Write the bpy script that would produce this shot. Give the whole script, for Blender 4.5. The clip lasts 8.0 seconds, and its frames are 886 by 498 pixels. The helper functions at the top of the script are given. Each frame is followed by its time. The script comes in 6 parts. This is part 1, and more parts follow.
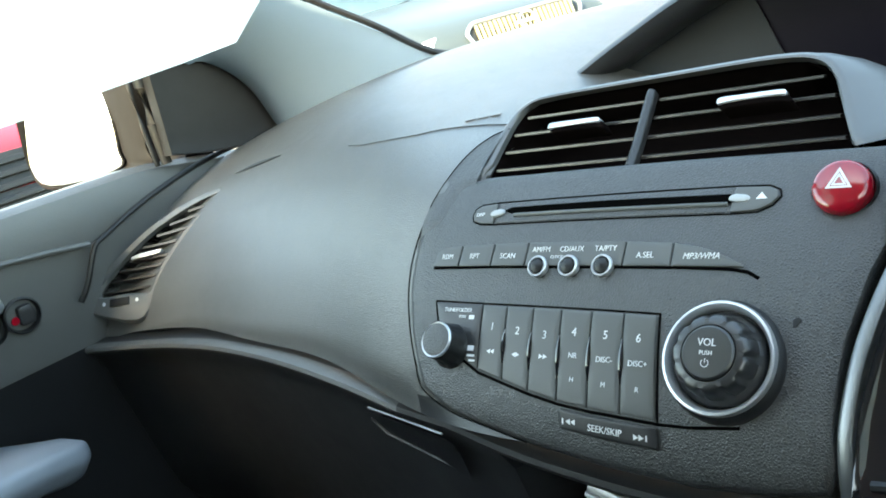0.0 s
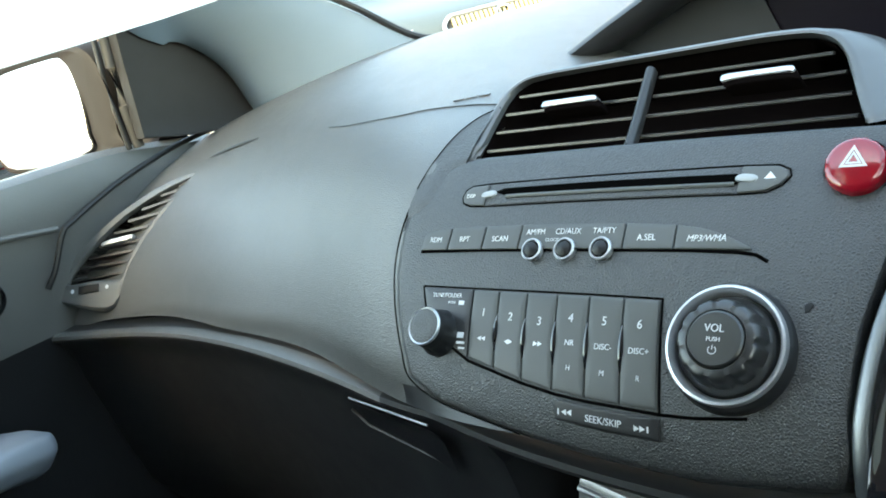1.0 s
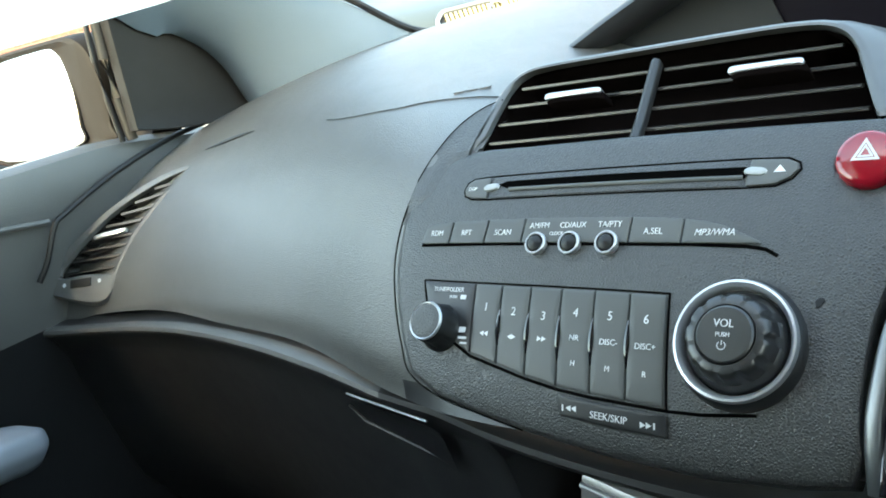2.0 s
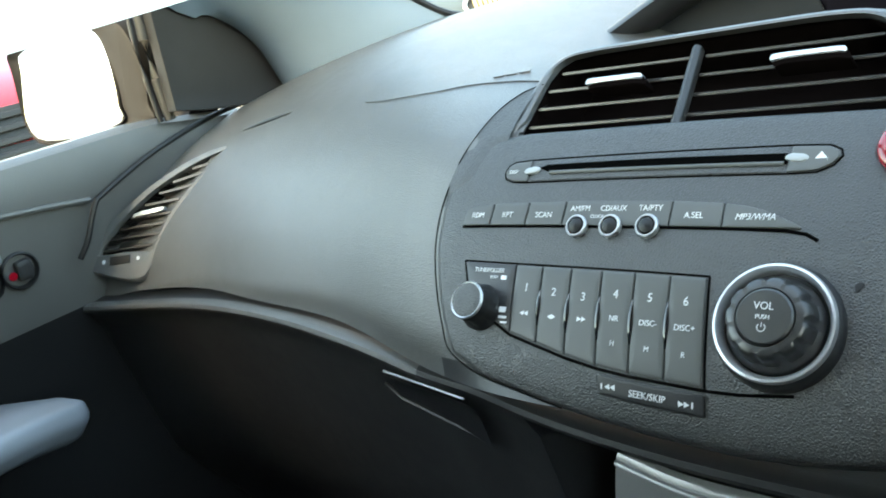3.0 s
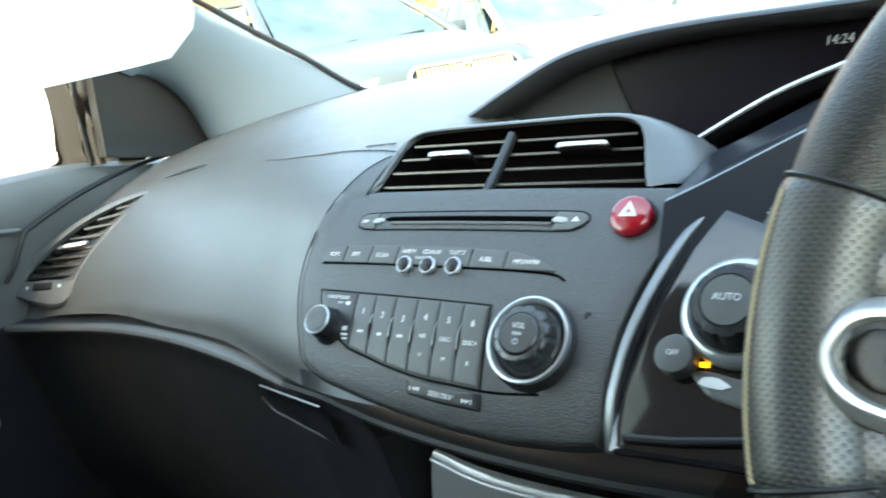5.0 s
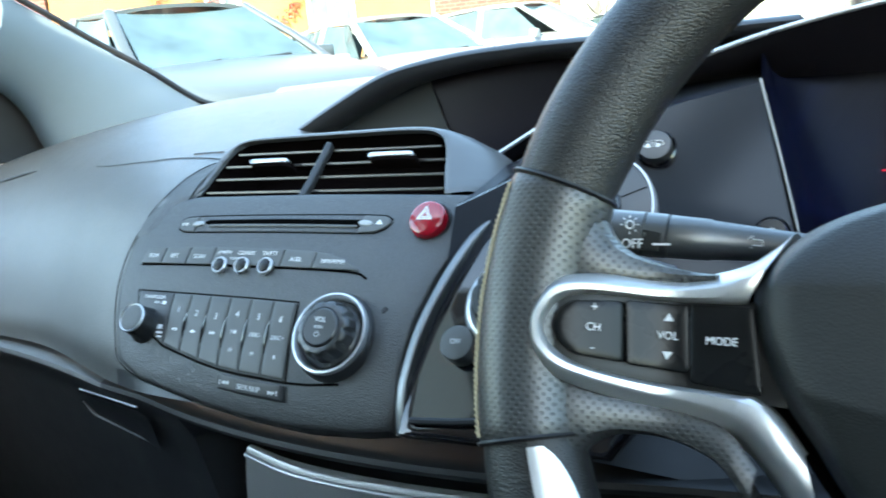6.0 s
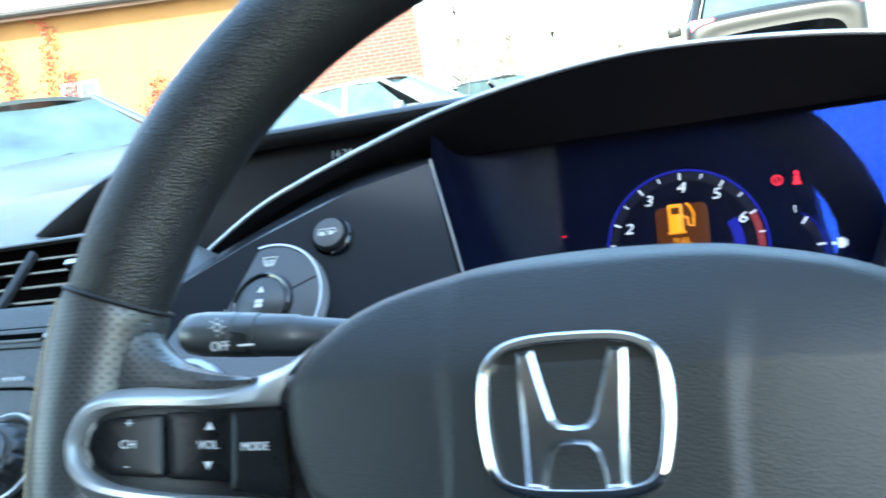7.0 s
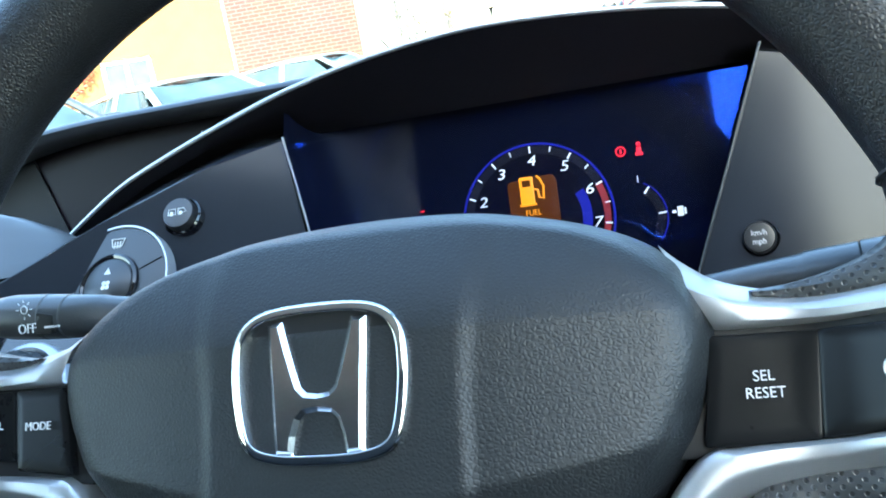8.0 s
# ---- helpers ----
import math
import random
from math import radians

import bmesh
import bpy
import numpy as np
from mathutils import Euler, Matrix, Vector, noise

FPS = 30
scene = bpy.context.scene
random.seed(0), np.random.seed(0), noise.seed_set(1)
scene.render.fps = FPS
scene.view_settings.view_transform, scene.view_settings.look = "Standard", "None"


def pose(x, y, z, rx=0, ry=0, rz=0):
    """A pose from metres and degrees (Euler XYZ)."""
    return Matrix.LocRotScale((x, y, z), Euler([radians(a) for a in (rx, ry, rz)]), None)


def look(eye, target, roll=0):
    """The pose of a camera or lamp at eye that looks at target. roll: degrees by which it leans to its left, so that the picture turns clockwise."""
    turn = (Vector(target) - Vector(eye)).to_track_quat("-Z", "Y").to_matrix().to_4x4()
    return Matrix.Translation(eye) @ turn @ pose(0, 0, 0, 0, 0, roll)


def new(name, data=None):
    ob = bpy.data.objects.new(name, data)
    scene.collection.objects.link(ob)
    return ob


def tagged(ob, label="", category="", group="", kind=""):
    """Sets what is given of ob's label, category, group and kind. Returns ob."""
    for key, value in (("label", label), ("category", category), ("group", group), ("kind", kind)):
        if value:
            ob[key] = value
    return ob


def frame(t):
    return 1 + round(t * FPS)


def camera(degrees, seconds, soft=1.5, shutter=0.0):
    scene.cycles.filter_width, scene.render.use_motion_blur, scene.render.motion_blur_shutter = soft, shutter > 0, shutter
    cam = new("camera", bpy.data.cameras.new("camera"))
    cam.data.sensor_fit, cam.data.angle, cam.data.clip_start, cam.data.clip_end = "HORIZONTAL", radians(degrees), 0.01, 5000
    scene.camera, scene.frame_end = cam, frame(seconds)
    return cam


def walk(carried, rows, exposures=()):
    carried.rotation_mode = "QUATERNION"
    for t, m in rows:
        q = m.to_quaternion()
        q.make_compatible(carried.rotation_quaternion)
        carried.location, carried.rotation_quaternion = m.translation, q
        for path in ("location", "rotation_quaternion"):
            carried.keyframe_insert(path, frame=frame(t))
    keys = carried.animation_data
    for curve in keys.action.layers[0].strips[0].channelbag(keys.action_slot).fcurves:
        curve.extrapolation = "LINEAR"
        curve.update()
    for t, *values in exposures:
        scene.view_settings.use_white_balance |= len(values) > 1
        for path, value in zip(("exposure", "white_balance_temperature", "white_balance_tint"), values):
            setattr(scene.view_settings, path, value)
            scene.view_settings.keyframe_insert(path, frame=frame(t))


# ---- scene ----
cam = camera(53.0, 8.0, soft=1.8, shutter=0.35)
EXPO = 3.65
PATH = [
    (0, (0.1820, 0.1057, 1.0030), (-0.4762, 0.8132, 0.7458), -14.91),
    (0.5, (0.1711, 0.1106, 0.9986), (-0.4761, 0.8254, 0.7336), -14.60),
    (1, (0.1613, 0.1146, 0.9931), (-0.4744, 0.8378, 0.7233), -13.99),
    (1.5, (0.1554, 0.1165, 0.9908), (-0.4719, 0.8451, 0.7160), -13.58),
    (3, (0.1516, 0.1021, 0.9947), (-0.4954, 0.8084, 0.7075), -13.26),
    (3.5, (0.1628, 0.0831, 1.0003), (-0.5193, 0.7567, 0.7157), -13.08),
    (4, (0.1853, 0.0679, 0.9999), (-0.5139, 0.7251, 0.7186), -11.80),
    (4.5, (0.2142, 0.0531, 0.9959), (-0.4452, 0.7604, 0.7411), -9.31),
    (4.7, (0.2392, 0.0458, 0.9992), (-0.3942, 0.7803, 0.7560), -8.93),
    (5.8, (0.3134, 0.0380, 0.9889), (-0.1905, 0.8757, 0.7784), -6.76),
    (6, (0.3208, 0.0303, 0.9869), (-0.1541, 0.8832, 0.7698), -5.98),
    (6.5, (0.3586, 0.0418, 1.0003), (-0.0474, 0.9289, 0.7807), -8.09),
    (7, (0.4289, 0.0815, 0.9826), (0.0702, 1.0015, 0.8253), -9.66),
    (7.5, (0.4673, 0.0882, 0.9767), (0.1612, 1.0243, 0.8034), -9.76),
    (8, (0.4824, 0.0920, 0.9730), (0.1774, 1.0247, 0.7810), -10.53),
]
walk(cam, [(t, look(eye, target, roll)) for t, eye, target, roll in PATH],
     exposures=((0.0, EXPO + 0.1, 8300, -4), (3.0, EXPO + 0.15, 8500, -4), (4.0, EXPO + 0.35, 8700, -4), (4.6, EXPO + 0.35, 8500, -4), (6.0, EXPO + 0.05, 6900, -4), (8.0, EXPO, 6000, -4)))
# ---- light ----
SUN_AZ, SUN_EL = 176.0, 33.0          # degrees: to the right of straight ahead, above the horizon
world = bpy.data.worlds.new("world")
scene.world = world
world.use_nodes = True
wn = world.node_tree.nodes
sky = wn.new("ShaderNodeTexSky")
sky.sky_type = "NISHITA"
sky.sun_disc = False
sky.sun_elevation = radians(SUN_EL)
sky.sun_rotation = radians(SUN_AZ)
sky.air_density, sky.dust_density = 1.0, 1.5
wn["Background"].inputs["Strength"].default_value = 0.15
world.node_tree.links.new(sky.outputs[0], wn["Background"].inputs["Color"])
sun_data = bpy.data.lights.new("sun", "SUN")
sun_data.energy, sun_data.angle, sun_data.color = 2.6, radians(0.6), (1.0, 0.93, 0.82)
sun = new("sun", sun_data)
az, el = radians(SUN_AZ), radians(SUN_EL)
sun_way = Vector((math.sin(az) * math.cos(el), math.cos(az) * math.cos(el), math.sin(el)))
sun.matrix_world = look(sun_way * 30, (0, 0, 0))


# ---- materials ----
def material(name, colour, rough=0.5, metal=0.0, grain=0.0, grain_scale=400.0, mottle=0.15, mottle_scale=14.0,
             coat=0.0, emit=None, emit_strength=0.0, spec=0.5, leather=0.0, leather_scale=300.0, island=0.0):
    m = bpy.data.materials.new(name)
    m.use_nodes = True
    nt = m.node_tree
    b = nt.nodes["Principled BSDF"]
    b.inputs["Roughness"].default_value = rough
    b.inputs["Metallic"].default_value = metal
    b.inputs["Coat Weight"].default_value = coat
    b.inputs["Specular IOR Level"].default_value = spec
    tc = nt.nodes.new("ShaderNodeTexCoord")
    n1 = nt.nodes.new("ShaderNodeTexNoise")
    n1.inputs["Scale"].default_value, n1.inputs["Detail"].default_value = mottle_scale, 5.0
    nt.links.new(tc.outputs["Object"], n1.inputs["Vector"])
    mix = nt.nodes.new("ShaderNodeMix")
    mix.data_type = "RGBA"
    mix.inputs[6].default_value = (*[c * (1 - mottle) for c in colour], 1)
    mix.inputs[7].default_value = (*[min(1, c * (1 + mottle)) for c in colour], 1)
    nt.links.new(n1.outputs["Fac"], mix.inputs[0])
    out = mix.outputs[2]
    if island:
        info = nt.nodes.new("ShaderNodeObjectInfo")
        hsv = nt.nodes.new("ShaderNodeHueSaturation")
        mr = nt.nodes.new("ShaderNodeMapRange")
        mr.inputs[3].default_value, mr.inputs[4].default_value = 1 - island, 1 + island
        nt.links.new(info.outputs["Random"], mr.inputs[0])
        nt.links.new(mr.outputs[0], hsv.inputs["Value"])
        nt.links.new(out, hsv.inputs["Color"])
        out = hsv.outputs[0]
    nt.links.new(out, b.inputs["Base Color"])
    rr = nt.nodes.new("ShaderNodeMapRange")
    rr.inputs[3].default_value, rr.inputs[4].default_value = max(0.0, rough * 0.88), min(1.0, rough * 1.12)
    n2 = nt.nodes.new("ShaderNodeTexNoise")
    n2.inputs["Scale"].default_value, n2.inputs["Detail"].default_value = mottle_scale * 4.3, 4.0
    nt.links.new(tc.outputs["Object"], n2.inputs["Vector"])
    nt.links.new(n2.outputs["Fac"], rr.inputs[0])
    nt.links.new(rr.outputs[0], b.inputs["Roughness"])
    height = None
    if grain:
        n3 = nt.nodes.new("ShaderNodeTexNoise")
        n3.inputs["Scale"].default_value, n3.inputs["Detail"].default_value = grain_scale, 3.0
        nt.links.new(tc.outputs["Object"], n3.inputs["Vector"])
        height = (n3.outputs["Fac"], grain)
    if leather:
        v = nt.nodes.new("ShaderNodeTexVoronoi")
        v.feature = "DISTANCE_TO_EDGE"
        v.inputs["Scale"].default_value = leather_scale
        wob = nt.nodes.new("ShaderNodeTexNoise")
        wob.inputs["Scale"].default_value = leather_scale * 0.6
        add = nt.nodes.new("ShaderNodeMixRGB")
        add.blend_type = "ADD"
        add.inputs[0].default_value = 0.2 / leather_scale
        nt.links.new(tc.outputs["Object"], wob.inputs["Vector"])
        nt.links.new(tc.outputs["Object"], add.inputs[1])
        nt.links.new(wob.outputs["Color"], add.inputs[2])
        nt.links.new(add.outputs[0], v.inputs["Vector"])
        ramp = nt.nodes.new("ShaderNodeMapRange")
        ramp.inputs[1].default_value, ramp.inputs[2].default_value = 0.0, 0.34
        ramp.interpolation_type = "SMOOTHSTEP"
        nt.links.new(v.outputs["Distance"], ramp.inputs[0])
        height = (ramp.outputs[0], leather)
    if height:
        bump = nt.nodes.new("ShaderNodeBump")
        bump.inputs["Strength"].default_value = min(1.0, height[1])
        bump.inputs["Distance"].default_value = 0.0006
        nt.links.new(height[0], bump.inputs["Height"])
        nt.links.new(bump.outputs[0], b.inputs["Normal"])
    if emit:
        b.inputs["Emission Color"].default_value = (*emit, 1)
        b.inputs["Emission Strength"].default_value = emit_strength
    return m


DASH = material("dash_plastic", (0.080, 0.079, 0.075), 0.40, leather=0.34, leather_scale=760, mottle=0.12, spec=0.8)
PANEL = material("panel_plastic", (0.033, 0.0332, 0.033), 0.40, leather=0.4, leather_scale=740, mottle=0.1, spec=0.6)
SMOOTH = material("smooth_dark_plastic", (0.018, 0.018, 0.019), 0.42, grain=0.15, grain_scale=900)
KEY = material("key_plastic", (0.08, 0.081, 0.078), 0.4, grain=0.1, grain_scale=1200, spec=0.32)
BLACK = material("black_plastic", (0.011, 0.011, 0.0115), 0.45, grain=0.1, grain_scale=600, spec=0.3)
KNOB = material("knob_plastic", (0.016, 0.016, 0.0165), 0.33, grain=0.1, grain_scale=1200, spec=0.7)
GAP = material("dark_joint", (0.002, 0.002, 0.002), 1.0, spec=0.0)
POLISHED = material("polished_metal", (0.9, 0.9, 0.91), 0.16, metal=1.0, mottle=0.02)
GLOSS = material("piano_black", (0.006, 0.006, 0.008), 0.08, coat=0.5)
SATIN = material("satin_silver", (0.5, 0.51, 0.53), 0.32, metal=0.75, mottle=0.05, grain=0.06, grain_scale=1500)
DULL = material("dull_silver", (0.36, 0.36, 0.35), 0.4, metal=0.6, mottle=0.06, grain=0.08, grain_scale=1500)
CHROME = material("chrome", (0.85, 0.86, 0.88), 0.07, metal=1.0, mottle=0.03)
LEATHER = material("leather", (0.010, 0.0098, 0.0095), 0.42, leather=0.3, leather_scale=800, mottle=0.2)
HUB = material("hub_vinyl", (0.012, 0.0135, 0.0145), 0.46, leather=0.2, leather_scale=760, mottle=0.12, spec=0.44)
SPOKE = material("spoke_silver", (0.55, 0.56, 0.57), 0.38, metal=0.8, mottle=0.05, grain=0.06, grain_scale=1500)
PILLAR = material("pillar_trim", (0.15, 0.195, 0.235), 0.75, grain=0.5, grain_scale=900, mottle=0.05)
HEADLINER = material("headliner", (0.5, 0.5, 0.48), 0.9, grain=0.5, grain_scale=700)
WHITE_INK = material("white_print", (0.6, 0.6, 0.6), 0.6)
RED_LENS = material("red_button", (0.24, 0.003, 0.012), 0.14, coat=0.6)
SWITCH = material("switch_gloss", (0.0055, 0.0058, 0.0062), 0.28, spec=0.2, mottle=0.05)
CARPET = material("carpet", (0.02, 0.02, 0.022), 0.95, grain=0.8, grain_scale=500)


# ---- helpers ----
def to_mesh(name, bm, mat, smooth=True):
    bmesh.ops.recalc_face_normals(bm, faces=bm.faces)
    me = bpy.data.meshes.new(name)
    bm.to_mesh(me)
    bm.free()
    for mt in (mat if isinstance(mat, (list, tuple)) else [mat]):
        me.materials.append(mt)
    if smooth:
        me.shade_smooth()
        me.set_sharp_from_angle(angle=radians(38))
    return me


def part(name, bm, mat, parent, label="", smooth=True):
    ob = new(name, to_mesh(name, bm, mat, smooth))
    ob.parent = parent
    ob.matrix_parent_inverse = parent.matrix_basis.inverted()
    if label:
        ob["label"] = label
    return ob


def thing(name, label, category, at=(0, 0, 0), group="", kind=""):
    e = new(name)
    e.empty_display_size = 0.02
    e.matrix_basis = at if isinstance(at, Matrix) else Matrix.Translation(at)
    return tagged(e, label, category, group, kind)


def spline(points, n, closed=False):
    """Catmull-Rom through points, n samples, evenly by parameter."""
    p = [Vector(q) for q in points]
    m = len(p)
    out = []
    spans = m if closed else m - 1
    for i in range(n):
        s = i * spans / (n if closed else n - 1)
        k = min(int(s), spans - 1)
        f = s - k
        if closed:
            a, b, c, d = (p[(k + j) % m] for j in (-1, 0, 1, 2))
        else:
            b, c = p[k], p[k + 1]
            a = p[k - 1] if k > 0 else b * 2 - c
            d = p[k + 2] if k + 2 < m else c * 2 - b
        out.append(0.5 * (2 * b + (c - a) * f + (2 * a - 5 * b + 4 * c - d) * f * f + (3 * b - a - 3 * c + d) * f ** 3))
    return out


def grid_mesh(rows, close_u=False, close_v=False):
    bm = bmesh.new()
    vs = [[bm.verts.new(p) for p in r] for r in rows]
    nr, nc = len(vs), len(vs[0])
    for i in range(nr if close_v else nr - 1):
        for j in range(nc if close_u else nc - 1):
            a, b = vs[i][j], vs[i][(j + 1) % nc]
            c, d = vs[(i + 1) % nr][(j + 1) % nc], vs[(i + 1) % nr][j]
            try:
                bm.faces.new((a, b, c, d))
            except ValueError:
                pass
    return bm


def loft(stations, nu, nv, m=None):
    """Smooth sheet through control polylines that all have the same number of points."""
    across = [spline(s, nu) for s in stations]
    cols = [spline([a[j] for a in across], nv) for j in range(nu)]
    rows = [[cols[j][i] for j in range(nu)] for i in range(nv)]
    if m:
        rows = [[m @ p for p in r] for r in rows]
    return grid_mesh(rows)


def solid(bm, thick):
    """Give a sheet thickness on the side away from its normals."""
    bmesh.ops.recalc_face_normals(bm, faces=bm.faces)
    bmesh.ops.solidify(bm, geom=bm.faces[:], thickness=thick)
    return bm


def plate(outline, thick, bevel, m, w=None, rings=4, crown=0.0):
    """A plate with a rounded upper edge in the local u-v plane, star-shaped about its middle; w(u, v) bends it, crown domes it."""
    pts = [Vector((p[0], p[1])) for p in outline]
    c = sum(pts, Vector((0, 0))) / len(pts)
    size = min((p - c).length for p in pts)
    rows = []

    def ring(f, z):
        row = []
        for p in pts:
            q = c + (p - c) * f
            row.append(m @ Vector((q.x, q.y, z + (w(q.x, q.y) if w else 0))))
        return row
    rows.append(ring(1, -thick))
    rows.append(ring(1, -bevel))
    k = bevel / max(size, 1e-6)
    rows.append(ring(1 - 0.3 * k, -0.3 * bevel))
    rows.append(ring(1 - k, 0))
    for i in range(1, rings + 1):
        f = (1 - k) * (1 - i / (rings + 0.0)) if i < rings else 0.001
        rows.append(ring(f, crown * (1 - f * f)))
    return grid_mesh(rows, close_u=True)


def rounded(points, r, n=4):
    """Round the corners of a polygon."""
    out = []
    m = len(points)
    rr = r if isinstance(r, (list, tuple)) else [r] * m
    for i in range(m):
        p, a, b = Vector(points[i]), Vector(points[i - 1]), Vector(points[(i + 1) % m])
        da, db = (a - p), (b - p)
        la, lb = da.length, db.length
        q = min(rr[i], la * 0.48, lb * 0.48)
        if q < 1e-6:
            out.append(p)
            continue
        s, e = p + da * (q / la), p + db * (q / lb)
        for j in range(n + 1):
            f = j / n
            out.append(s * (1 - f) ** 2 + p * 2 * f * (1 - f) + e * f * f)
    return out


def mm(points):
    return [(x / 1000, y / 1000) for x, y in points]


def dense(outline, step):
    """Add points along long edges."""
    out = []
    for i, p in enumerate(outline):
        a, b = Vector(p), Vector(outline[(i + 1) % len(outline)])
        k = max(1, int((b - a).length / step))
        out += [a.lerp(b, j / k) for j in range(k)]
    return out


def disc(profile, m, n=48, lobes=None):
    """A turned body: profile of (radius, height) pairs; lobes(angle, radius, height) may scale the radius."""
    rows = []
    for r, z in profile:
        row = []
        for i in range(n):
            a = 2 * math.pi * i / n
            q = r * (lobes(a, r, z) if lobes else 1)
            row.append(m @ Vector((q * math.cos(a), q * math.sin(a), z)))
        rows.append(row)
    return grid_mesh(rows, close_u=True)


def sweep(path, section, m=None, closed=False, up=(0, 0, 1), close_section=True, caps=True):
    """Sweep a section of (side, up) pairs, or section(i, f), along a path."""
    rows = []
    pp = [Vector(p) for p in path]
    n = len(pp)
    for i, p in enumerate(pp):
        a = pp[i - 1] if i > 0 or closed else p
        b = pp[(i + 1) % n] if i < n - 1 or closed else p
        t = (b - a).normalized()
        s = t.cross(Vector(up)).normalized()
        u = s.cross(t)
        sec = section(i, i / max(1, n - 1)) if callable(section) else section
        rows.append([p + s * q[0] + u * q[1] for q in sec])
    if m:
        rows = [[m @ p for p in r] for r in rows]
    bm = grid_mesh(rows, close_u=close_section, close_v=closed)
    if caps and close_section and not closed:
        bm.verts.ensure_lookup_table()
        k = len(rows[0])
        bm.faces.new(bm.verts[0:k])
        bm.faces.new(bm.verts[len(bm.verts) - k:])
    return bm


def circle(r, n=12, ry=None):
    return [(r * math.cos(2 * math.pi * i / n), (ry or r) * math.sin(2 * math.pi * i / n)) for i in range(n)]


def box(x0, x1, y0, y1, z0, z1, bevel=0.0, m=None, seg=2):
    bm = bmesh.new()
    bmesh.ops.create_cube(bm, size=1.0)
    for v in bm.verts:
        v.co = Vector(((x0 + x1) / 2 + v.co.x * (x1 - x0), (y0 + y1) / 2 + v.co.y * (y1 - y0), (z0 + z1) / 2 + v.co.z * (z1 - z0)))
    if bevel:
        bmesh.ops.bevel(bm, geom=bm.edges[:], offset=bevel, segments=seg, affect="EDGES", profile=0.5)
    if m:
        bm.transform(m)
    return bm


def merge(*bms):
    """Join several bmeshes into the first."""
    first = bms[0]
    for other in bms[1:]:
        me = bpy.data.meshes.new("tmp")
        other.to_mesh(me)
        other.free()
        first.from_mesh(me)
        bpy.data.meshes.remove(me)
    return first


def text(name, words, size, m, parent, mat=None, depth=0.0002, shear=0.0, align="CENTER", label=""):
    """Printed words, as a thin mesh; m puts their middle."""
    cu = bpy.data.curves.new(name, "FONT")
    cu.body, cu.size, cu.extrude, cu.shear = words, size, depth, shear
    cu.align_x, cu.align_y = align, "CENTER"
    cu.resolution_u = 3
    cu.offset = -0.004 * size
    tmp = bpy.data.objects.new(name, cu)
    scene.collection.objects.link(tmp)
    me = bpy.data.meshes.new_from_object(tmp.evaluated_get(bpy.context.evaluated_depsgraph_get()))
    bpy.data.objects.remove(tmp)
    bpy.data.curves.remove(cu)
    me.materials.clear()
    me.materials.append(mat or WHITE_INK)
    me.transform(m @ Matrix.Diagonal((0.74, 0.8, 1, 1)))
    ob = new(name, me)
    ob.parent = parent
    ob.matrix_parent_inverse = parent.matrix_basis.inverted()
    if label:
        ob["label"] = label
    return ob


def basis(o, u, v):
    u, v = Vector(u).normalized(), Vector(v).normalized()
    n = u.cross(v).normalized()
    v = n.cross(u)
    return Matrix(((u.x, v.x, n.x, o[0]), (u.y, v.y, n.y, o[1]), (u.z, v.z, n.z, o[2]), (0, 0, 0, 1)))


def shift(m, u, v, w=0.0):
    return m @ Matrix.Translation((u, v, w))


# local planes: the radio panel and the steering wheel
PM = basis((-0.05, 0.4364, 0.8407), (1, 0, 0), (0, 0.6236, 0.7817))
TILT = radians(23.5)
WM = basis((0.376, 0.300, 0.900), (1, 0, 0), (0, math.sin(TILT), math.cos(TILT)))


def pw(u, v):
    """How far the radio panel's face bows from its plane."""
    return 0.0052 - 1.9 * (v - 0.008) ** 2 - 0.25 * (u - 0.02) ** 2 - 5.0 * min(0.0, v + 0.034) ** 2


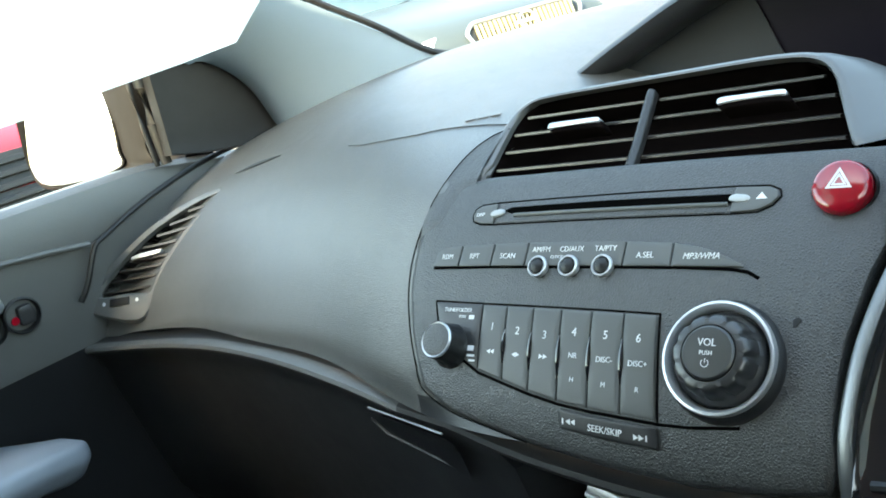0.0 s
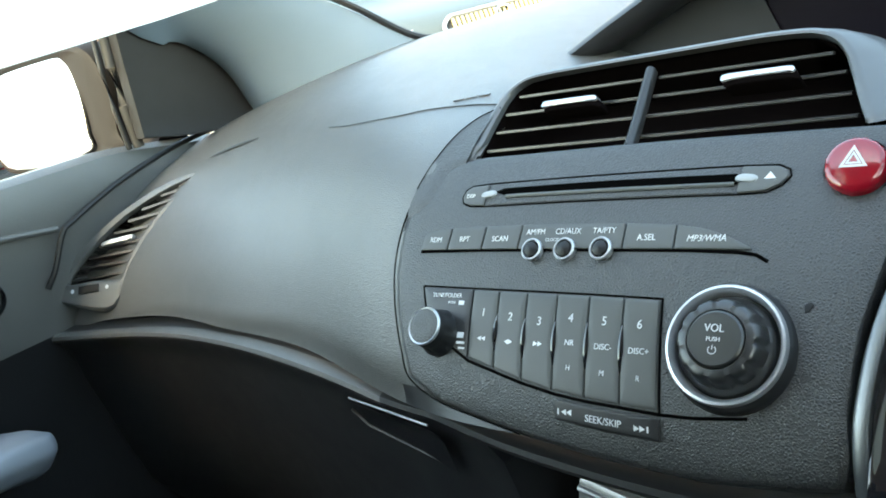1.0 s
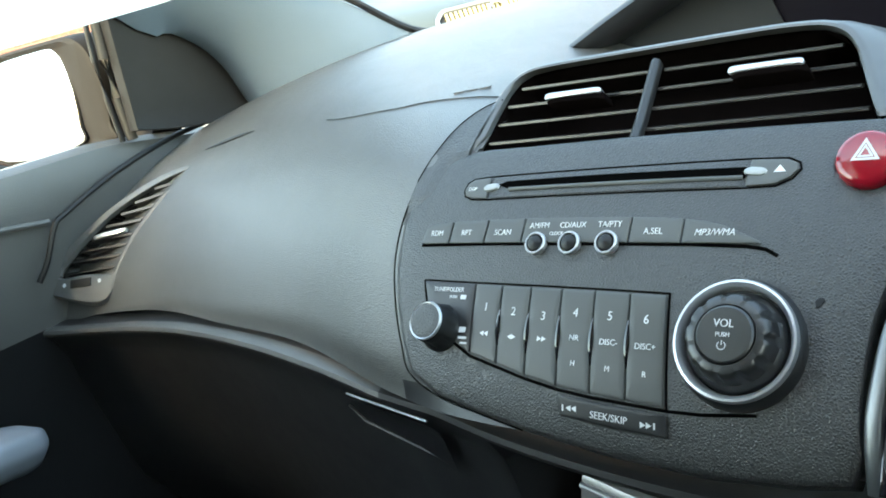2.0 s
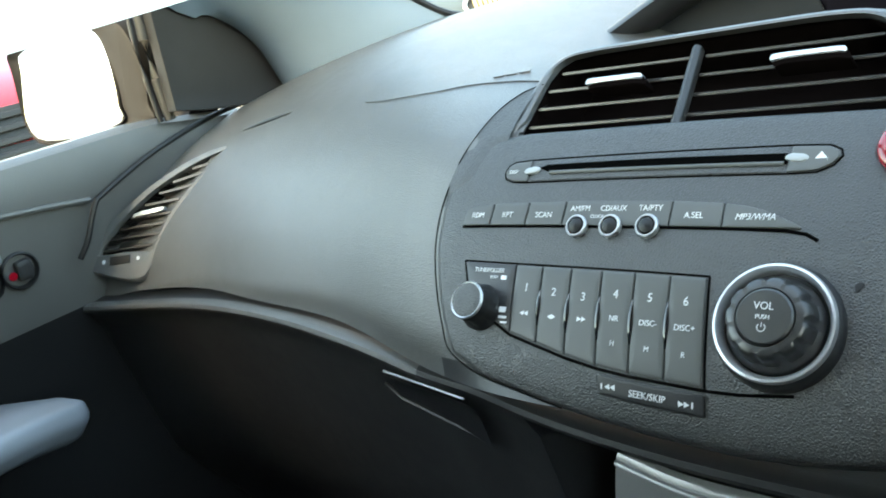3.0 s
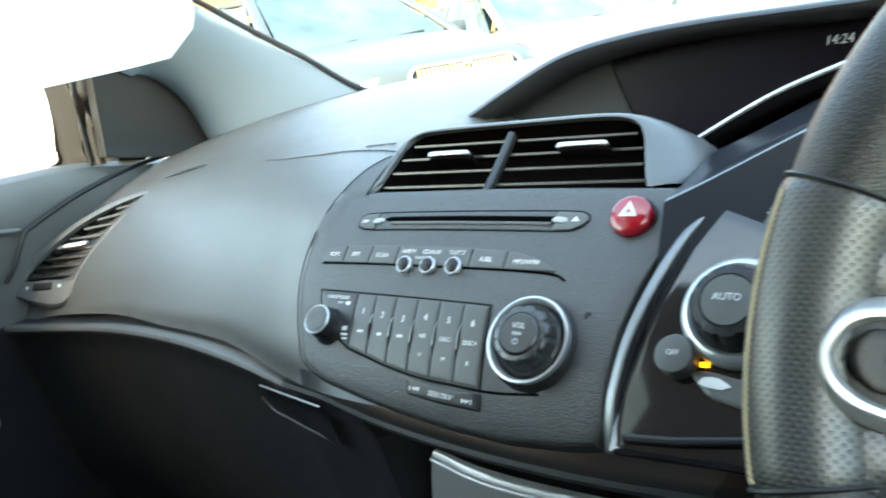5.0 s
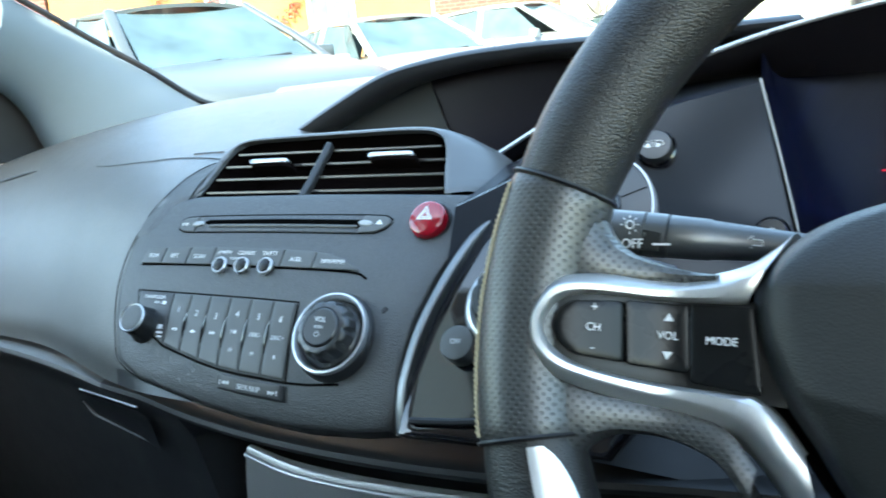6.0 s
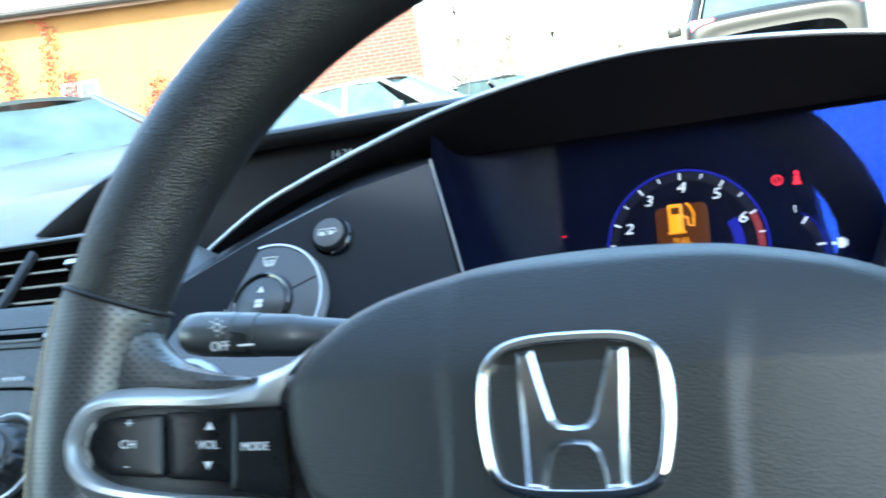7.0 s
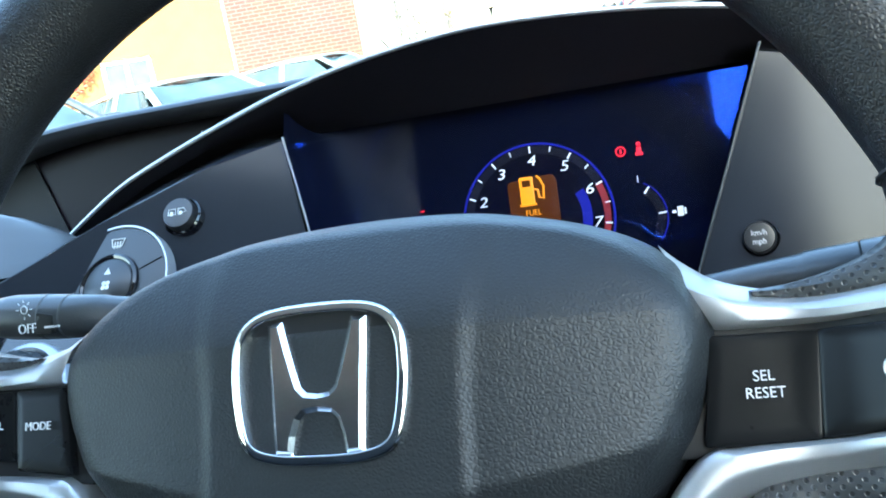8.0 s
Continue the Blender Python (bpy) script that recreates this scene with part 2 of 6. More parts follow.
# ======== the car's cabin: large structure ========
# ---- dashboard ----
dashboard = thing("dashboard", "dark grey grained plastic dashboard below the windscreen", "dashboard", kind="structure")
DASH_STATIONS = {
    0.78: [(0.57, 0.735), (0.575, 0.76), (0.59, 0.79), (0.62, 0.83), (0.66, 0.87), (0.73, 0.90), (0.82, 0.92)],
    0.52: [(0.50, 0.74), (0.51, 0.76), (0.53, 0.78), (0.56, 0.79), (0.62, 0.80), (0.76, 0.86), (0.98, 0.92)],
    0.30: [(0.46, 0.75), (0.48, 0.765), (0.50, 0.78), (0.54, 0.79), (0.62, 0.80), (0.76, 0.87), (1.0, 0.93)],
    0.13: [(0.415, 0.785), (0.44, 0.80), (0.475, 0.83), (0.52, 0.855), (0.60, 0.865), (0.72, 0.875), (1.0, 0.94)],
    0.02: [(0.412, 0.788), (0.440, 0.822), (0.474, 0.864), (0.513, 0.898), (0.60, 0.896), (0.72, 0.888), (1.0, 0.94)],
    -0.10: [(0.412, 0.788), (0.438, 0.822), (0.472, 0.864), (0.512, 0.903), (0.59, 0.912), (0.70, 0.915), (1.0, 0.95)],
    -0.18: [(0.432, 0.785), (0.436, 0.815), (0.464, 0.864), (0.507, 0.906), (0.58, 0.928), (0.70, 0.938), (0.99, 0.958)],
    -0.30: [(0.474, 0.788), (0.478, 0.812), (0.505, 0.857), (0.55, 0.902), (0.62, 0.936), (0.74, 0.956), (0.98, 0.960)],
    -0.42: [(0.50, 0.784), (0.505, 0.802), (0.53, 0.842), (0.575, 0.887), (0.64, 0.925), (0.76, 0.950), (0.94, 0.956)],
    -0.55: [(0.53, 0.776), (0.535, 0.79), (0.555, 0.822), (0.595, 0.864), (0.65, 0.902), (0.75, 0.930), (0.88, 0.945)],
    -0.66: [(0.532, 0.766), (0.534, 0.770), (0.549, 0.80), (0.585, 0.838), (0.64, 0.878), (0.73, 0.908), (0.84, 0.925)],
    -0.74: [(0.515, 0.757), (0.517, 0.755), (0.53, 0.785), (0.56, 0.815), (0.62, 0.85), (0.71, 0.885), (0.80, 0.90)],
}
VENT = mm([(-88.5, 87.6), (-87.2, 98), (-86.2, 110), (-84.2, 127), (-80.6, 136), (-73.5, 141.2), (-60, 142.8), (-40, 143.4), (9, 144.2), (55, 144.8), (74, 144.0), (84, 142.2), (92.5, 137.2), (98.6, 128), (102.6, 117.5), (106.4, 106), (109.6, 96.5), (112.2, 89.2), (111.4, 87.7), (104, 87.6), (80, 87.6), (30, 87.6), (-20, 87.6), (-60, 87.6)])


def inside(p, poly):
    hit = False
    for i in range(len(poly)):
        (x0, y0), (x1, y1) = poly[i - 1], poly[i]
        if (y0 > p[1]) != (y1 > p[1]) and p[0] < (x1 - x0) * (p[1] - y0) / (y1 - y0) + x0:
            hit = not hit
    return hit


def dash_shell():
    bm = loft([[(x, y, z) for y, z in DASH_STATIONS[x]] for x in sorted(DASH_STATIONS)], 150, 400)
    inv = PM.inverted()
    gone = []
    for f in bm.faces:
        q = inv @ f.calc_center_median()
        if abs(q.z) < 0.1 and inside((q.x, q.y), VENT):
            gone.append(f)
    bmesh.ops.delete(bm, geom=gone, context="FACES")
    for f in bm.faces:       # black behind the wheel, smooth dark along the lower edge
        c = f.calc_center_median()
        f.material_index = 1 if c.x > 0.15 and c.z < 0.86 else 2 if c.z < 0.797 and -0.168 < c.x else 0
    return bm


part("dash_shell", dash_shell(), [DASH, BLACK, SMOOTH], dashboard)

# lower dash: a lip below the upper shell, then the glove box wall
LIP = [(-0.74, 0.500, 0.757), (-0.69, 0.509, 0.758), (-0.62, 0.521, 0.760), (-0.55, 0.518, 0.766), (-0.47, 0.508, 0.772), (-0.37, 0.486, 0.779), (-0.29, 0.468, 0.780),
       (-0.23, 0.455, 0.777), (-0.17, 0.441, 0.772), (-0.10, 0.425, 0.768), (-0.02, 0.415, 0.765), (0.06, 0.412, 0.764), (0.14, 0.415, 0.765), (0.25, 0.44, 0.76), (0.5, 0.49, 0.745), (0.74, 0.55, 0.73)]


def lower_dash():
    rows = []
    for p in spline(LIP, 90):
        x, y, z = p
        k = min(1.0, max(0.0, (-0.16 - x) / 0.05))
        y, z = y - 0.006 * k, z - 0.001 * k
        in_ = 0.05 * min(1.0, max(0.0, (x + 0.13) / 0.03))
        rows.append([Vector((x, y + 0.03, z + 0.005)), Vector((x, y + 0.011, z + 0.0035)), Vector((x, y + 0.004, z + 0.0040)), Vector((x, y, z + 0.0026)), Vector((x, y - 0.001, z - 0.0005)), Vector((x, y + 0.001, z - 0.0040)), Vector((x, y + 0.007, z - 0.0075)),
                     Vector((x, y + 0.02 + in_, z - 0.03)), Vector((x, y + 0.035 + in_, z - 0.09)), Vector((x, y + 0.06 + in_, z - 0.20)), Vector((x, y + 0.14, z - 0.33)), Vector((x, y + 0.30, z - 0.42))])
    bm = grid_mesh(rows)
    # lip top takes the lighter dash plastic to paint in its highlight
    for k, f in enumerate(bm.faces):
        x = f.calc_center_median().x
        f.material_index = 2 if x > 0.12 else 1 if 0 < k % 11 < 5 and x < -0.21 else 0
    return bm


part("lower_panel", lower_dash(), [SMOOTH, DASH, BLACK], dashboard, "smooth dark grey lower dash panel with a rolled lip")

# ---- cabin shell ----
cabin = thing("cabin_shell", "light grey headliner and dark carpet closing the cabin", "cabin shell", kind="structure")
part("floor_pan", box(-0.80, 0.80, -1.6, 1.1, 0.30, 0.34), CARPET, cabin)
# unseen wall and box, added to block light from behind and the right
part("rear_light_block", box(-0.70, 0.70, -0.52, -0.44, 0.34, 1.28, 0.02), CARPET, cabin)
part("driver_light_block", box(0.10, 0.62, -0.38, -0.27, 0.34, 1.14, 0.05, seg=4), CARPET, cabin)
part("roof_lining", box(-0.62, 0.62, -1.7, 0.15, 1.44, 1.47, 0.01), HEADLINER, cabin)
part("front_bulkhead", box(-0.78, 0.78, 0.85, 1.02, 0.30, 0.86), BLACK, cabin)
part("rear_wall", box(-0.75, 0.75, -1.66, -1.60, 0.30, 1.05), CARPET, cabin)
for s in (-1, 1):
    # unseen side walls, added to cut the light from the rear quarters
    part("quarter_light_block", box(min(s * 0.70, s * 0.75), max(s * 0.70, s * 0.75), -1.60, -0.64, 0.34, 1.43, 0.01), HEADLINER, cabin)
    part("rear_pillar", sweep([(s * 0.70, -1.55, 0.95), (s * 0.66, -1.62, 1.2), (s * 0.56, -1.60, 1.46)], circle(0.09, 10)), HEADLINER, cabin)
    part("middle_pillar", sweep([(s * 0.72, -0.62, 0.90), (s * 0.69, -0.66, 1.2), (s * 0.60, -0.68, 1.46)], circle(0.06, 10)), HEADLINER, cabin)
    part("roof_rail", sweep([(s * 0.60, 0.30, 1.44), (s * 0.62, -0.4, 1.47), (s * 0.58, -1.62, 1.45)], circle(0.05, 10)), HEADLINER, cabin)

# pillar trim beside the windscreen
def pillar(s):
    edge = spline([(-0.500, 0.915, 0.948), (-0.545, 0.86, 1.00), (-0.585, 0.78, 1.062), (-0.61, 0.66, 1.15), (-0.60, 0.42, 1.36), (-0.59, 0.30, 1.45)], 24)
    back = spline([(-0.660, 0.802, 0.892), (-0.668, 0.792, 0.928), (-0.672, 0.779, 0.962), (-0.674, 0.757, 0.989), (-0.676, 0.724, 1.011), (-0.680, 0.670, 1.034), (-0.672, 0.42, 1.25), (-0.63, 0.26, 1.43)], 24)
    rows = []
    for a, b in zip(edge, back):
        d = (b - a)
        out = Vector((0.5, -0.6, 0.25)).normalized() * 0.022
        rows.append([a + Vector((-0.05, 0.05, 0.0)), a + Vector((-0.006, 0.008, 0)), a, a + d * 0.12 + out * 0.5, a + d * 0.35 + out, a + d * 0.65 + out, a + d * 0.9 + out * 0.45, b, b + Vector((-0.02, 0.01, 0)), b + Vector((-0.06, 0.02, 0.02))])
    if s > 0:
        rows = [[Vector((-p.x, p.y, p.z)) for p in r] for r in rows]
    return grid_mesh(rows)


for s in (-1, 1):
    tagged(new("windscreen_pillar", to_mesh("windscreen_pillar", pillar(s), PILLAR)), "pale grey textured trim on the windscreen pillar", "pillar trim", kind="structure")

# ---- doors ----
def door(s):
    d = thing("front_door", "dark grey car door trim with a pale armrest", "car door", kind="structure")
    def f(bm):
        if s > 0:
            bmesh.ops.scale(bm, vec=(-1, 1, 1), verts=bm.verts)
        return bm
    rows = []
    for y in np.linspace(-0.62, 0.80, 60):
        k = max(0.0, (y - 0.62) / 0.2)
        up = 0.922 - 0.03 * k
        rows.append([Vector(p) for p in ((-0.75, y, up - 0.002), (-0.705, y, up), (-0.694, y, up - 0.006), (-0.690, y, up - 0.02), (-0.692, y, 0.875), (-0.698, y, 0.845), (-0.705, y, 0.80),
                     (-0.715, y, 0.76), (-0.73, y, 0.70), (-0.735, y, 0.60), (-0.73, y, 0.45), (-0.74, y, 0.32))])
    bm = grid_mesh(rows)
    for k, fc in enumerate(bm.faces):
        fc.material_index = 1 if k % 11 > 6 else 0
    part("trim_panel", f(bm), [DASH, BLACK], d)
    arm = spline([(-0.662, 0.428, 0.688), (-0.648, 0.405, 0.698), (-0.637, 0.34, 0.708), (-0.63, 0.15, 0.714), (-0.63, -0.2, 0.714), (-0.65, -0.4, 0.70)], 60)
    sec = rounded([(-0.09, -0.034), (-0.09, 0.008), (0.0, 0.013), (0.026, 0.006), (0.031, -0.010), (0.020, -0.026), (0.0, -0.034)], 0.006, 3)
    part("armrest", f(sweep(arm, lambda i, q: [(-a * math.sqrt(min(1, 0.06 + q * 6)), b * math.sqrt(min(1, 0.15 + q * 6))) for a, b in sec])), ARM, d, "pale silver grey armrest")
    return d


ARM = material("armrest_grey", (0.22, 0.24, 0.27), 0.5, metal=0.2, mottle=0.06)
door_left = door(-1)
door(1)

# ---- radio panel ----
LEFT = [(-104, 86), (-118, 78), (-121.8, 66), (-123.2, 43.3), (-119.8, 18.5), (-112.3, -5), (-104.3, -23.6), (-96.4, -37.5)]
BOTTOM = [(-76, -47.5), (-50, -53), (-26, -57.5), (13, -62.5), (57, -65), (95, -63), (116, -60)]
RIGHT = [(119.5, -50), (118.5, -30), (121.5, -2), (129, 28), (141.5, 60), (154, 82)]
TOP = [(140, 86), (112, 86.2), (60, 86.6), (0, 87), (-50, 87.2), (-80, 88)]
OUT = mm(LEFT + BOTTOM + RIGHT + TOP)
part("centre_panel", plate(dense(OUT, 0.006), 0.014, 0.002, PM, w=pw, rings=14), PANEL, dashboard, "grained dark plastic centre panel")

EDGE = [(-86, 124), (-98, 119.5), (-109, 109), (-116.8, 92.5), (-122.4, 70), (-123.9, 43.3), (-120.4, 18.5), (-112.8, -5), (-104.8, -23.6), (-96.9, -37.5), (-76, -47.5), (-50, -53), (-26, -57.5)]
SHOULDER = [(-86, 124), (-88.4, 117), (-90.6, 106), (-91.6, 96), (-92, 88), (-95, 76), (-108, 46)]


def shoulder():
    """The face of the panel between its curved edge and the vents."""
    rows = []
    for a, b in zip(spline([(*p, 0) for p in EDGE[:6]], 44), spline([(*p, 0) for p in SHOULDER], 44)):
        row = []
        for k in range(13):
            p = a.lerp(b, k / 12)
            sink = min(1.0, max(0.0, (88 - p.y) / 8)) * max(0.0, k / 12 - 0.35) / 0.65 + min(1.0, max(0.0, (60 - p.y) / 12))
            row.append(PM @ Vector((p.x / 1000, p.y / 1000, pw(p.x / 1000, p.y / 1000) + 0.0008 - 0.0018 * sink)))
        rows.append(row)
    return grid_mesh(rows)


part("panel_shoulder", shoulder(), PANEL, dashboard)
joint = [Vector((u / 1000, v / 1000, pw(u / 1000, v / 1000) + (0.0007 if v > 70 else -0.0002))) for u, v, _ in spline([(u, v, 0) for u, v in EDGE], 110)]
part("panel_joint", sweep(joint, circle(0.00045, 8), m=PM), GAP, dashboard, "dark joint round the centre panel")


# ======== centre stack fittings ========
def on_panel(u, v, w=0.0):
    """A frame on the bowed face of the radio panel, at millimetres u, v and w metres above it."""
    m = shift(PM, u / 1000, v / 1000, pw(u / 1000, v / 1000) + w)
    if v < -35:      # the face curls under here
        m = m @ Matrix.Rotation(math.atan((pw(u / 1000, v / 1000 + 0.001) - pw(u / 1000, v / 1000 - 0.001)) / 0.002), 4, "X")
    return m


def panel_plate(name, outline, parent, mat, height=0.0016, bevel=0.0006, label="", rings=3, r=0.0008):
    pts = rounded(mm(outline), r, 3)
    return part(name, plate(dense(pts, 0.008), 0.004 + height, bevel, shift(PM, 0, 0, height), w=pw, rings=rings), mat, parent, label)


def groove(name, line, parent, width=0.0007):
    """A dark joint line laid into the panel's face."""
    pts = [Vector((u / 1000, v / 1000, 0)) for u, v in line]
    path = []
    for a, b in zip(pts, pts[1:]):
        path += [a.lerp(b, k / 6) for k in range(6)]
    path.append(pts[-1])
    path = [Vector((p.x, p.y, pw(p.x, p.y) + 0.0001)) for p in path]
    width *= 0.7
    return part(name, sweep(path, [(-width, -0.001), (-width, 0.0002), (width, 0.0002), (width, -0.001)], m=PM), GAP, parent)


radio = thing("car_radio", "built-in car radio with disc slot, preset keys and volume knob", "car radio", PM.translation)

# disc slot
FRAME = [(-84.5, 61.8), (-83.4, 66.2), (-79.5, 68.4), (-67.4, 69), (67.8, 68.9), (83.5, 68.4), (88.2, 66), (89.2, 62.6), (86.3, 58.2), (80, 55), (67, 54.5), (-66.8, 55.2), (-77, 55.8), (-82.8, 58)]
groove("slot_joint", FRAME + FRAME[:1], radio, 0.0005)
slot = panel_plate("slot_surround", [(-66.6, 68.2), (67.0, 68.1), (66.2, 55.3), (-66, 56)], radio, PANEL, 0.0006, 0.0004)
panel_plate("disc_slot", [(-62, 63.4), (-57, 65.2), (0, 65.2), (67, 64.6), (67, 59.4), (0, 60.0), (-54, 60.4)], radio, GAP, 0.0012, 0.0003)
part("slot_lip", sweep([Vector((u / 1000, 59.4 / 1000 + 0.0004 * abs(u - 66) / 60, pw(u / 1000, 0.0594) + 0.0008)) for u in range(-54, 68, 4)], circle(0.0011, 8), m=PM), KEY, radio)
for words, outline, tu in (("DISP", [(-83.6, 61.6), (-82.4, 65.6), (-79, 67.6), (-68.2, 68.2), (-67.6, 55.8), (-76.6, 56.5), (-82, 58.4)], -77.8), ("", [(68.4, 68.2), (83, 67.6), (87.4, 65.4), (88.3, 62.4), (85.5, 58.8), (79.8, 55.8), (67.6, 55.2)], 0)):
    b = panel_plate("slot_button", outline, radio, KEY, 0.0012, 0.0005)
    if words:
        text("lettering", words, 0.0038, on_panel(tu, 61.6, 0.0014), b)
eject = on_panel(81, 61.9, 0.0014)
bm = bmesh.new()
bm.faces.new([bm.verts.new(eject @ Vector((x / 1000, y / 1000, 0))) for x, y in ((-2.6, -0.6), (2.6, -0.6), (0, 2.6))])
bm.faces.new([bm.verts.new(eject @ Vector((x / 1000, y / 1000, 0))) for x, y in ((-2.6, -2.2), (2.6, -2.2), (2.6, -1.3), (-2.6, -1.3))])
part("eject_mark", bm, WHITE_INK, radio)
CLEAR = material("milky_lamp", (0.30, 0.31, 0.31), 0.25, mottle=0.03)
for u, s in ((-66.5, 1), (71.5, -1)):
    panel_plate("slot_lamp", [(u - 5.2 * s, 61.9), (u - 3 * s, 63.9), (u + 3 * s, 64.6), (u + 5.5 * s, 63.4), (u + 5.5 * s, 61.2), (u + 3 * s, 60.2), (u - 3 * s, 59.7)], radio, CLEAR, 0.0022, 0.0012, "milky plastic slot lamp", r=0.002)

# the row of function keys
ROWTOP = {-102.8: 32, -102.4: 38.5, -99.5: 41.2, -92: 42.4, -84: 42.8, -61: 43.0, -38: 43.0, 19.5: 41.9, 44: 40.6, 55: 38.8, 62: 36.8, 71: 33.0, 78: 29.6}
FUNC_ROW = (("RDM", -102.8, -84.6, -93.1, 36.2), ("RPT", -83.4, -61.4, -73, 36), ("SCAN", -60.2, -38.4, -49.7, 35.5), ("", -37.4, 19.0, 0, 0), ("A.SEL", 20.0, 43.7, 31, 34.4), ("MP3/WMA", 44.7, 77.5, 58.5, 33.6))
for words, u0, u1, tu, tv in FUNC_ROW:
    top = [(u, v) for u, v in ROWTOP.items() if u0 < u < u1]
    def vtop(u):
        ks = sorted(ROWTOP)
        return float(np.interp(u, ks, [ROWTOP[k] for k in ks]))
    outline = [(u0, 30.9 - 0.012 * (u0 + 100)), (u0, vtop(u0))] + top + [(u1, vtop(u1)), (u1, 30.9 - 0.012 * (u1 + 100))]
    k = panel_plate("function_key", outline, radio, KEY, 0.0014, 0.0005, r=0.0004)
    if words:
        text("lettering", words, 0.0052, on_panel(tu, tv, 0.0016), k, shear=0.25 if words.startswith("MP3") else 0.0)
    else:
        for w2, u2, v2, s2 in (("AM/FM", -28.5, 38.5, 0.0050), ("CD/AUX", -10.0, 38.3, 0.0050), ("TA/PTY", 9.4, 38.2, 0.0050), ("CLOCK", -18.2, 34.2, 0.0030)):
            text("lettering", w2, s2, on_panel(u2, v2, 0.0016), k)
groove("row_joint", [(-103.4, 30.2), (-60, 30.0), (0, 29.2), (50, 28.6), (72, 27.8), (80, 26.6), (85, 23.8)], radio, 0.0011)
for u in (-28.3, -9.8, 9.5):
    m = on_panel(u, 29.2, 0.001)
    b = part("round_button", disc([(0.0056, -0.002), (0.0056, 0.0018), (0.0052, 0.0023), (0.0046, 0.0023), (0.0043, 0.0016), (0.0043, -0.001)], m, 32), SATIN, radio, "bright ringed round button")
    part("button_cap", disc([(0.0042, -0.001), (0.0041, 0.001), (0.0035, 0.0024), (0.002, 0.0031), (0.0001, 0.0034)], m, 24), BLACK, b)

# preset keys
TOPS = [(-59.3, 9.0), (-42.9, 8.5), (-26.1, 8.0), (-9.2, 7.6), (8.0, 7.2), (25.3, 6.6), (42.0, 6.1)]
BOTS = [(-57.4, -25.8), (-41.0, -29.8), (-24.3, -34.0), (-7.0, -37.2), (10.0, -39.0), (27.2, -40.0), (44.8, -41.0)]
panel_plate("tuning_plate", [(-94.4, 10.2), (-60.2, 8.9), (-58.4, -25.0), (-74, -17.5), (-88, -6)], radio, SMOOTH, 0.0007, 0.0004)
MARKS = (("1", "<<", ""), ("2", "<>", ""), ("3", ">>", ""), ("4", "NR", "H"), ("5", "DISC-", "M"), ("6", "DISC+", "R"))


def arrows(m, words, parent, size=0.0021):
    """Small solid triangles; | stands for a bar."""
    bm = bmesh.new()
    n = len(words)
    for i, c in enumerate(words):
        x = (i - (n - 1) / 2) * size * 1.15
        if c == "|":
            pts = [(-0.25, -0.6), (0.1, -0.6), (0.1, 0.6), (-0.25, 0.6)]
        elif c == "<":
            pts = [(-0.55, 0), (0.55, -0.6), (0.55, 0.6)]
        else:
            pts = [(-0.55, -0.6), (0.55, 0), (-0.55, 0.6)]
        bm.faces.new([bm.verts.new(m @ Vector((x + a * size, b * size, 0))) for a, b in pts])
    return part("arrow_mark", bm, WHITE_INK, parent, smooth=False)


for i, (num, mark, low) in enumerate(MARKS):
    (a, b), (c, d) = TOPS[i], TOPS[i + 1]
    (e, f), (g, h) = BOTS[i], BOTS[i + 1]
    k = panel_plate("preset_key", [(a + 0.5, b - 0.5), (c - 0.5, d - 0.5), (g - 0.5, h + 0.5), (e + 0.5, f + 0.5)], radio, KEY, 0.0016, 0.0006)
    def key_at(q, fr=0.5):
        return (a + (e - a) * q) * (1 - fr) + (c + (g - c) * q) * fr, (b + (f - b) * q) * (1 - fr) + (d + (h - d) * q) * fr
    u, v = key_at(0.25 if i > 2 else 0.32)
    text("lettering", num, 0.0072, on_panel(u, v, 0.0018), k)
    u, v = key_at(0.495 if i > 2 else (0.665, 0.615, 0.56)[i])
    if mark[0] in "<>":
        arrows(on_panel(u, v, 0.0018), mark, k)
    else:
        text("lettering", mark, 0.0048, on_panel(u, v, 0.0018), k)
    if low:
        u, v = key_at(0.74)
        text("lettering", low, 0.0044, on_panel(u, v, 0.0018), k)
    if i:
        q0, q1 = [key_at(q, 0.0) for q in (0.325 - 0.012 * i, 0.785 - 0.015 * i)]
        mid = [(q0[0] + (q1[0] - q0[0]) * j / 8, q0[1] + (q1[1] - q0[1]) * j / 8) for j in range(9)]
        path = [PM @ Vector((x / 1000, y / 1000, pw(x / 1000, y / 1000) + 0.0012)) for x, y in mid]
        part("finger_rib", sweep(path, lambda j, q: circle(0.0002 + 0.0013 * math.sin(math.pi * q), 8)), GLOSS, k, "glossy raised rib between two keys")
groove("key_joint", [(-95.2, 10.9), (-59.5, 9.6), (8, 7.8), (42.6, 6.7)], radio, 0.0006)
groove("key_joint", [(-95.2, 10.9), (-89.5, -4), (-76, -17.2), (-57.8, -26.6), (-41.3, -30.7), (-24.5, -34.8), (-7, -38.0), (10, -39.8), (45.2, -41.8), (60, -41.6), (82, -39.4)], radio, 0.0010)
groove("key_joint", [(42.6, 6.7), (45.4, -41.8)], radio, 0.0006)
# seek bar
sk = panel_plate("seek_bar", [(-6.1, -40.2), (18, -42.2), (45.6, -43.6), (45.8, -52.6), (20, -51.5), (-4.6, -49.0)], radio, SMOOTH, 0.0022, 0.0008)
text("lettering", "SEEK/SKIP", 0.0056, on_panel(20, -47.6, 0.0024) @ pose(0, 0, 0, 0, 0, -3), sk)
arrows(on_panel(0.4, -45.6, 0.0024), "|<<", sk, 0.0023)
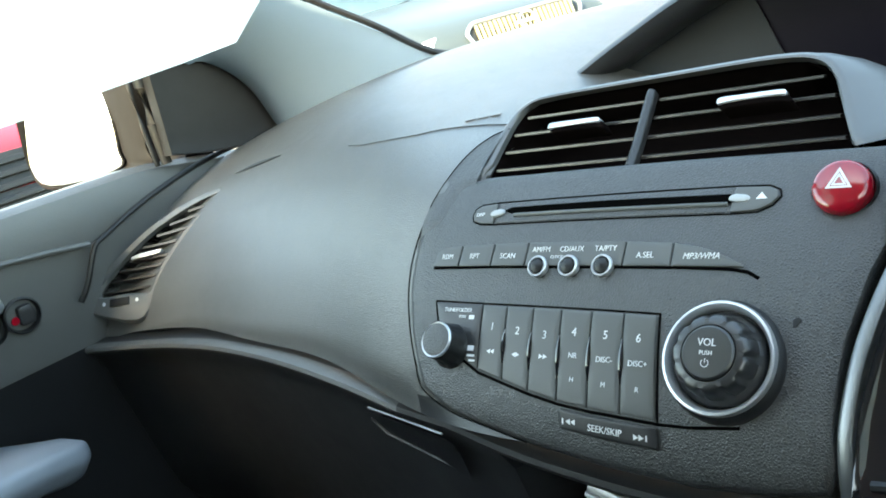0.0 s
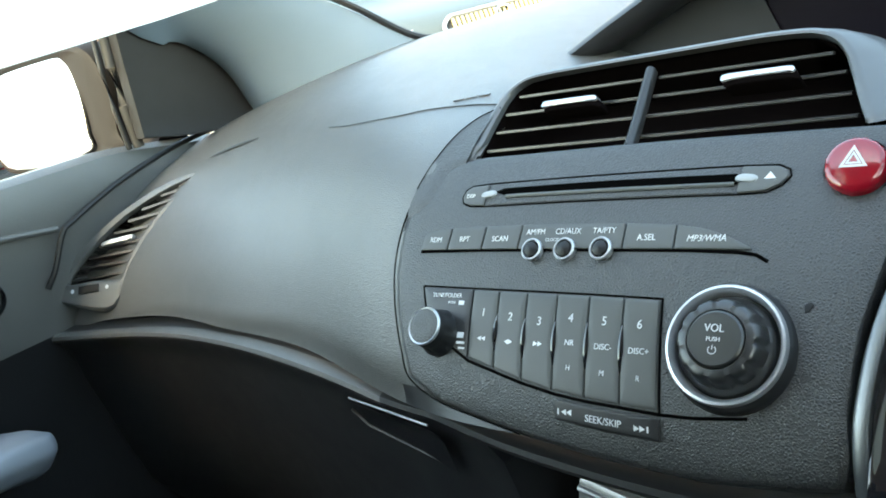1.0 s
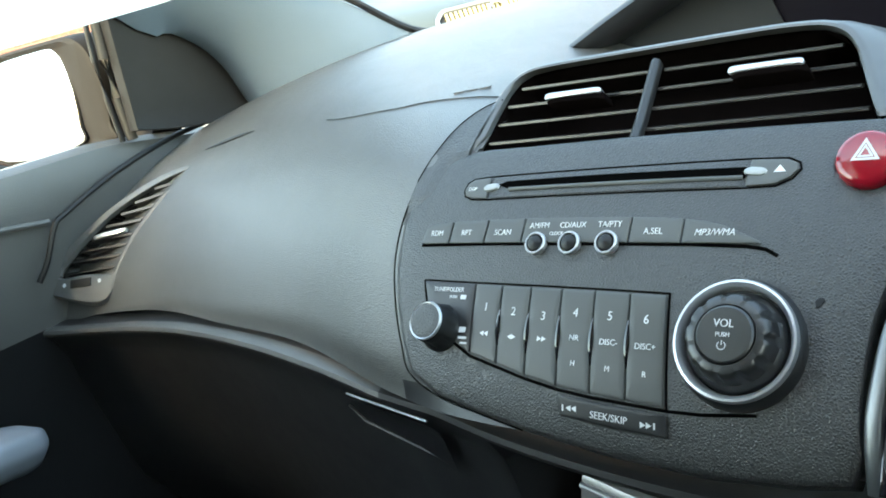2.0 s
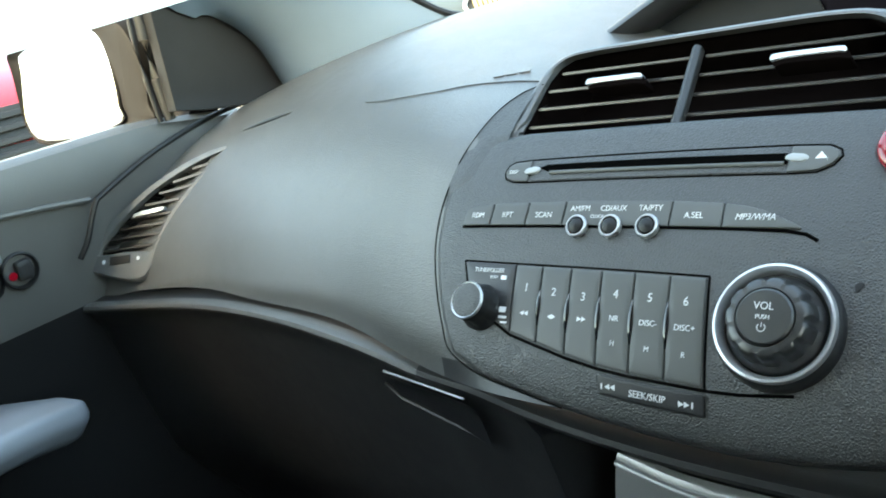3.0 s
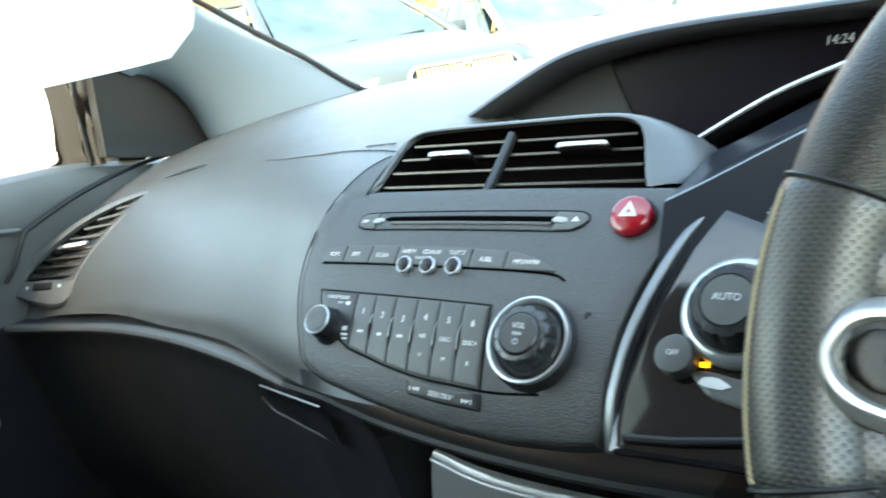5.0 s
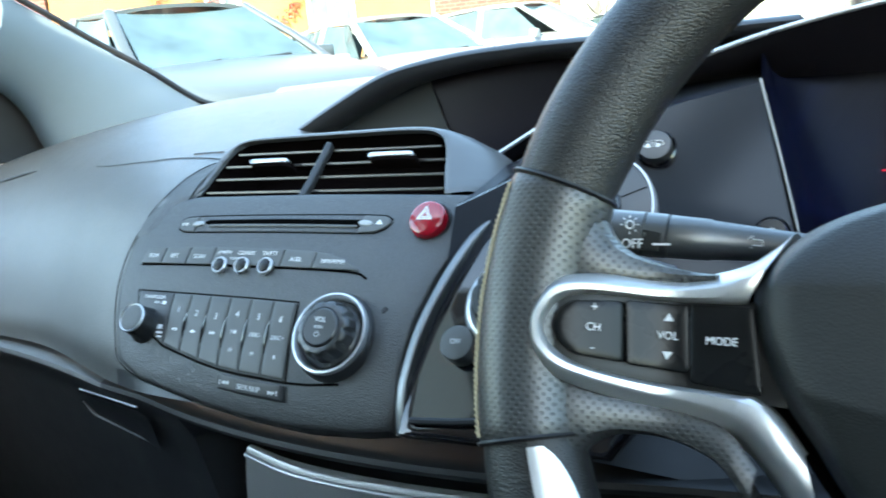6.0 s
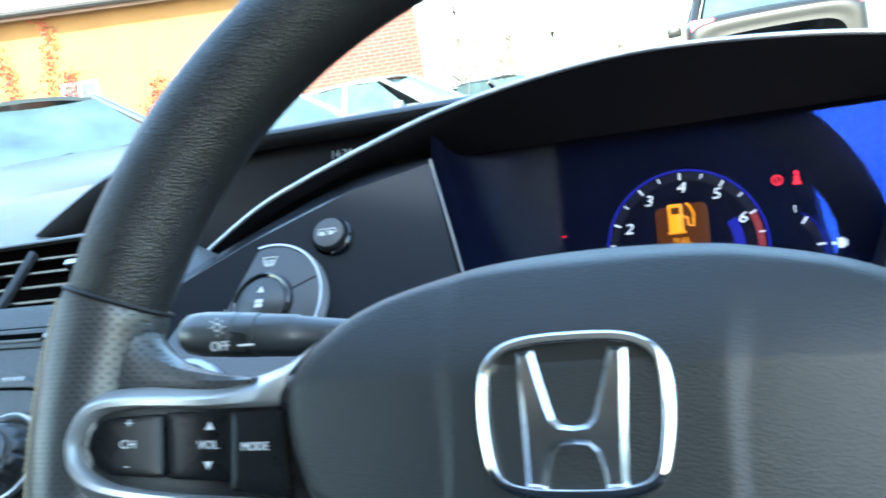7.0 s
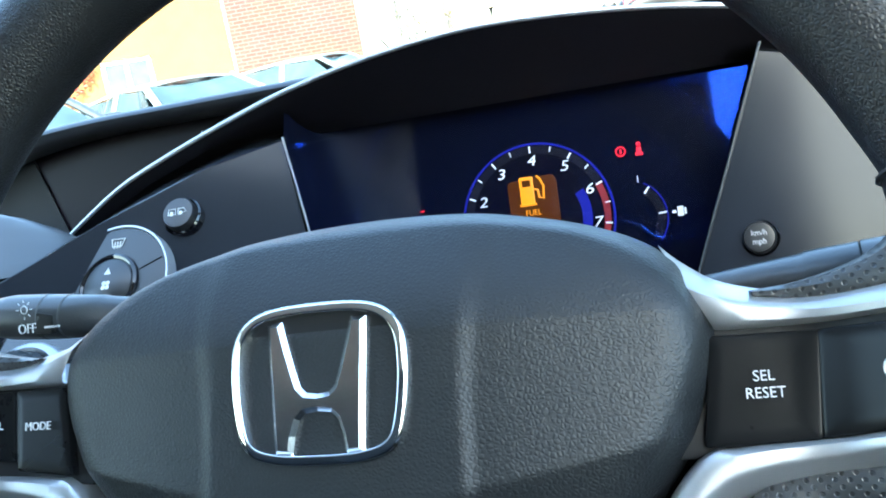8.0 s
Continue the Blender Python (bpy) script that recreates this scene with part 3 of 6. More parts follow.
arrows(on_panel(38.6, -48.6, 0.0024), ">>|", sk, 0.0023)
# tuning knob and its print
tm = on_panel(-78.6, -13.4, -0.0015)
tk = part("tuning_knob", disc([(0.0126, -0.003), (0.0125, 0.002), (0.0112, 0.0036), (0.0103, 0.009), (0.0100, 0.0125), (0.0092, 0.014)], tm, 64, lambda a, r, z: 1 - (0.05 * max(0, math.cos(8 * a)) if 0.003 < z < 0.0125 else 0)), BLACK, radio, "ribbed black tuning knob")
part("knob_cap", disc([(0.0093, 0.0136), (0.0091, 0.0148), (0.008, 0.0153), (0.004, 0.0153), (0.0001, 0.0153)], tm, 48), PANEL, tk)
part("cap_ring", disc([(0.0094, 0.0133), (0.0099, 0.0143), (0.0094, 0.0153), (0.0086, 0.0149)], tm, 48), SATIN, tk)
text("lettering", "TUNE/FOLDER", 0.0040, on_panel(-76.6, 5.6, 0.001), radio)
text("lettering", "PUSH", 0.0026, on_panel(-72.8, 1.9, 0.001), radio)
for du, dv, w, h in ((-66.4, 1.9, 3.4, 2.2), (-63.9, -14.4, 4.0, 2.8), (-63.4, -18.2, 5.0, 1.2), (-62.4, -20.8, 4.0, 0.9)):
    part("print_bar", box(-w / 2000, w / 2000, -h / 2000, h / 2000, 0, 0.0002, m=on_panel(du, dv, 0.0009)), WHITE_INK, radio, "illegible white print")
# volume knob
vm = on_panel(73.2, -12.3, -0.002)
part("knob_mound", disc([(0.0272, -0.006), (0.0268, 0.0005), (0.0262, 0.003), (0.0254, 0.0048), (0.0245, 0.006), (0.0225, 0.005), (0.0215, 0.001), (0.02, -0.002), (0.0001, -0.002)], vm, 72), SMOOTH, radio)
part("knob_ring", disc([(0.0247, 0.005), (0.0249, 0.0072), (0.0243, 0.0086), (0.0233, 0.0088), (0.0222, 0.0078), (0.0214, 0.0055), (0.0212, 0.001)], vm, 72), SATIN, radio, "satin silver ring")
vk = part("volume_knob", disc([(0.0206, 0.0), (0.0204, 0.0045), (0.0196, 0.0062), (0.0180, 0.0075), (0.0177, 0.0105), (0.0172, 0.0135), (0.0163, 0.0155), (0.0148, 0.0166), (0.0121, 0.0168), (0.0116, 0.0160)], vm, 132,
          lambda a, r, z: 1 - (0.075 * max(0.0, math.cos(11 * a)) ** 1.5 * (1 if 0.009 < z < 0.0165 and r > 0.012 else 0))), KNOB, radio, "scalloped black volume knob")
part("knob_cap", disc([(0.0116, 0.0158), (0.0114, 0.0172), (0.0106, 0.0179), (0.0001, 0.0182)], vm, 64), KNOB, vk)
text("lettering", "VOL", 0.0056, shift(vm, -0.0003, 0.004, 0.0184), vk)
text("lettering", "PUSH", 0.0032, shift(vm, -0.0003, -0.0004, 0.0184), vk)
arc = [Vector((0.0016 * math.sin(radians(a)), 0.0016 * math.cos(radians(a)), 0)) for a in range(35, 330, 15)]
part("power_mark", merge(sweep(arc, circle(0.00018, 5), m=shift(vm, -0.0003, -0.0046, 0.0184)), sweep([(0, 0.0002, 0), (0, 0.002, 0)], circle(0.00018, 5), m=shift(vm, -0.0003, -0.0046, 0.0184), up=(1, 0, 0))), WHITE_INK, vk)
tagged(new("scuff_mark", to_mesh("scuff_mark", plate([Vector((0.0016 * math.cos(a) * (1 + 0.25 * math.sin(3 * a)) + 0.0006 * math.sin(a), 0.0022 * math.sin(a))) for a in [k * math.pi / 8 for k in range(16)]], 0.0006, 0.0001, on_panel(102.4, 5.3, 0.0002), rings=2), BLACK)), "small dark scuff on the grained centre panel", "scuff")

# hazard switch
hz = thing("hazard_switch", "glossy red round hazard warning switch on the centre panel", "hazard switch", on_panel(114, 63).translation)
hm = on_panel(114.6, 64.0, 0.0)
part("bezel", disc([(0.0136, -0.004), (0.0134, 0.0008), (0.0128, 0.0014), (0.0122, 0.0008), (0.0120, -0.003)], hm, 48), BLACK, hz)
cap_ = part("button", disc([(0.0121, -0.003), (0.0121, 0.0035), (0.0117, 0.0052), (0.0108, 0.0064), (0.009, 0.0072), (0.005, 0.0078), (0.0001, 0.008)], hm, 56), RED_LENS, hz, "glossy red button")


def triangle_ring(r0, r1, m):
    bm = bmesh.new()
    o = [bm.verts.new(m @ Vector((r0 * math.sin(a), r0 * math.cos(a), 0))) for a in (0, 2.094, 4.189)]
    i = [bm.verts.new(m @ Vector((r1 * math.sin(a), r1 * math.cos(a), 0))) for a in (0, 2.094, 4.189)]
    for k in range(3):
        bm.faces.new((o[k], o[(k + 1) % 3], i[(k + 1) % 3], i[k]))
    return bm


tri_m = shift(hm, 0, 0.0012, 0.0081)
part("warning_triangle", merge(triangle_ring(0.0062, 0.0042, tri_m), triangle_ring(0.0036, 0.0021, tri_m)), WHITE_INK, cap_, "white warning triangle", smooth=False)

# ---- twin centre vents ----
vent = thing("centre_air_vent", "twin centre air vents with dark slats and silver tabs", "air vent", PM.translation)
V0 = Vector((0, 0.985, 0.17))


SOFT = material("soft_dash_trim", (0.062, 0.065, 0.067), 0.38, mottle=0.08, spec=0.8)


def vent_w(v):
    """Depth of the vents' mouth behind the panel's plane: it leans back towards its top."""
    return -0.0120 - 0.012 * max(0.0, (v - 0.09) / 0.04)


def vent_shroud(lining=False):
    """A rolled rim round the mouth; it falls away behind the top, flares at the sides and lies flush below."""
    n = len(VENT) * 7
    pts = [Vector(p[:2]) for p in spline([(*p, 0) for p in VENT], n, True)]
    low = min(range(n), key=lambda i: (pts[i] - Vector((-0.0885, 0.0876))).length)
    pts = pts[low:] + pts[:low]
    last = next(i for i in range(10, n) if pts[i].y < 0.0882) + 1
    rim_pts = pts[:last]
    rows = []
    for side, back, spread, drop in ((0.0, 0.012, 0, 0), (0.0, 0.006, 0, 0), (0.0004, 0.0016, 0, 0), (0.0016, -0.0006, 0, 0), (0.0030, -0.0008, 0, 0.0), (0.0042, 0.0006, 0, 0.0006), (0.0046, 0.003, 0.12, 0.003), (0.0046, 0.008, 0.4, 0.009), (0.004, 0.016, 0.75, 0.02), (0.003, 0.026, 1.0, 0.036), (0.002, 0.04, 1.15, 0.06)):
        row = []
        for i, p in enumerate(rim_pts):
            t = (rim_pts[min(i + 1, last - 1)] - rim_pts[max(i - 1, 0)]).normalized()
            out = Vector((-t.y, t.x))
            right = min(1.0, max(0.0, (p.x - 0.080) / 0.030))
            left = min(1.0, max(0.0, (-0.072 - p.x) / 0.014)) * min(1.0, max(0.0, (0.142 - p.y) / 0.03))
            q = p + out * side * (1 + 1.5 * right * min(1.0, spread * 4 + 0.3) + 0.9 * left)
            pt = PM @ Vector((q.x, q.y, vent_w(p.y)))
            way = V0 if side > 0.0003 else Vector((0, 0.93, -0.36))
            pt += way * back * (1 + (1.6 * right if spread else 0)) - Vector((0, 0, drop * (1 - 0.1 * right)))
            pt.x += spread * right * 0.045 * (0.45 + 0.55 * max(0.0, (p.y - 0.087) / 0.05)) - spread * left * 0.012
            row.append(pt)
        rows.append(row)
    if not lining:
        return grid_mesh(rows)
    # lining: added sheet inside the top skirt, painted black to darken the recess
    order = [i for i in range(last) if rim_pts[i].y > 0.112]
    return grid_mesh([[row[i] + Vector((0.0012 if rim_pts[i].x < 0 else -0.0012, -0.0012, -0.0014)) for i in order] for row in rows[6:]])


part("vent_frame", vent_shroud(), SOFT, vent)
CAVE = [PM @ Vector((u, v, vent_w(v) - 0.001)) for u, v in VENT]


def vent_cave():
    rows = []
    cen = sum(CAVE, Vector()) / len(CAVE)
    for k, back in ((1.0, 0.003), (0.97, 0.03), (0.92, 0.04), (0.02, 0.042)):
        rows.append([cen + (p - cen) * k + Vector((0, 0.93, -0.36)) * back for p in CAVE])
    return grid_mesh(rows, close_u=True)


# near-black without gloss: the recess's shade is put into the colour
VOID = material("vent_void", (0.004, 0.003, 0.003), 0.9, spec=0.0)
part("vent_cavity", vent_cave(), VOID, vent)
part("vent_shade_sheet", vent_shroud(True), VOID, vent, "black sheet added to darken the recess behind the slats")


def span(v):
    """Left and right ends of the vent opening at height v."""
    left = np.interp(v, [0.087, 0.110, 0.127, 0.138], [-0.088, -0.086, -0.084, -0.078])
    right = np.interp(v, [0.0878, 0.106, 0.1175, 0.128, 0.138], [0.1126, 0.1064, 0.1026, 0.0986, 0.091])
    return left, right


SLAT = material("slat_plastic", (0.035, 0.032, 0.031), 0.35, grain=0.1, spec=0.8)
for v in (0.0965, 0.1093, 0.1220, 0.1345):
    l, r = span(v)
    for a, b in ((l + 0.001, 0.0015), (0.0075, r - 0.001)):
        pts = [PM @ Vector((a + (b - a) * k / 10, v, vent_w(v) - 0.007)) for k in range(11)]
        part("slat", sweep(pts, [(-0.0005, -0.0008), (-0.0005, 0.0008), (0.001, 0.0009), (0.004, 0.0006), (0.004, -0.0006), (0.001, -0.0009)], up=(0, 0.2, 0.97)), SLAT, vent)
div = [PM @ Vector((u, v, w)) for u, v, w in ((0.0058, 0.0872, -0.0105), (0.0052, 0.100, -0.0150), (0.0042, 0.118, -0.0205), (0.0030, 0.1375, -0.0265))]
part("divider", sweep(spline(div, 10), rounded([(-0.0026, -0.005), (-0.0026, 0.0), (0, 0.0018), (0.0026, 0.0), (0.0026, -0.005)], 0.001, 2), up=(0, -0.8, 0.6)), SMOOTH, vent)
for u0, u1, v, in ((-0.0535, -0.0205, 0.1172), (0.0463, 0.0800, 0.1190)):
    w = vent_w(v) + 0.0040
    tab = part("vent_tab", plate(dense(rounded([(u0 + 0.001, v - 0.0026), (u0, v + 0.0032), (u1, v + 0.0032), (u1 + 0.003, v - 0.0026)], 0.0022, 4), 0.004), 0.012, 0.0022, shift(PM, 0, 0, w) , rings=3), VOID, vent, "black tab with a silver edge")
    part("tab_trim", plate(dense(rounded([(u0 - 0.0004, v + 0.0002), (u0, v + 0.0036), (u1, v + 0.0036), (u1 + 0.0004, v + 0.0005)], 0.0014, 3), 0.004), 0.006, 0.0012, shift(PM, 0, 0, w + 0.0008), rings=3), SATIN, tab, "satin silver edge")

# ---- chrome strip and climate panel ----
STRIPM = material("dark_chrome", (0.17, 0.175, 0.18), 0.36, metal=0.9, mottle=0.05)
STRIP = [(123.8, -61, 0), (123, -45, 0), (123.5, -30, 0), (127.5, -4, 0), (136, 26, 0), (148, 58, 0), (164, 86, -4), (184, 110, -14), (206, 126, -30)]
path = [PM @ Vector((u / 1000, v / 1000, w / 1000 + pw(min(u, 130) / 1000, min(v, 85) / 1000))) for u, v, w in spline(STRIP, 60)]
part("side_strip", sweep(path, lambda i, q: rounded([(-0.0030, -0.006), (-0.0030, 0.002), (0.0032, 0.0035), (0.0036, -0.006)], 0.002, 3), up=(0, -0.78, 0.62)), STRIPM, dashboard, "curved satin silver strip")
climate = thing("climate_control", "glossy black climate control panel with a large knob", "climate control", PM.translation)
CLIM = [(126, -62), (126, -30), (130, -2), (139, 28), (151, 58), (160, 72), (190, 60), (262, 40), (262, 0), (255, -40), (240, -60)]


def cw(u, v):
    return -0.002 - 0.0016 * (v * 20) ** 2 if v > 0 else -0.002


part("fascia", plate(dense(mm(CLIM), 0.008), 0.01, 0.001, PM, w=cw, rings=10), GLOSS, climate)
am = shift(PM, 0.1805, 0.0125, 0.0)
part("temperature_ring", disc([(0.0275, -0.002), (0.0275, 0.004), (0.026, 0.0065), (0.0235, 0.0075), (0.0215, 0.006), (0.0208, 0.002)], am, 64), SATIN, climate, "satin silver ring")
ak = part("temperature_knob", disc([(0.0212, 0.0), (0.0210, 0.008), (0.0195, 0.010), (0.0190, 0.016), (0.0175, 0.0185), (0.0135, 0.0195), (0.0128, 0.0188)], am, 120, lambda a, r, z: 1 - (0.06 * max(0, math.cos(11 * a)) if 0.009 < z < 0.0192 and r > 0.015 else 0)), BLACK, climate, "scalloped black temperature knob")
part("knob_cap", disc([(0.0128, 0.0185), (0.0124, 0.0202), (0.0001, 0.0206)], am, 48), KEY, ak)
text("lettering", "AUTO", 0.0066, shift(am, 0, 0.001, 0.0208), ak)
om = shift(PM, 0.1545, -0.0122, -0.002)
ok = part("off_button", disc([(0.0100, -0.002), (0.0100, 0.009), (0.0093, 0.0105), (0.006, 0.0112), (0.0001, 0.0113)], om, 40), KEY, climate)
text("lettering", "OFF", 0.0050, shift(om, 0, 0, 0.0115), ok)
AMBER = material("amber_lamp", (0.8, 0.3, 0.02), 0.4, emit=(1.0, 0.38, 0.02), emit_strength=0.5)
part("indicator_lamp", box(-0.0022, 0.0022, -0.0012, 0.0012, 0, 0.0012, 0.0005, shift(PM, 0.1673, -0.0139, -0.0018)), AMBER, climate, "lit amber indicator lamp")
part("lower_keys", plate(dense(rounded(mm([(160, -18), (170, -17), (188, -20), (208, -17), (212, -30), (190, -34), (172, -30)]), 0.004), 0.006), 0.004, 0.001, shift(PM, 0, 0, 0.0004), rings=3), KEY, climate)
part("car_mark", plate(dense(rounded(mm([(166, -23.8), (168, -20.6), (172, -20), (176, -20.4), (180, -22.4), (182.4, -24.2), (178, -25.8), (170, -25.2)]), 0.001), 0.003), 0.001, 0.0001, shift(PM, 0, 0, 0.001), rings=2), WHITE_INK, climate, "white car outline mark")
part("shelf_edge", sweep([PM @ Vector((u / 1000, v / 1000, 0.001)) for u, v in ((134, -55), (160, -53), (190, -48.5), (220, -44), (250, -38))], circle(0.0022, 8)), BLACK, climate)

# ---- airbag print, seams, side vent ----
def shell_at(x, y_frac):
    """A point of the dash shell at x, with y_frac from 0 at the lip to 6 at the screen."""
    xs = sorted(DASH_STATIONS)
    prof = []
    for i in range(7):
        ys = spline([(k, *DASH_STATIONS[k][i]) for k in xs], 300)
        j = next(q for q in range(1, 300) if ys[q].x >= x)
        f = (x - ys[j - 1].x) / (ys[j].x - ys[j - 1].x)
        prof.append(ys[j - 1].lerp(ys[j], f))
    fine = spline(prof, 61)
    s = min(59.999, y_frac * 10)
    return fine[int(s)].lerp(fine[int(s) + 1], s - int(s))


def shell_xy(x, y):
    """The point of the dash shell at x and y."""
    lo, hi = 1.0, 5.9
    for _ in range(18):
        mid = (lo + hi) / 2
        lo, hi = (mid, hi) if shell_at(x, mid).y < y else (lo, mid)
    return shell_at(x, lo)


seam = [shell_xy(x, float(np.interp(x, [-0.335, -0.311, -0.2385, -0.1876, -0.146], [0.5865, 0.5786, 0.5602, 0.5566, 0.5585]))) + Vector((0, -0.0003, 0.0004)) for x in np.linspace(-0.335, -0.146, 16)]
part("airbag_seam", sweep(seam, circle(0.0004, 6)), SMOOTH, dashboard)
amark = basis((-0.1834, 0.5690, 0.9268), (0.95, 0.30, 0.0), (-0.3, 0.95, 0.2))
part("airbag_mark", merge(*[box(-0.0125 + 0.0088 * k, -0.0125 + 0.0088 * k + 0.0076, -0.0018, 0.0018, -0.0004, 0.0003, 0.0002, amark, 1) for k in range(3)]), DASH, dashboard, "small embossed mark, illegible")
lower = thing("glove_box", "dark plastic glove box below the passenger dash", "glove box", (-0.3, 0.5, 0.7))
HAND = material("handle_plastic", (0.01, 0.01, 0.011), 0.4)
part("handle", loft([[(-0.262, 0.4655, 0.7560), (-0.262, 0.472, 0.750), (-0.258, 0.476, 0.735)], [(-0.220, 0.4560, 0.7565), (-0.218, 0.464, 0.748), (-0.214, 0.467, 0.730)], [(-0.176, 0.4465, 0.7570), (-0.174, 0.454, 0.746), (-0.170, 0.456, 0.722)]], 6, 10), HAND, lower, "recessed glove box handle")
part("handle_edge", sweep([(-0.259, 0.4660, 0.7582), (-0.220, 0.4570, 0.7590), (-0.176, 0.4472, 0.7594)], circle(0.0008, 6)), SATIN, lower, "bright upper edge of the handle")
part("handle_edge", sweep([(-0.276, 0.480, 0.740), (-0.264, 0.4805, 0.7290), (-0.225, 0.4730, 0.7250), (-0.183, 0.4640, 0.7215)], circle(0.0011, 6)), SMOOTH, lower)


# ======== the steering wheel ========
wheel = thing("steering_wheel", "black leather steering wheel with silver spokes and a chrome badge", "steering wheel", WM.translation)
RIM_R, RIM_V, RIM_W = 0.1735, -0.0105, -0.0135
HM = shift(WM, -0.0025, 0, -0.0105)                  # the hub lies deeper than the rim
SM = HM @ Matrix.Diagonal((1.02, 1, 1, 1))          # the spokes and their switches


def rim(a0, a1, n, ru=0.0190, rw=0.0180, grow=None):
    rows = []
    for i in range(n):
        f = i / (n - 1)
        a = radians(a0 + (a1 - a0) * f)
        c = Vector((math.cos(a), math.sin(a), 0))
        k = grow(f) if grow else 1
        rows.append([WM @ (Vector((-0.004, RIM_V, RIM_W)) + c * (RIM_R + s * ru * k) + Vector((0, 0, t * rw * k))) for s, t in circle(1, 22)])
    return grid_mesh(rows, close_u=True)


def ends(f):
    return 1 - 0.05 * max(0, 1 - f * 25) - 0.05 * max(0, 1 - (1 - f) * 25)


PERF = material("perforated_leather", (0.02, 0.02, 0.02), 0.38, mottle=0.1, spec=0.75)


def perforate(m, scale=440.0):
    nt = m.node_tree
    b = nt.nodes["Principled BSDF"]
    tc = nt.nodes.new("ShaderNodeTexCoord")
    v = nt.nodes.new("ShaderNodeTexVoronoi")
    v.inputs["Scale"].default_value = scale
    v.inputs["Randomness"].default_value = 0.05
    v.voronoi_dimensions = "2D"
    turn = nt.nodes.new("ShaderNodeMapping")
    turn.inputs["Rotation"].default_value = (radians(-66.5), 0, radians(45))
    nt.links.new(tc.outputs["Object"], turn.inputs[0])
    nt.links.new(turn.outputs[0], v.inputs["Vector"])
    r = nt.nodes.new("ShaderNodeMapRange")
    r.inputs[1].default_value, r.inputs[2].default_value = 0.20, 0.30
    nt.links.new(v.outputs["Distance"], r.inputs[0])
    bump = nt.nodes.new("ShaderNodeBump")
    bump.inputs["Strength"].default_value, bump.inputs["Distance"].default_value = 0.5, 0.0005
    nt.links.new(r.outputs[0], bump.inputs["Height"])
    nt.links.new(bump.outputs[0], b.inputs["Normal"])
    hole = nt.nodes.new("ShaderNodeMix")
    hole.data_type = "RGBA"
    hole.inputs[6].default_value, hole.inputs[7].default_value = (0.003, 0.003, 0.003, 1), (0.03, 0.031, 0.031, 1)
    nt.links.new(r.outputs[0], hole.inputs[0])
    nt.links.new(hole.outputs[2], b.inputs["Base Color"])


perforate(PERF)
STITCH = material("tan_stitch", (0.4, 0.34, 0.22), 0.6)
part("upper_rim", rim(18, 162, 110, grow=ends), LEATHER, wheel)
for a0, a1 in ((162, 192), (-12, 18)):
    part("grip", rim(a0, a1, 36, 0.0196, 0.0186, ends), PERF, wheel, "perforated leather grip")
part("lower_rim", rim(192, 348, 110, grow=ends), LEATHER, wheel)
for a0, a1 in ((193, 212), (328, 347)):
    rows = []
    for i in range(20):
        a = radians(a0 + (a1 - a0) * i / 19)
        c = Vector((math.cos(a), math.sin(a), 0))
        k = math.sin(math.pi * (i + 0.6) / 20.2) ** 0.4
        rows.append([WM @ (Vector((-0.004, RIM_V, RIM_W)) + c * (RIM_R + 0.0200 * math.cos(radians(q))) + Vector((0, 0, 0.0192 * math.sin(radians(q))))) for q in np.linspace(108 - 5, 100 + 48 * k, 8)])
    part("rim_insert", grid_mesh(rows), SPOKE, wheel, "satin silver rim insert")


def stitches():
    bms = []
    for i in range(46):
        a = radians(164 + 27 * i / 45)
        c = Vector((math.cos(a), math.sin(a), 0))
        d = Vector((-math.sin(a), math.cos(a), 0))
        q = radians(38)
        p = Vector((-0.004, RIM_V, RIM_W)) + c * (RIM_R + 0.0199 * math.cos(q)) + Vector((0, 0, 0.0189 * math.sin(q)))
        bms.append(sweep([WM @ (p - d * 0.0011 + c * 0.0004), WM @ (p + d * 0.0011 - c * 0.0004)], circle(0.0006, 5)))
    return merge(*bms)


part("stitching", stitches(), STITCH, wheel, "row of tan stitches")
for a0 in (162.0, 192.0, 18.0, -12.0):
    a = radians(a0)
    c = Vector((math.cos(a), math.sin(a), 0))
    ring_pts = [WM @ (Vector((-0.004, RIM_V, RIM_W)) + c * (RIM_R + s * 0.0192) + Vector((0, 0, t * 0.0182))) for s, t in circle(1, 28)]
    part("rim_seam", sweep(ring_pts, circle(0.0009, 6), closed=True, up=WM.to_3x3() @ Vector((-c.y, c.x, 0))), BLACK, wheel)

HUB_HALF = [(0, 49), (24, 48), (45, 45), (66, 39.6), (83, 32.6), (94, 24), (100.6, 14), (102.6, 4), (101.3, -5), (97.5, -15), (91.5, -27), (83, -39), (74, -53), (60, -70), (35, -82), (0, -86)]
HUB_OUT = mm(HUB_HALF + [(-u, v) for u, v in reversed(HUB_HALF[1:-1])])


def hub_w(u, v):
    """The airbag cover's face: a raised middle with a bevelled step on each side, and falls towards the edge and below."""
    side = abs(u)
    fall = -0.34 * max(0.0, side - 0.036) ** 1.35
    top = -10.0 * max(0.0, v - 0.009) ** 2 - 0.18 * max(0.0, v - 0.010)
    low = -0.42 * max(0.0, -0.040 + 0.2 * side - v)
    broad = 0.0032 + 0.10 * max(0.0, v + 0.01)
    f = min(1.0, max(0.0, (side - 0.0372 - 0.06 * max(0.0, v)) / broad))
    return fall + top + low - 0.0011 * f


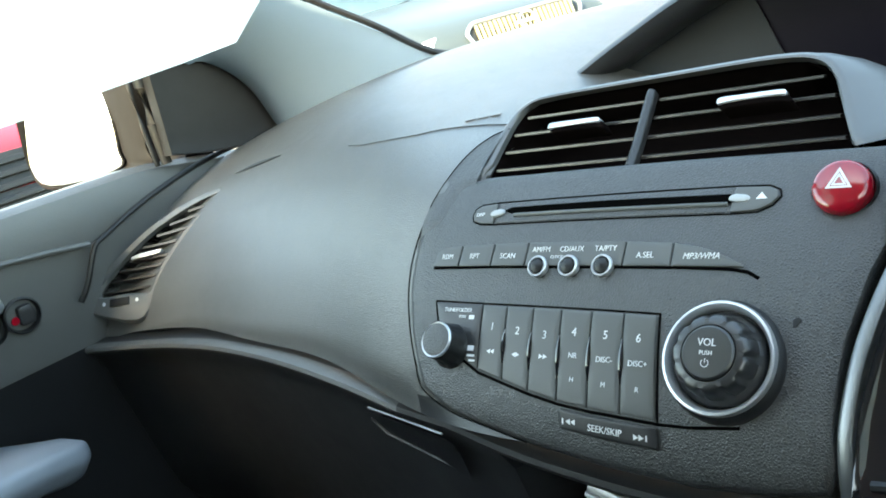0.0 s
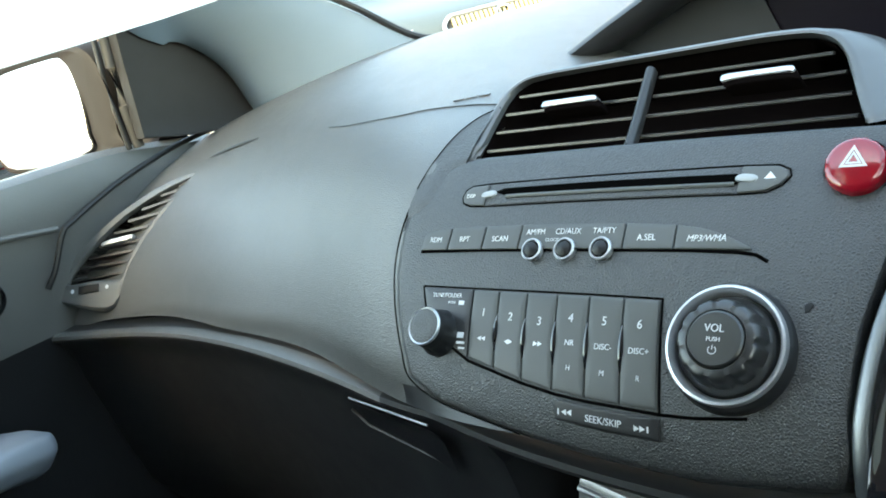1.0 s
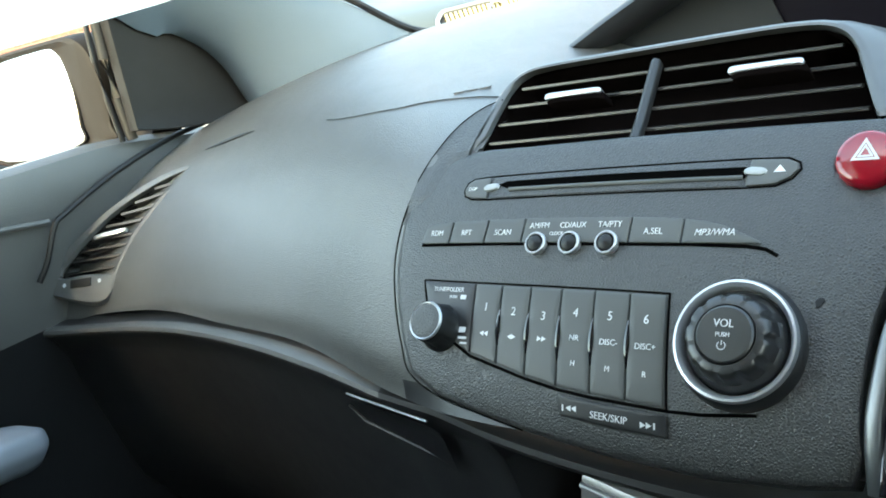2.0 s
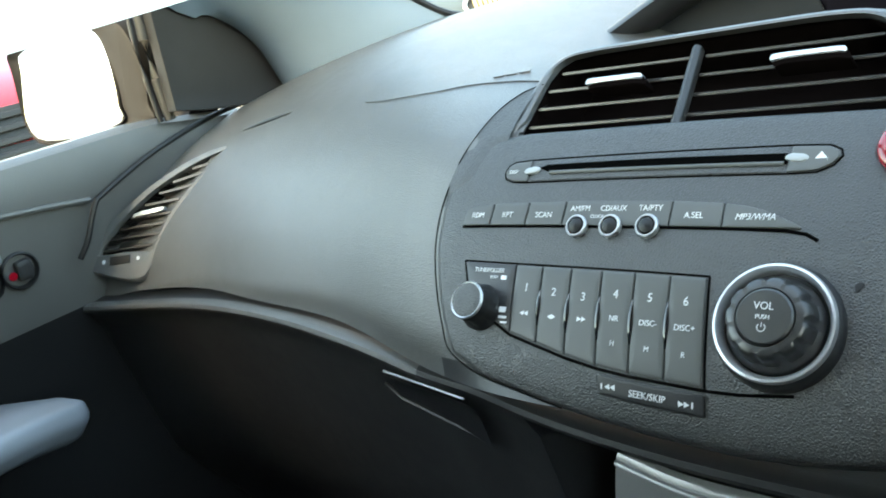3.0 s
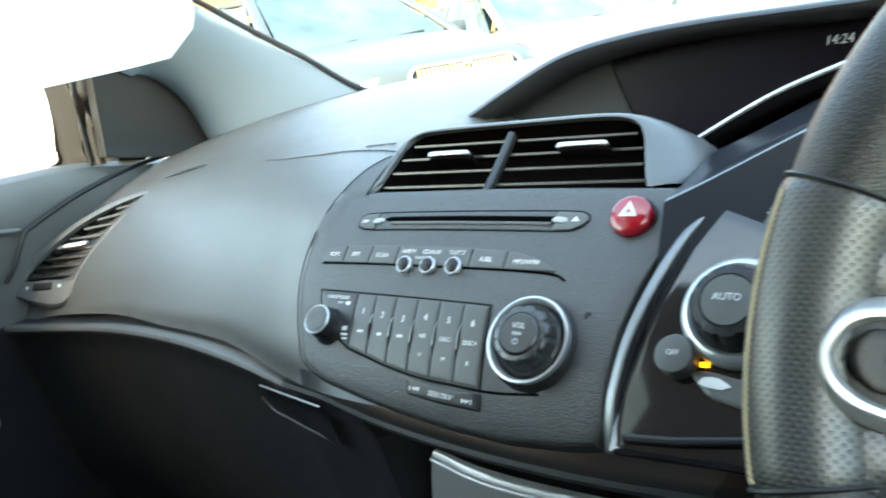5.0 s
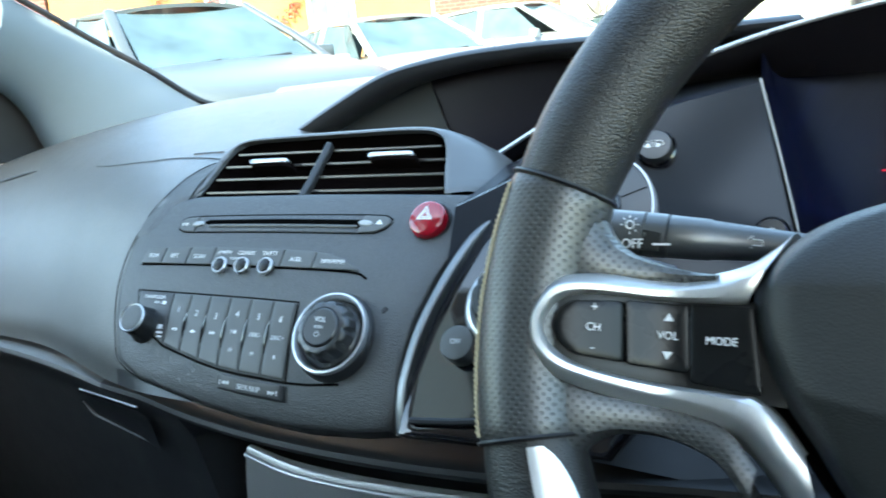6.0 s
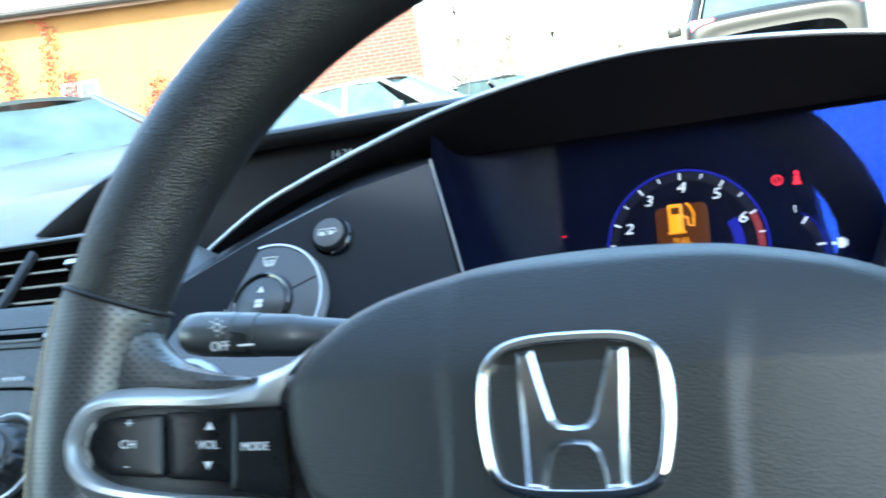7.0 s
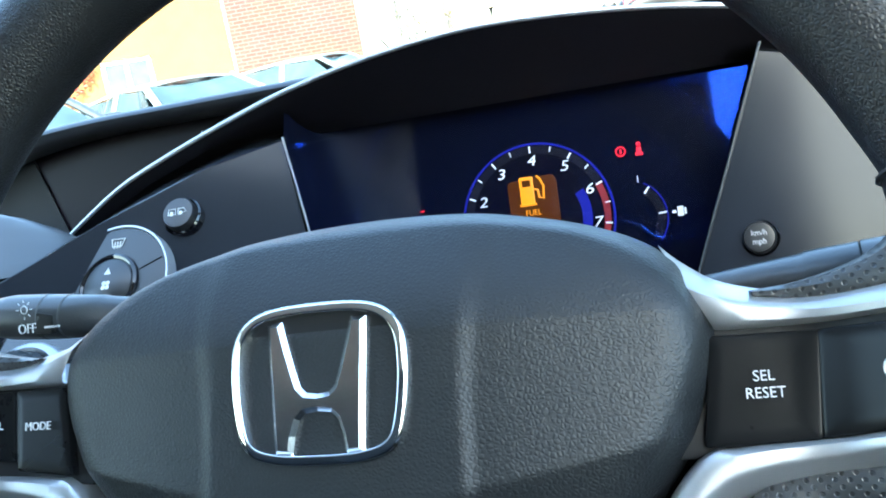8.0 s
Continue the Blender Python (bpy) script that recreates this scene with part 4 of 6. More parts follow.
def airbag():
    """The cover as rings from its outline to the middle, with a rounded edge and a facet along the sides."""
    pts = [Vector(p[:2]) for p in spline([(*p, 0) for p in HUB_OUT], 300, True)]
    m = shift(HM, 0.0012, 0, 0.009)
    rows = [[m @ Vector((p.x, p.y, -0.045)) for p in pts]]
    for f in [1, 0.997, 0.992, 0.985, 0.975, 0.962, 0.948, 0.934, 0.92, 0.905, 0.89, 0.87] + [0.87 * (1 - q / 60) for q in range(1, 60)] + [0.002]:
        row = []
        for p in pts:
            d = (1 - f) * p.length * 0.85
            side = min(1.0, max(0.0, (abs(p.x) - 0.070) / 0.02))
            w = hub_w(p.x * f, p.y * f) - 0.0095 * (1 - min(1.0, d / 0.0075)) ** 2.2 - 0.30 * side * max(0.0, 0.0105 - d)
            row.append(m @ Vector((p.x * f, p.y * f, w)))
        rows.append(row)
    return grid_mesh(rows, close_u=True)


part("airbag_cover", airbag(), HUB, wheel, "soft grained vinyl airbag cover")
part("hub_backing", plate([Vector((p[0] * 1.05, p[1] * 0.94)) for p in spline([(*p, 0) for p in HUB_OUT], 120, True)], 0.006, 0.0005, shift(HM, 0, -0.004, -0.022), rings=4), GAP, wheel, "dark gap round the airbag cover")
# badge
bm_ = shift(HM, -0.0012, -0.0024, 0.0090) @ Matrix.Diagonal((0.995, 1.01, 1, 1))
BADGE = [Vector(p[:2]) for p in spline([(*p, 0) for p in mm([(-25.2, 3), (-23.6, 13.5), (-16, 19), (0, 20.2), (16, 19), (23.6, 13.5), (25.2, 3), (23.8, -10), (20.8, -16.8), (13, -19.6), (0, -20.2), (-13, -19.6), (-20.8, -16.8), (-23.8, -10)])], 96, True)]
part("badge_ring", sweep([Vector((p.x, p.y, 0)) for p in BADGE], rounded([(-0.0018, -0.001), (-0.0015, 0.0018), (0.0012, 0.0026), (0.0018, -0.001)], 0.0007, 3), m=bm_, closed=True), CHROME, wheel, "chrome badge ring")
HALF = [(0, -2.9), (3.4, -2.5), (5.2, -0.8), (6.5, 3), (8.6, 10), (10.5, 17.3), (15.1, 16.9), (14.7, 8), (14.2, 0), (13.8, -8), (13.4, -18.6), (8.0, -18.9), (7.2, -14), (5.8, -9.8), (3.8, -7.9), (0, -7.5)]


def badge_letter():
    """The upright strokes and the bar: one outline with a bevelled face."""
    bm = bmesh.new()
    line = [p[:2] for p in HALF] + [(-x, y) for x, y in reversed(HALF[1:-1])]
    low = [bm.verts.new((x / 1000, y / 1000, -0.001)) for x, y in line]
    mid = [bm.verts.new((x / 1000, y / 1000, 0.0010)) for x, y in line]
    for i in range(len(line)):
        bm.faces.new((low[i - 1], low[i], mid[i], mid[i - 1]))
    face = bm.faces.new(mid)
    bmesh.ops.recalc_face_normals(bm, faces=bm.faces)
    bmesh.ops.inset_region(bm, faces=[face], thickness=0.0013, depth=0.0012, use_even_offset=True)
    bm.transform(bm_)
    return bm


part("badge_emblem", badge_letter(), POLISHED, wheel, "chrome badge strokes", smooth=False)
part("badge_back", plate([Vector((p.x * 0.96, p.y * 0.96)) for p in BADGE], 0.003, 0.0003, shift(bm_, 0, 0, -0.0004), rings=2), BLACK, wheel)

# spokes
def rise(u):
    """How far the spokes climb towards the rim, at u metres from the middle."""
    f = min(1.0, max(0.0, (abs(u) - 0.118) / 0.045))
    return 0.0215 * f * f * (3 - 2 * f)


SP_OUT = [(-88, 31.0), (-94, 25), (-105, 17.6), (-124, 12.6), (-148, 11.6), (-160, 8.2), (-167, -2), (-167.5, -12), (-164, -19.5), (-156, -25.5), (-132, -32.2), (-114, -37), (-103, -42), (-94, -51), (-84, -64), (-73, -74)]
SP_IN = [(-101.2, 3.6), (-105, 3.6), (-113, 3.8), (-128, 4.0), (-148, 4.2), (-156.5, 1.6), (-160.5, -4.5), (-161, -8.5), (-158.5, -14), (-150, -19.5), (-132, -23), (-112, -24.2), (-102, -24.8), (-97, -25), (-90.5, -30), (-82.5, -41)]


def spoke(s):
    o = spline([(s * -x, y, 0) for x, y in SP_OUT], 70)
    i = spline([(s * -x, y, 0) for x, y in SP_IN], 70)
    rows = []
    for k, (a, b) in enumerate(zip(o, i)):
        d = b - a
        def at(f, w):
            p = (a + d * f) / 1000
            return SM @ Vector((p.x, p.y, w - 0.005 + rise(p.x)))
        deep = min(2.2, max(1.0, d.length / 9))
        dip = 0.0015 * max(0.0, 1 - min(k, 69 - k) / 7) ** 1.5
        rows.append([at(f, (w * deep if f < 0.5 else w) - dip) for f, w in ((0, -0.016), (0, -0.008), (0.05, -0.0058), (0.22, -0.0036), (0.46, -0.0009), (0.56, 0.0), (0.64, 0.0004), (0.86, 0.0), (0.94, -0.0014), (0.97, -0.0045), (0.98, -0.013))])
    return grid_mesh(rows)


def tilt_at(u):
    """Turn lettering with the climb of the spoke."""
    g = (rise((u + 1) / 1000) - rise((u - 1) / 1000)) / 0.002
    return Matrix.Rotation(-math.atan(g), 4, "Y")


WCHAR = {
    -1: (("CH", [(-157.5, -7.5), (-156.2, -3), (-152.5, 0.2), (-139.0, 1.4), (-138.0, -16.6), (-150.5, -15.6), (-155.5, -12)], (-145.6, -7.2)), ("VOL", [(-137, 1.8), (-119.6, 2.0), (-118.4, -18.2), (-135.8, -17)], (-124.5, -7.8)), ("MODE", [(-117.8, 2.0), (-99.5, 1.8), (-95.8, -23.2), (-116.6, -21)], (-107.6, -8.6))),
    1: (("SEL\nRESET", [(99.8, 1.2), (124, 0.8), (121.8, -22.6), (96.4, -23.4)], (111, -10.2)), ("", [(125.6, 1.0), (150, 1.2), (158, -1.5), (160.5, -8), (157, -15.5), (150, -19.5), (124, -22.2)], (0, 0))),
}
for s in (-1, 1):
    sp = part("spoke", spoke(s), SPOKE, wheel, "satin silver spoke")
    back = [(s * 88, 5), (s * 150, 5.5), (s * 158, 2), (s * 162.5, -8), (s * 159, -16), (s * 150, -21), (s * 110, -26.5), (s * 88, -28)]
    part("switch_well", plate(dense(mm(back), 0.006), 0.006, 0.0005, shift(SM, 0, 0, -0.0105), w=lambda u, v: rise(u), rings=6), BLACK, sp)
    for words, outline, (tu, tv) in WCHAR[s]:
        mid_u, mid_v = sum(p[0] for p in outline) / len(outline), sum(p[1] for p in outline) / len(outline)
        outline = [(mid_u + (u - mid_u) * 1.07, mid_v + (v - mid_v) * 1.14) for u, v in outline]
        b = part("wheel_switch", plate(dense(rounded(mm(outline), 0.0014, 3), 0.005), 0.006, 0.0008, shift(SM, 0, 0, -0.0072), w=lambda u, v: rise(u), rings=4, crown=0.0), SWITCH, sp)
        if words:
            for j, line in enumerate(words.split("\n")):
                text("lettering", line, 0.0048, shift(SM, tu / 1000, (tv + (2.1 if "\n" in words and j == 0 else -2.1 if "\n" in words else 0)) / 1000, -0.0056 + rise(tu / 1000)) @ tilt_at(tu), b)
        if words == "CH":
            text("lettering", "+", 0.006, shift(SM, tu / 1000, (tv + 6.6) / 1000, -0.0056 + rise(tu / 1000)) @ tilt_at(tu), b)
            text("lettering", "-", 0.006, shift(SM, tu / 1000, (tv - 6.6) / 1000, -0.0056 + rise(tu / 1000)) @ tilt_at(tu), b)
        if words == "VOL":
            for q, up in ((6.2, 1), (-6.4, -1)):
                t3 = bmesh.new()
                mm_ = shift(SM, tu / 1000, (tv + q) / 1000, -0.006 + rise(tu / 1000))
                t3.faces.new([t3.verts.new(mm_ @ Vector((x / 1000, y * up / 1000, 0))) for x, y in ((-1.7, -1.2), (1.7, -1.2), (0, 1.5))])
                part("arrow_mark", t3, WHITE_INK, b, smooth=False)
        if s > 0 and not words:
            part("cruise_mark", disc([(0.0032, 0), (0.003, 0.0003), (0.0001, 0.0003)], shift(SM, 0.1395, -0.0085, -0.0066 + rise(0.1395)), 24), WHITE_INK, b)
    # leather webs between the rim and the spoke
    for top in (True, False):
        if top:
            A = [(-150, 44), (-147.5, 33), (-144, 25.5), (-138, 20.2), (-131, 17.6), (-124, 16), (-117, 14.8), (-110, 14)]
            B = [(-172, 20), (-168, 13), (-160, 9), (-148, 8), (-138, 8), (-128, 8.5), (-119, 10), (-111, 12)]
        else:
            A = [(-154, -58), (-150, -50), (-146, -45), (-138, -41.5), (-126, -41.5), (-114, -45), (-106, -50), (-98, -60)]
            B = [(-174, -24), (-170, -20), (-160, -22), (-146, -26), (-130, -29), (-114, -33), (-104, -38), (-96, -48)]
        ra, rb = spline([(-s * x / 1000, y / 1000, 0) for x, y in A], 40), spline([(-s * x / 1000, y / 1000, 0) for x, y in B], 40)
        rows = []
        for a, b in zip(ra, rb):
            d = b - a
            rows.append([SM @ (a + d * f + Vector((0, 0, w + 0.75 * rise((a + d * f).x)))) for f, w in ((0.25, -0.03), (0.02, -0.02), (0.0, -0.013), (0.10, -0.0085), (0.35, -0.0072), (0.7, -0.0078), (1.0, -0.0100))])
        part("leather_web", grid_mesh(rows), PERF, wheel, "perforated leather between rim and spoke")

part("hub_shroud", disc([(0.062, -0.03), (0.062, -0.05), (0.058, -0.085), (0.055, -0.11), (0.0001, -0.11)], shift(WM, 0, -0.02, 0), 40), BLACK, wheel)
column = thing("steering_column", "black plastic steering column cowl with switch stalks", "steering column", (0.376, 0.42, 0.85))
part("cowl", box(-0.05, 0.05, -0.055, 0.045, -0.24, -0.07, 0.018, shift(WM, 0, -0.01, 0)), BLACK, column)


STALK = material("stalk_plastic", (0.03, 0.0315, 0.033), 0.36, grain=0.12, grain_scale=900, spec=1.0)


def stalk(s):
    tip = Vector((0.376 + s * 0.178, 0.372, 0.9095 if s < 0 else 0.896))
    root = Vector((0.376 + s * 0.045, 0.385, 0.895 if s < 0 else 0.884))
    steps = ((0, 0.0058), (0.36, 0.0060), (0.5, 0.0074), (0.622, 0.0086), (0.628, 0.0091), (0.742, 0.0095), (0.745, 0.0089), (0.748, 0.0097), (0.81, 0.0099), (0.813, 0.0092), (0.817, 0.0100), (0.93, 0.0099), (0.972, 0.0090), (0.99, 0.0072), (1.0, 0.003))
    pts, rad = [root.lerp(tip, f) for f, r in steps], [r for f, r in steps]
    st = part("stalk", sweep(pts, lambda i, q: circle(rad[i] * 1.0, 20, rad[i] * 0.9)), STALK, column, "dark grey switch stalk")
    return st, root, tip


sl, root, tip = stalk(-1)
sm = basis(root.lerp(tip, 0.848) + Vector((0, -0.0088, 0.0024)), (1, 0, 0.0), (0, 0.25, 0.97))
text("lettering", "OFF", 0.0068, shift(sm, 0.002, -0.0046, 0.0008), sl)
part("lamp_mark", merge(disc([(0.0018, 0), (0.0014, 0.0002), (0.0013, 0)], shift(sm, 0.001, 0.003, 0.0006), 18), *[sweep([sm @ Vector((0.001 + 0.0027 * math.cos(a), 0.003 + 0.0027 * math.sin(a), 0.0006)), sm @ Vector((0.001 + 0.0038 * math.cos(a), 0.003 + 0.0038 * math.sin(a), 0.0006))], circle(0.0002, 5), up=(0, -1, 0)) for a in [k * math.pi / 4 for k in range(8)]]), WHITE_INK, sl)
part("dash_mark", box(0.010, 0.017, -0.005, -0.0042, 0, 0.0005, m=sm), WHITE_INK, sl)
rm = basis(root.lerp(tip, 0.779) + Vector((0, -0.0088, 0.0024)), (1, 0, -0.1), (0, 0.25, 0.97))
part("recess", plate(dense(rounded(mm([(-3.6, -6.4), (3.9, -6.4), (3.9, 1.0), (-3.6, 1.8)]), 0.0008), 0.002), 0.003, 0.0003, shift(rm, 0, 0, 0.0009), rings=2), BLACK, sl, "black window in the stalk")
am = basis(root.lerp(tip, 0.50) + Vector((0, -0.0064, 0.0022)), (1, 0, -0.1), (0, 0.25, 0.97))
part("arrow_mark", sweep([am @ Vector((x / 1000, y / 1000, 0.0006)) for x, y in ((3.4, -1.1), (-0.4, -1.1), (-0.4, -2.4), (-3.2, 0), (-0.4, 2.4), (-0.4, 1.1), (3.4, 1.1), (3.4, -1.1))], circle(0.0002, 5), up=(0, -1, 0)), WHITE_INK, sl)
stalk(1)

# ======== instrument binnacle ========
binnacle = thing("instrument_binnacle", "black hooded instrument binnacle behind the wheel", "instrument panel", kind="structure")
HOOD = [(0.02, 0.60, 0.892), (0.067, 0.592, 0.917), (0.11, 0.586, 0.938), (0.15, 0.582, 0.952), (0.2, 0.578, 0.967), (0.25, 0.576, 0.980), (0.31, 0.575, 0.990), (0.37, 0.575, 0.994),
        (0.44, 0.575, 0.989), (0.50, 0.576, 0.979), (0.56, 0.578, 0.962), (0.62, 0.582, 0.94), (0.68, 0.59, 0.91), (0.72, 0.60, 0.885)]
HOOD_MAT = material("hood_plastic", (0.0055, 0.005, 0.0075), 0.5, grain=0.2, grain_scale=700, spec=0.2)
BEAD = material("hood_bead", (0.017, 0.0175, 0.020), 0.42, grain=0.15, grain_scale=700, spec=0.45)


LENS_TOP = 0.9455


def hood():
    """From the dial's upper edge along the dark underside to the bright front edge and over the top."""
    rows = []
    for p in spline(HOOD, 90):
        x, y, z = p
        zl = min(LENS_TOP + 0.004, z - 0.012)
        rows.append([Vector(q) for q in ((x, 0.64, zl), (x, 0.612, zl), (x, 0.600 + 0.5 * max(0.0, y - 0.59), zl + 0.3 * (z - zl)), (x, y + 0.008, z - 0.009), (x, y + 0.002, z - 0.004), (x, y, z - 0.001), (x, y + 0.002, z + 0.0008), (x, y + 0.012, z + 0.0012), (x, y + 0.08, z - 0.004), (x, y + 0.18, z - 0.03), (x, y + 0.24, z - 0.07))])
    return grid_mesh(rows)


part("hood", hood(), HOOD_MAT, binnacle)
part("back_wall", grid_mesh([[Vector((0.375 + (p.x - 0.375) * 0.92, 0.658, p.z - 0.036)), Vector((0.375 + (p.x - 0.375) * 0.92, 0.650, 0.80))] for p in spline(HOOD, 60)]), BLACK, binnacle)
part("hood_edge", sweep([Vector((x, y - 0.0003, z - 0.0003)) for x, y, z in spline(HOOD, 90)], circle(0.0015, 8)), SATIN, binnacle, "thin bright edge of the hood")
CAP = [(-0.205, 0.665, 0.916), (-0.172, 0.665, 0.930), (-0.124, 0.66, 0.951), (-0.066, 0.655, 0.973), (-0.008, 0.652, 0.982), (0.05, 0.65, 0.985), (0.12, 0.65, 0.985), (0.25, 0.66, 0.985)]


def cap():
    """A thick rolled edge, then the top of the outer hood falling away forwards."""
    rows = []
    for p in spline(CAP, 60):
        x, y, z = p
        rows.append([Vector(q) for q in ((x + 0.0115, y + 0.030, z - 0.0135), (x + 0.0100, y + 0.016, z - 0.0118), (x + 0.0082, y + 0.008, z - 0.0096), (x + 0.0055, y + 0.003, z - 0.0070), (x + 0.0028, y + 0.0006, z - 0.0044), (x + 0.0007, y - 0.0005, z - 0.002), (x - 0.001, y + 0.002, z), (x - 0.003, y + 0.010, z + 0.0016), (x - 0.004, y + 0.03, z + 0.001), (x - 0.004, y + 0.07, z - 0.004), (x - 0.004, y + 0.18, z - 0.035), (x, y + 0.2, z - 0.07))])
    return grid_mesh(rows)


part("upper_hood", cap(), BEAD, binnacle)
capline = spline(CAP, 120)
SIDE = material("side_plate_plastic", (0.022, 0.024, 0.026), 0.6, spec=0.1)
SCREEN = material("dark_display", (0.006, 0.005, 0.008), 0.3, spec=0.06)


def upper_face(x0, x1, y_off, slope=0.0):
    rows = []
    for x in np.linspace(x0, x1, 40):
        j = min(range(120), key=lambda q: abs(capline[q].x - x))
        zt = capline[j].z - 0.008
        zb = 0.885
        rows.append([Vector((x + slope * (1 - f), 0.672 + 0.016 * f + y_off, zb + (zt - zb) * f)) for f in (0, 0.25, 0.5, 0.75, 1.0)])
    return grid_mesh(rows)


part("upper_screen", upper_face(-0.046, 0.26, 0.006, 0.036), SCREEN, binnacle, "black glossy upper display")
part("side_plate", upper_face(-0.195, -0.0455, 0.004, 0.036), SIDE, binnacle)
text("clock_digits", "14:24", 0.011, basis((0.128, 0.6790, 0.9600), (1, 0, 0), (0, 0.2, 0.98)), binnacle, material("dim_digits", (0.35, 0.36, 0.4), 0.5), shear=0.15)

WING = material("wing_gloss", (0.018, 0.020, 0.025), 0.14, spec=0.18, mottle=0.05)


def wing_y(x, z):
    """The flat glossy wing left of the dial."""
    return 0.578 + (0.395 * (x - 0.236) + 0.45 * (z - 0.952)) / 0.80


def right_y(x, z):
    """The flat glossy wing right of the dial."""
    return 0.575 + 0.045 * (x - 0.5086) + 0.20 * (z - 0.955)


LINE_L = [(0.2710, 0.82), (0.2615, 0.865), (0.2500, 0.908), (0.2370, 0.9525)]
LINE_R = [(0.4438, 0.789), (0.4678, 0.8538), (0.4870, 0.903), (0.5086, 0.9594)]
WING_TOP = [(0.085, 0.899), (0.10, 0.905), (0.145, 0.925), (0.195, 0.943), (0.2365, 0.9505)]
rows = []
for k in range(25):
    f = k / 24
    x_top = 0.085 + 0.1515 * f
    z_top = float(np.interp(x_top, [p[0] for p in WING_TOP], [p[1] for p in WING_TOP]))
    x_low = 0.085 + 0.186 * f
    row = []
    for i in range(16):
        g = i / 15
        x, z = x_low + (x_top - x_low) * g, 0.82 + (z_top - 0.82) * g
        row.append(Vector((x, wing_y(x, z), z)))
    rows.append(row + [row[-1] + Vector((0, 0.004, 0.0012)), row[-1] + Vector((0, 0.03, 0.004)), row[-1] + Vector((0, 0.075, 0.012))])
part("left_wing", grid_mesh(rows), WING, binnacle, "glossy black wing panel")
rows = []
for k in range(22):
    f = k / 21
    row = []
    for i in range(12):
        g = i / 11
        z = 0.789 + 0.166 * g
        x = float(np.interp(z, [p[1] for p in LINE_R], [p[0] for p in LINE_R]))
        x, z = x + (0.76 - x) * f, z - 0.066 * f * g
        row.append(Vector((x, right_y(x, z), z)))
    rows.append(row + [row[-1] + Vector((0, 0.02, 0.001)), row[-1] + Vector((0, 0.05, 0.003))])
part("right_wing", grid_mesh(rows), WING, binnacle, "glossy black wing panel")
# silver rod paints the highlight on the left wing's sharp edge
part("gauge_frame", sweep(spline([(x, wing_y(x, z) - 0.0012, z) for x, z in LINE_L], 20), circle(0.0007, 8)), DULL, binnacle, "silver line standing for the highlight along the wing edge")
part("gauge_frame", sweep(spline([(x, right_y(x, z) - 0.0010, z) for x, z in LINE_R], 20), circle(0.0008, 8)), SMOOTH, binnacle)
part("gauge_cheek", loft([[(x, right_y(x, z), z), (x + 0.003, 0.61, z), (x + 0.006, 0.66, z)] for x, z in LINE_R], 6, 10), BLACK, binnacle)
DIAL = material("blue_dial", (0.0035, 0.0045, 0.0115), 0.3, mottle=0.05, spec=0.05)
rows = []
for k in range(16):
    z = 0.80 + 0.175 * k / 15
    xl = float(np.interp(z, [p[1] for p in LINE_L], [p[0] for p in LINE_L]))
    yd = 0.612 + (z - 0.83) * 0.196
    rows.append(spline([(xl, wing_y(xl, z), z), (xl + 0.008, wing_y(xl, z) * 0.4 + yd * 0.6, z), (0.292, yd - 0.004, z), (0.32, yd, z), (0.42, yd, z), (0.515, yd, z)], 40))
part("dial_face", grid_mesh(rows), DIAL, binnacle, "deep blue instrument face")


def coated_lens():
    """A clear cover whose coating throws back blue light."""
    m = bpy.data.materials.new("coated_lens")
    m.use_nodes = True
    nt = m.node_tree
    nt.nodes.remove(nt.nodes["Principled BSDF"])
    clear = nt.nodes.new("ShaderNodeBsdfTransparent")
    clear.inputs[0].default_value = (0.92, 0.94, 1.0, 1)
    gloss = nt.nodes.new("ShaderNodeBsdfGlossy")
    gloss.inputs["Color"].default_value = (0.02, 0.07, 0.6, 1)
    gloss.inputs["Roughness"].default_value = 0.03
    both = nt.nodes.new("ShaderNodeMixShader")
    both.inputs[0].default_value = 0.09
    nt.links.new(clear.outputs[0], both.inputs[1])
    nt.links.new(gloss.outputs[0], both.inputs[2])
    nt.links.new(both.outputs[0], nt.nodes["Material Output"].inputs["Surface"])
    return m


rows = []
for k in range(14):
    z = 0.82 + (LENS_TOP + 0.003 - 0.82) * k / 13
    xl = float(np.interp(z, [p[1] for p in LINE_L], [p[0] for p in LINE_L])) + 0.003
    xr = float(np.interp(z, [p[1] for p in LINE_R], [p[0] for p in LINE_R])) + 0.003
    row = []
    for i in range(40):
        x = xl + (xr - xl) * i / 39
        row.append(Vector((x, 0.582 + 0.185 * (z - LENS_TOP) + 0.105 * (x - 0.5086) + 0.9 * max(0.0, 0.34 - x) ** 2, z)))
    rows.append(row)
lens = part("dial_cover", grid_mesh(rows), coated_lens(), binnacle, "clear blue-coated cover over the dials")
lens.visible_shadow = False


def on_dial(x, z, off=0.0015):
    y = 0.6126 + (z - 0.83) * 0.196 - off
    return basis((x, y, z), (1, 0, 0), (0, 0.19, 0.98))


cluster = thing("rev_counter", "lit rev counter dial with amber fuel warning display", "gauge", on_dial(0.3737, 0.875).translation)
GC = on_dial(0.3737, 0.875)
BLUE_GLOW = material("blue_glow", (0.002, 0.003, 0.05), 0.4, spec=0.1, emit=(0.05, 0.06, 1.0), emit_strength=0.035)
DIGIT = material("digit_white", (0.8, 0.8, 0.82), 0.5, emit=(0.9, 0.92, 1.0), emit_strength=0.05)
RED_GLOW = material("red_glow", (0.3, 0.005, 0.015), 0.4, emit=(1.0, 0.01, 0.04), emit_strength=0.13)
